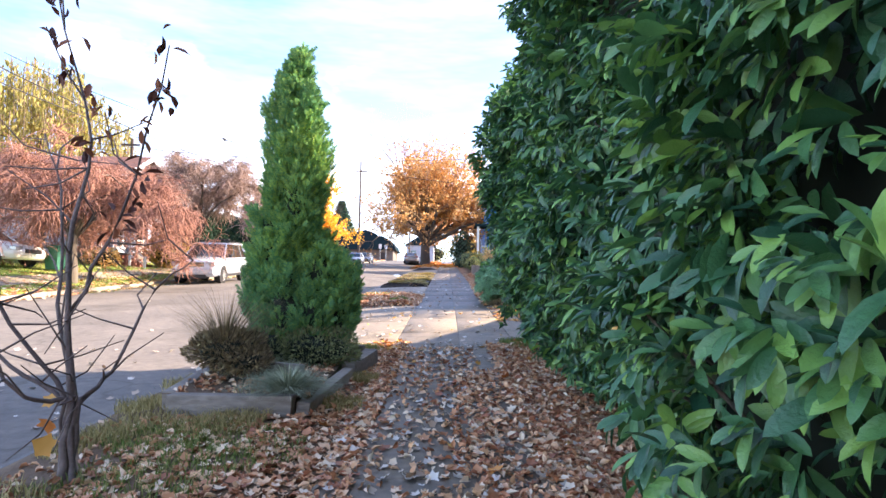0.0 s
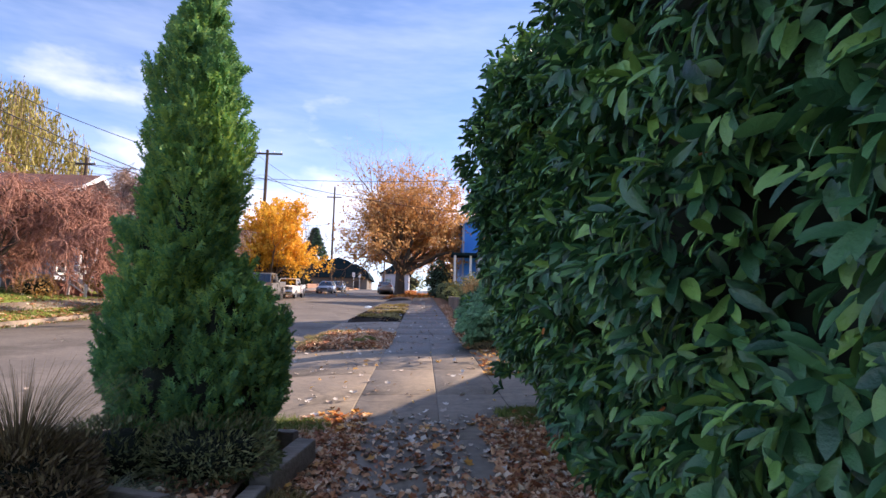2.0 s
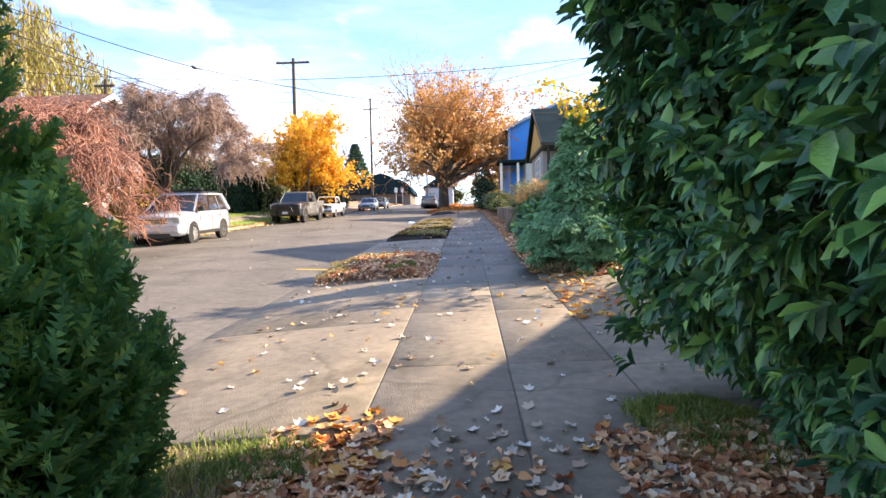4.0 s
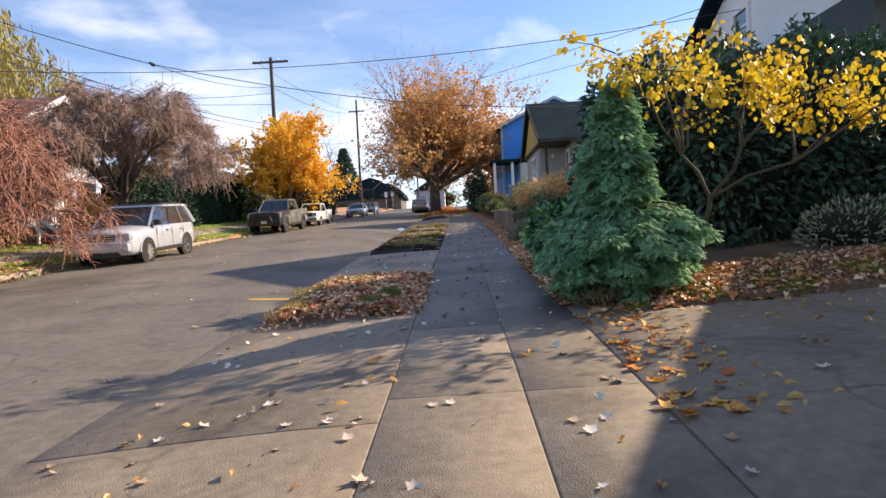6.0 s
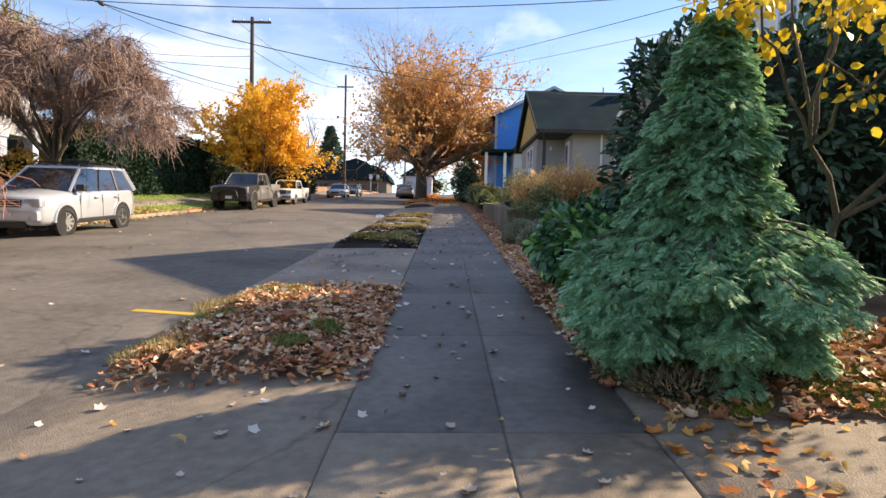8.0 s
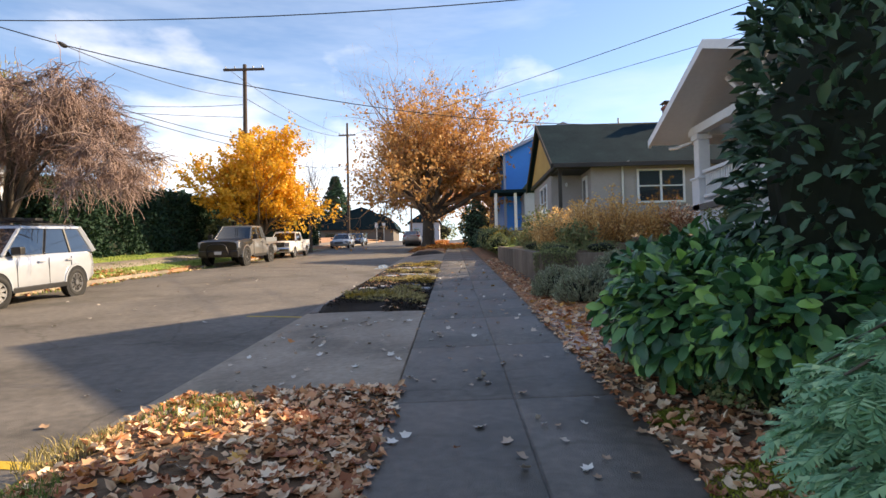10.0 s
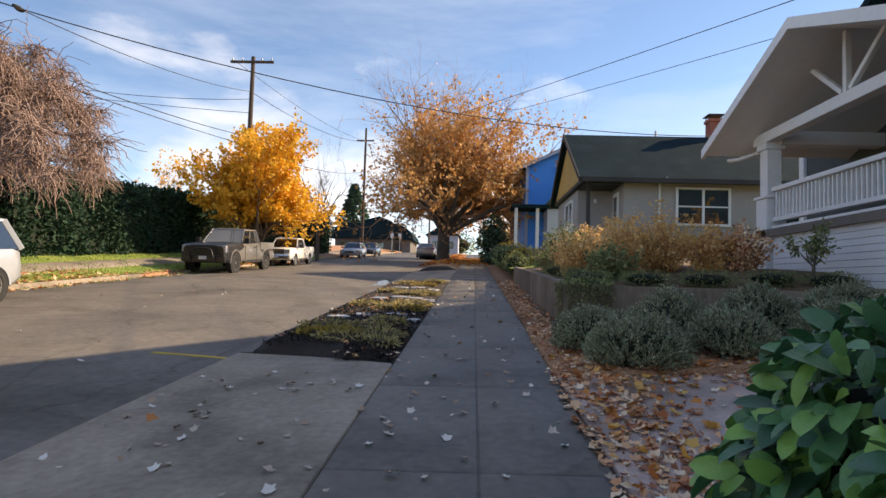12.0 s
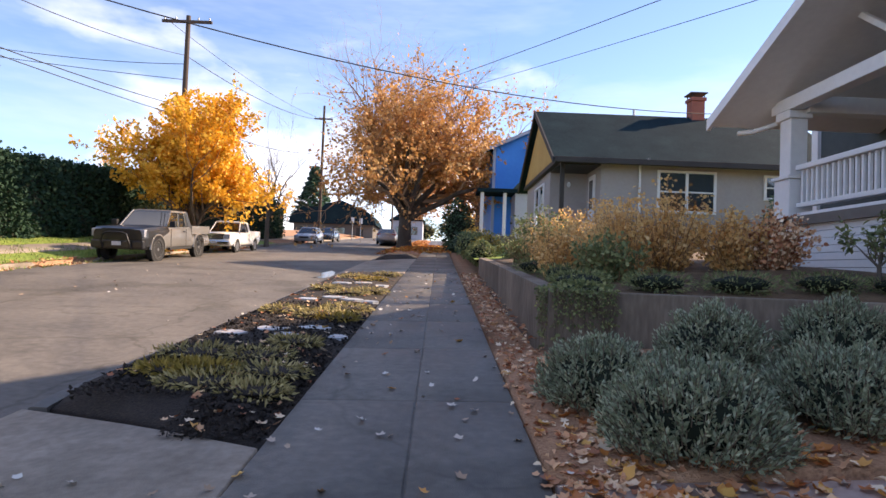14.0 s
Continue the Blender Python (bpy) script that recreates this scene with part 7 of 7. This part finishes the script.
def tuft(name, label, x, y, z, r, h, n, width, material, category="grass", droop=0.5, group=""):
    """A tuft of arching blades."""
    t = thing(name, label, category, (x, y, z), group)
    V, F = [], []
    for _ in range(n):
        a, q = RS.rand() * 6.283, RS.rand() ** 0.6
        bx_, by_ = x + math.cos(a) * r * 0.35 * q, y + math.sin(a) * r * 0.35 * q
        l = h * (0.6 + 0.6 * RS.rand())
        out = r * (0.3 + 0.9 * q)
        w = width * (0.6 + 0.8 * RS.rand())
        px, py = -math.sin(a) * w, math.cos(a) * w
        i = len(V)
        for j in range(4):
            f = j / 3
            cx_, cy_, cz_ = bx_ + math.cos(a) * out * f * f, by_ + math.sin(a) * out * f * f, z + l * (f - droop * f * f * q)
            k = 1 - f * 0.9
            V += [(cx_ - px * k, cy_ - py * k, cz_), (cx_ + px * k, cy_ + py * k, cz_)]
        F += [(i + 2 * j, i + 2 * j + 1, i + 2 * j + 3, i + 2 * j + 2) for j in range(3)]
    tagged(part("blade_tuft", mesh_of("blade_tuft", V, F), M[material], t), kind="stuff")
    return t


tuft("grass_clump", "arching blue-grey fescue clump in the bed", -1.16, 5.42, climb(5.42) + 0.1, 0.36, 0.27, 1300, 0.005, "lavender", droop=0.75)
tuft("grass_clump", "smaller blue-grey fescue clump in the bed", -1.55, 6.0, climb(6) + 0.1, 0.36, 0.26, 500, 0.006, "lavender", droop=0.7)
bush("shrub", "dry brown heather-like shrub with upright stalks", -1.85, 5.9, climb(5.9) + 0.22, 0.34, 0.32, 0.18, 5000, NARROW, 0.05, "heather", 81, lumps=((0.22, -0.12, -0.08, 0.6), (-0.15, 0.3, 0.02, 0.7)), core="core", droop=0.4, inside=0.6)
tuft("dry_stalks", "thin dry stalks standing above the brown shrub", -1.88, 5.92, climb(5.9) + 0.35, 0.5, 0.52, 520, 0.003, "heather", "plant", droop=0.1)
part("trunk", tubes("trunk", [[((-1.8, 5.85, 0.38), 0.02), ((-1.85, 5.9, 0.85), 0.015)]], 5), M["bark"], bpy.data.objects["dry_stalks"])
bush("shrub", "grey-green cotoneaster at the conifer's foot", -1.25, 6.75, climb(6.7) + 0.06, 0.48, 0.38, 0.22, 4600, NARROW, 0.05, "sage", 82, droop=0.3)
bush("shrub", "low grey-green shrub in the raised bed", -1.75, 6.65, climb(6.6) + 0.06, 0.38, 0.36, 0.22, 3000, NARROW, 0.05, "sage", 83, droop=0.4)

# the young multi-stemmed tree at the kerb
sx, sy = -2.02, 3.98
sz = climb(sy) - 0.05
sap = thing("sapling", "young multi-stemmed tree with few coppery leaves", "tree", (sx, sy, sz))
rng = np.random.RandomState(77)
lines, tl = [], []
stems_at = [((-2.06, 3.95, 1.5), (-2.0, 4.0, 2.2), (-2.28, 4.0, 3.1)), ((-2.1, 4.0, 1.15), (-1.8, 4.0, 1.72), (-1.6, 4.05, 2.8)), ((-2.3, 3.85, 1.1), (-2.55, 3.8, 1.6), (-2.8, 3.7, 2.1)), ((-2.2, 4.1, 1.2), (-2.3, 4.2, 1.8), (-2.5, 4.3, 2.3)), ((-2.4, 4.0, 0.85), (-2.75, 4.0, 1.15), (-3.0, 3.9, 1.5)), ((-1.9, 4.15, 0.8), (-1.75, 4.3, 1.3), (-1.5, 4.3, 1.5)), ((-2.15, 3.75, 0.7), (-2.35, 3.6, 1.2), (-2.6, 3.5, 1.4))]
for s_i, (a, b, c) in enumerate(stems_at):
    pts = [Vector((sx + rng.normal(0, .04), sy + rng.normal(0, .04), sz)), Vector((sx + rng.normal(0, .03), sy, sz + 0.45)), Vector(a), Vector(b), Vector(c)]
    line = []
    for j in range(17):
        f = j / 16 * 4
        i = min(3, int(f))
        p = pts[i].lerp(pts[i + 1], f - i) + Vector((rng.normal(0, .012), rng.normal(0, .012), rng.normal(0, .008)))
        line.append((tuple(p), (0.024 if s_i < 2 else 0.018) * (1 - j / 17) ** 1.3 + 0.0035))
    lines.append(line)
    for _ in range(9):
        q = Vector(line[rng.randint(4, 17)][0])
        d = Vector((rng.normal(), rng.normal(), rng.normal() * 0.5 + 0.35)).normalized()
        m_ = q + d * 0.2
        e = m_ + (d + Vector((rng.normal(0, .5), rng.normal(0, .5), 0.2))).normalized() * 0.25
        lines.append([(tuple(q), 0.007), (tuple(m_), 0.005), (tuple(e), 0.003)])
    if s_i < 2:
        tl += [Vector(p) for p, r in line[12:]] * 2
for l in lines:
    if len(l) > 3:
        part("stem", tubes("stem", [l], 6), M["sapling"], sap, smooth=True)
tagged(part("twigwork", tubes("twigwork", [l for l in lines if len(l) == 3], 5), M["sapling"], sap), kind="stuff")
P = np.array([np.array(tl[rng.randint(len(tl))]) + rng.normal(0, 0.05, 3) for _ in range(84)])
tagged(part("foliage", leaves("foliage", P, jitter(84) + np.array([0, 0, -0.6]), up(84) + jitter(84, 0.5), 0.07 + 0.045 * RS.rand(84), OVAL), M["dark_leaf"], sap), kind="stuff")
P = np.array([(-2.1, 3.9, 0.55), (-2.08, 3.88, 0.42), (-2.12, 3.92, 0.66)])
tagged(part("caught_leaves", leaves("caught_leaves", P, jitter(3), jitter(3) + np.array([0, -2, 0]), np.array([0.1, 0.12, 0.08]), MAPLE), M["fallen_orange"], sap), kind="stuff")

# ---- ground cover, stones and leaf litter ----
for i, (x, y, r) in enumerate(((-1.9, 24.95, 0.3), (-0.98, 24.35, 0.32), (-1.45, 24.6, 0.38), (-1.0, 24.95, 0.36), (-1.75, 25.0, 0.36), (-1.95, 25.7, 0.42), (-1.3, 25.6, 0.35), (-1.1, 26.3, 0.3), (-1.55, 24.9, 0.3), (-1.25, 28.4, 0.42), (-1.0, 29.2, 0.42), (-1.9, 28.8, 0.35), (-0.95, 28.2, 0.3), (-1.3, 31.4, 0.42), (-0.95, 32.0, 0.4), (-1.9, 32.2, 0.35), (-1.2, 34.6, 0.4), (-1.8, 35.4, 0.4), (-1.0, 36.4, 0.4))):
    bush("ground_cover", "low straw-yellow creeping plant in dark mulch", x, y, strip_c(x, y) - 0.02, r, r * 0.8, 0.045, 480, NARROW, 0.08, "dry" if i % 4 else "olive", 200 + i, droop=0.1, group="low plants of the mulched strip", inside=0.4, core="mulch")


def stepping_stone(x, y, r, seed):
    rg = random.Random(seed)
    z = strip_c(x, y)
    n = rg.randint(6, 8)
    pts = [(x + math.cos(2 * math.pi * i / n) * r * rg.uniform(0.75, 1.2), y + math.sin(2 * math.pi * i / n) * r * rg.uniform(0.5, 0.8)) for i in range(n)]
    bm = bmesh.new()
    loft(bm, [[(px, py, z - 0.05 + SY * (py - y)) for px, py in pts], [(px, py, z + 0.014 + SY * (py - y)) for px, py in pts], [(x + (px - x) * 0.9, y + (py - y) * 0.9, z + 0.02 + SY * (py - y) * 0.9) for px, py in pts]])
    tagged(part("stepping_stone", bm, M["stone"]), "pale wet flat stepping stone in mulch", "stone", "stepping stones in the strip")


for i, (x, y, r) in enumerate(((-2.05, 26.9, 0.2), (-1.65, 27.2, 0.22), (-1.35, 26.85, 0.2), (-1.1, 27.35, 0.2), (-0.8, 27.0, 0.2), (-1.9, 30.4, 0.2), (-1.45, 30.7, 0.22), (-1.1, 30.3, 0.2), (-0.8, 30.6, 0.2), (-1.8, 33.6, 0.22), (-1.3, 33.8, 0.25), (-0.9, 33.5, 0.2))):
    stepping_stone(x, y, r, i)

# moss cushions and grass on the verges
def turf(name, label, spots, n, hgt, material, width=0.004):
    V, F = [], []
    for _ in range(n):
        x, y, r = spots[RS.randint(len(spots))]
        a, q = RS.rand() * 6.283, RS.rand() ** 0.5 * r
        px, py = x + math.cos(a) * q, y + math.sin(a) * q
        z = ground_at(px, py)
        h = hgt * (0.4 + 0.8 * RS.rand())
        b = RS.rand() * 6.283
        wx, wy = math.cos(b) * width, math.sin(b) * width
        lx, ly = RS.normal(0, 0.5) * h, RS.normal(0, 0.5) * h
        i = len(V)
        V += [(px - wx, py - wy, z - 0.01), (px + wx, py + wy, z - 0.01), (px + lx * 0.4 + wx * 0.7, py + ly * 0.4 + wy * 0.7, z + h * 0.6), (px + lx * 0.4 - wx * 0.7, py + ly * 0.4 - wy * 0.7, z + h * 0.6), (px + lx, py + ly, z + h * 0.95), (px + lx + 0.001, py + ly, z + h * 0.95)]
        F += [(i, i + 1, i + 2, i + 3), (i + 3, i + 2, i + 5, i + 4)]
    return tagged(part(name, mesh_of(name, V, F), M[material]), label, "grass", kind="stuff")


turf("grass", "short green grass tufts on the earth strips", [(-1.6, 3.6, 0.5), (-1.2, 4.4, 0.45), (-1.8, 4.6, 0.35), (-0.9, 3.2, 0.3), (-1.1, 8.4, 0.35), (-1.0, 8.55, 0.3), (1.2, 9.0, 0.3), (1.2, 8.8, 0.25), (1.4, 8.6, 0.4), (-1.3, 8.6, 0.4), (-1.0, 16.1, 0.18), (-1.2, 15.6, 0.15), (-1.9, 17.9, 0.4), (-2.3, 16.6, 0.3), (-1.35, 3.0, 0.5), (-1.5, 4.1, 0.5)], 11000, 0.06, "grass")
turf("dry_grass", "dry straw-coloured grass along the kerb", [(-2.3, 4.6, 0.3), (-2.4, 5.6, 0.25), (-2.4, 6.4, 0.25), (-2.2, 3.4, 0.4), (-1.7, 3.0, 0.5), (-1.9, 8.5, 0.4), (-1.5, 8.2, 0.3), (-2.3, 7.6, 0.3), (-2.3, 15.6, 0.3), (-2.45, 17.4, 0.3), (-2.4, 2.0, 0.5), (-1.5, 5.05, 0.3), (-0.75, 5.6, 0.2), (-0.7, 6.6, 0.15), (-2.1, 4.9, 0.35), (-1.5, 4.9, 0.3)], 9500, 0.085, "dry")
turf("moss", "bright yellow-green moss on the earth bank", [(2.5, 14.6, 0.3), (3.4, 14.65, 0.35), (4.4, 14.7, 0.35), (1.75, 14.55, 0.22), (1.35, 15.7, 0.3), (1.3, 16.6, 0.25), (1.35, 8.8, 0.35), (2.0, 15.1, 0.25), (1.25, 17.6, 0.15), (5.3, 15.3, 0.4), (3.0, 15.5, 0.4), (3.9, 15.6, 0.4), (1.25, 9.0, 0.3), (1.5, 15.3, 0.2)], 20000, 0.024, "moss", 0.006)
turf("lawn_grass", "grass blades of the lawn across the street", [(x, y, 1.6) for y in steps(20, 50, 2.5) for x in (-12.6, -15.8, -17.5)], 16000, 0.1, "grass", 0.012)


def litter(name, label, areas, n, size, material, lift=0.006, flat=0.25, shape=MAPLE, category="leaf litter"):
    """Fallen leaves lying where areas (x0, x1, y0, y1, weight) allow."""
    w = np.array([a[4] for a in areas], float)
    pick = RS.choice(len(areas), n, p=w / w.sum())
    P = []
    for i in pick:
        x0, x1, y0, y1, _ = areas[i]
        x, y = rnd(x0, x1), rnd(y0, y1)
        P.append((x, y, ground_at(x, y) + lift + abs(RS.normal(0, 0.008))))
    d = RS.normal(0, 1, (n, 3))
    d[:, 2] *= flat
    return tagged(part(name, leaves(name, np.array(P), d, up(n) + RS.normal(0, flat, (n, 3)), size * (0.55 + 0.75 * RS.rand(n)), shape), M[material]), label, category, kind="stuff")


litter("fallen_leaves", "thick brown fallen leaves along the hedge foot", [(0.7, 1.7, 1.0, 8.8, 8), (0.3, 1.2, 1.0, 7.0, 3.4), (-1.0, -0.4, 1.2, 8.4, 3.6), (-1.9, -0.9, 2.0, 5.1, 2.6), (-0.6, 0.5, 1.0, 8.6, 1.2), (-1.1, -0.4, 7.6, 9.0, 0.8)], 9000, 0.062, "fallen")
litter("fallen_leaves", "small curled brown leaves along the hedge foot", [(0.7, 1.7, 1.0, 8.8, 8), (0.2, 1.2, 1.0, 7.0, 4), (-1.0, -0.4, 1.2, 8.4, 3.6), (-2.4, -0.9, 1.0, 5.1, 3), (-0.6, 0.5, 1.0, 8.6, 2.6), (-2.1, -1.0, 5.3, 7.6, 2.0)], 10500, 0.058, "fallen", flat=0.5, shape=leaf_shape(0.6, 0.9, 0.4))
litter("fallen_leaves", "pale fallen leaves scattered on the pavement", [(-0.6, 1.1, 0.8, 9.0, 11), (-0.6, 1.1, 9, 40, 5), (-2.6, -0.6, 9, 15, 1.5), (1.1, 5, 9, 15, 1), (-2.6, -0.6, 19, 23, 1), (-6, -2.8, 2, 9, 2), (-9, -2.8, 9, 40, 1), (1.2, 5.0, 19.5, 23, 1.4)], 1500, 0.062, "fallen_pale")
litter("fallen_leaves", "orange and yellow fallen leaves on the ground", [(-0.8, 1.4, 1, 9, 2), (1.1, 1.7, 11.4, 14.8, 2), (1.6, 4, 14.2, 15.2, 2), (1.1, 2.2, 18, 26, 3), (1.3, 5, 22.4, 23.4, 1.5), (-2.4, -0.6, 15.1, 18.6, 1.5), (-0.9, -0.4, 8.2, 9.2, 1.2), (-2.5, 0.9, 10, 40, 0.8)], 620, 0.085, "fallen_orange")
litter("fallen_leaves", "brown leaves covering the low earth mound", [(-2.45, -0.62, 15.1, 18.75, 1), (-1.2, -0.55, 15.1, 18.75, 0.4)], 1700, 0.075, "fallen")
litter("fallen_leaves", "curled brown leaves on the low earth mound", [(-2.5, -0.55, 15.0, 18.8, 1), (1.05, 1.75, 14.9, 19.3, 0.5), (1.3, 5.6, 14.3, 15.8, 1.0)], 4400, 0.065, "fallen", flat=0.5, shape=leaf_shape(0.6, 0.9, 0.4))
litter("fallen_leaves", "russet leaves along the pavement's inner edge", [(1.05, 1.7, 14.9, 19.3, 3), (1.05, 1.7, 19, 23, 2.5), (1.15, 1.7, 22.8, 38, 4), (1.3, 6, 22.6, 23.6, 2), (1.3, 5.6, 14.25, 15.8, 2.8), (1.2, 4, 19.6, 22.4, 0.6), (1.2, 5.6, 23.4, 26, 2)], 2900, 0.07, "fallen")
litter("fallen_leaves", "orange and rust leaves over the wet driveway", [(1.15, 5.2, 19.5, 23.2, 2), (1.15, 2.2, 19.5, 24, 2), (1.3, 5.6, 22.6, 23.6, 1.5)], 330, 0.075, "fallen_orange", flat=0.35)
litter("fallen_leaves", "curled brown leaves on the wet driveway edge", [(1.1, 2.0, 19.5, 26, 2), (1.3, 5.6, 22.4, 24.6, 2), (1.15, 1.7, 26, 38, 1.5)], 1100, 0.06, "fallen", flat=0.5, shape=leaf_shape(0.6, 0.9, 0.4))
litter("fallen_leaves", "curled tan leaves scattered over the driveway", [(1.2, 1.9, 11.5, 14.8, 2), (1.2, 5, 13.2, 14.9, 2), (-2.5, 5, 9.2, 14.8, 1.2)], 230, 0.075, "tan", flat=0.5, shape=leaf_shape(0.5, 0.9, 0.4))
litter("fallen_leaves", "few brown leaves and chips on the mulch", [(-2.5, -0.65, 24.5, 38, 1), (-1.4, -0.62, 23.6, 26, 0.3)], 420, 0.06, "fallen", lift=0.015)
litter("mulch_chips", "coarse dark bark chips on the planting strip", [(-2.5, -0.62, 24.4, 30, 1), (-1.3, -0.62, 23.5, 25, 0.3), (-2.3, -0.62, 24.2, 26, 0.6)], 9000, 0.045, "mulch", flat=0.6, shape=CARD, category="mulch")
litter("fallen_leaves", "brown leaves gathered along the far kerb", [(-13.2, -11.9, 16, 36, 3), (-12.2, -11.3, 14, 40, 2), (-16, -13, 18, 32, 1.5)], 2600, 0.12, "fallen")
litter("fallen_leaves", "orange carpet of leaves under the maple", [(-3.4, 1.2, 55, 74, 2), (-2.6, -0.6, 54, 90, 1), (-13.5, -11.5, 46, 58, 1)], 2600, 0.2, "fallen_orange")

# ---- pavement slabs, kept last ----
tagged(part("joint_fill", sheet("joint_fill", [-0.59, 0.33, 1.115], steps(-2, 99, 2), lambda x, y: H(x, y) - 0.012), M["concrete"]), "grit in the joints between pavement slabs", "pavement", kind="structure")
row0 = 22.35 - 2.04 * 12
rows_y = [row0 + 2.04 * i for i in range(50)]
for i in range(len(rows_y) - 1):
    a, b = rows_y[i], rows_y[i + 1]
    for x0, x1 in ((-0.595, 0.33), (0.33, 1.12)):
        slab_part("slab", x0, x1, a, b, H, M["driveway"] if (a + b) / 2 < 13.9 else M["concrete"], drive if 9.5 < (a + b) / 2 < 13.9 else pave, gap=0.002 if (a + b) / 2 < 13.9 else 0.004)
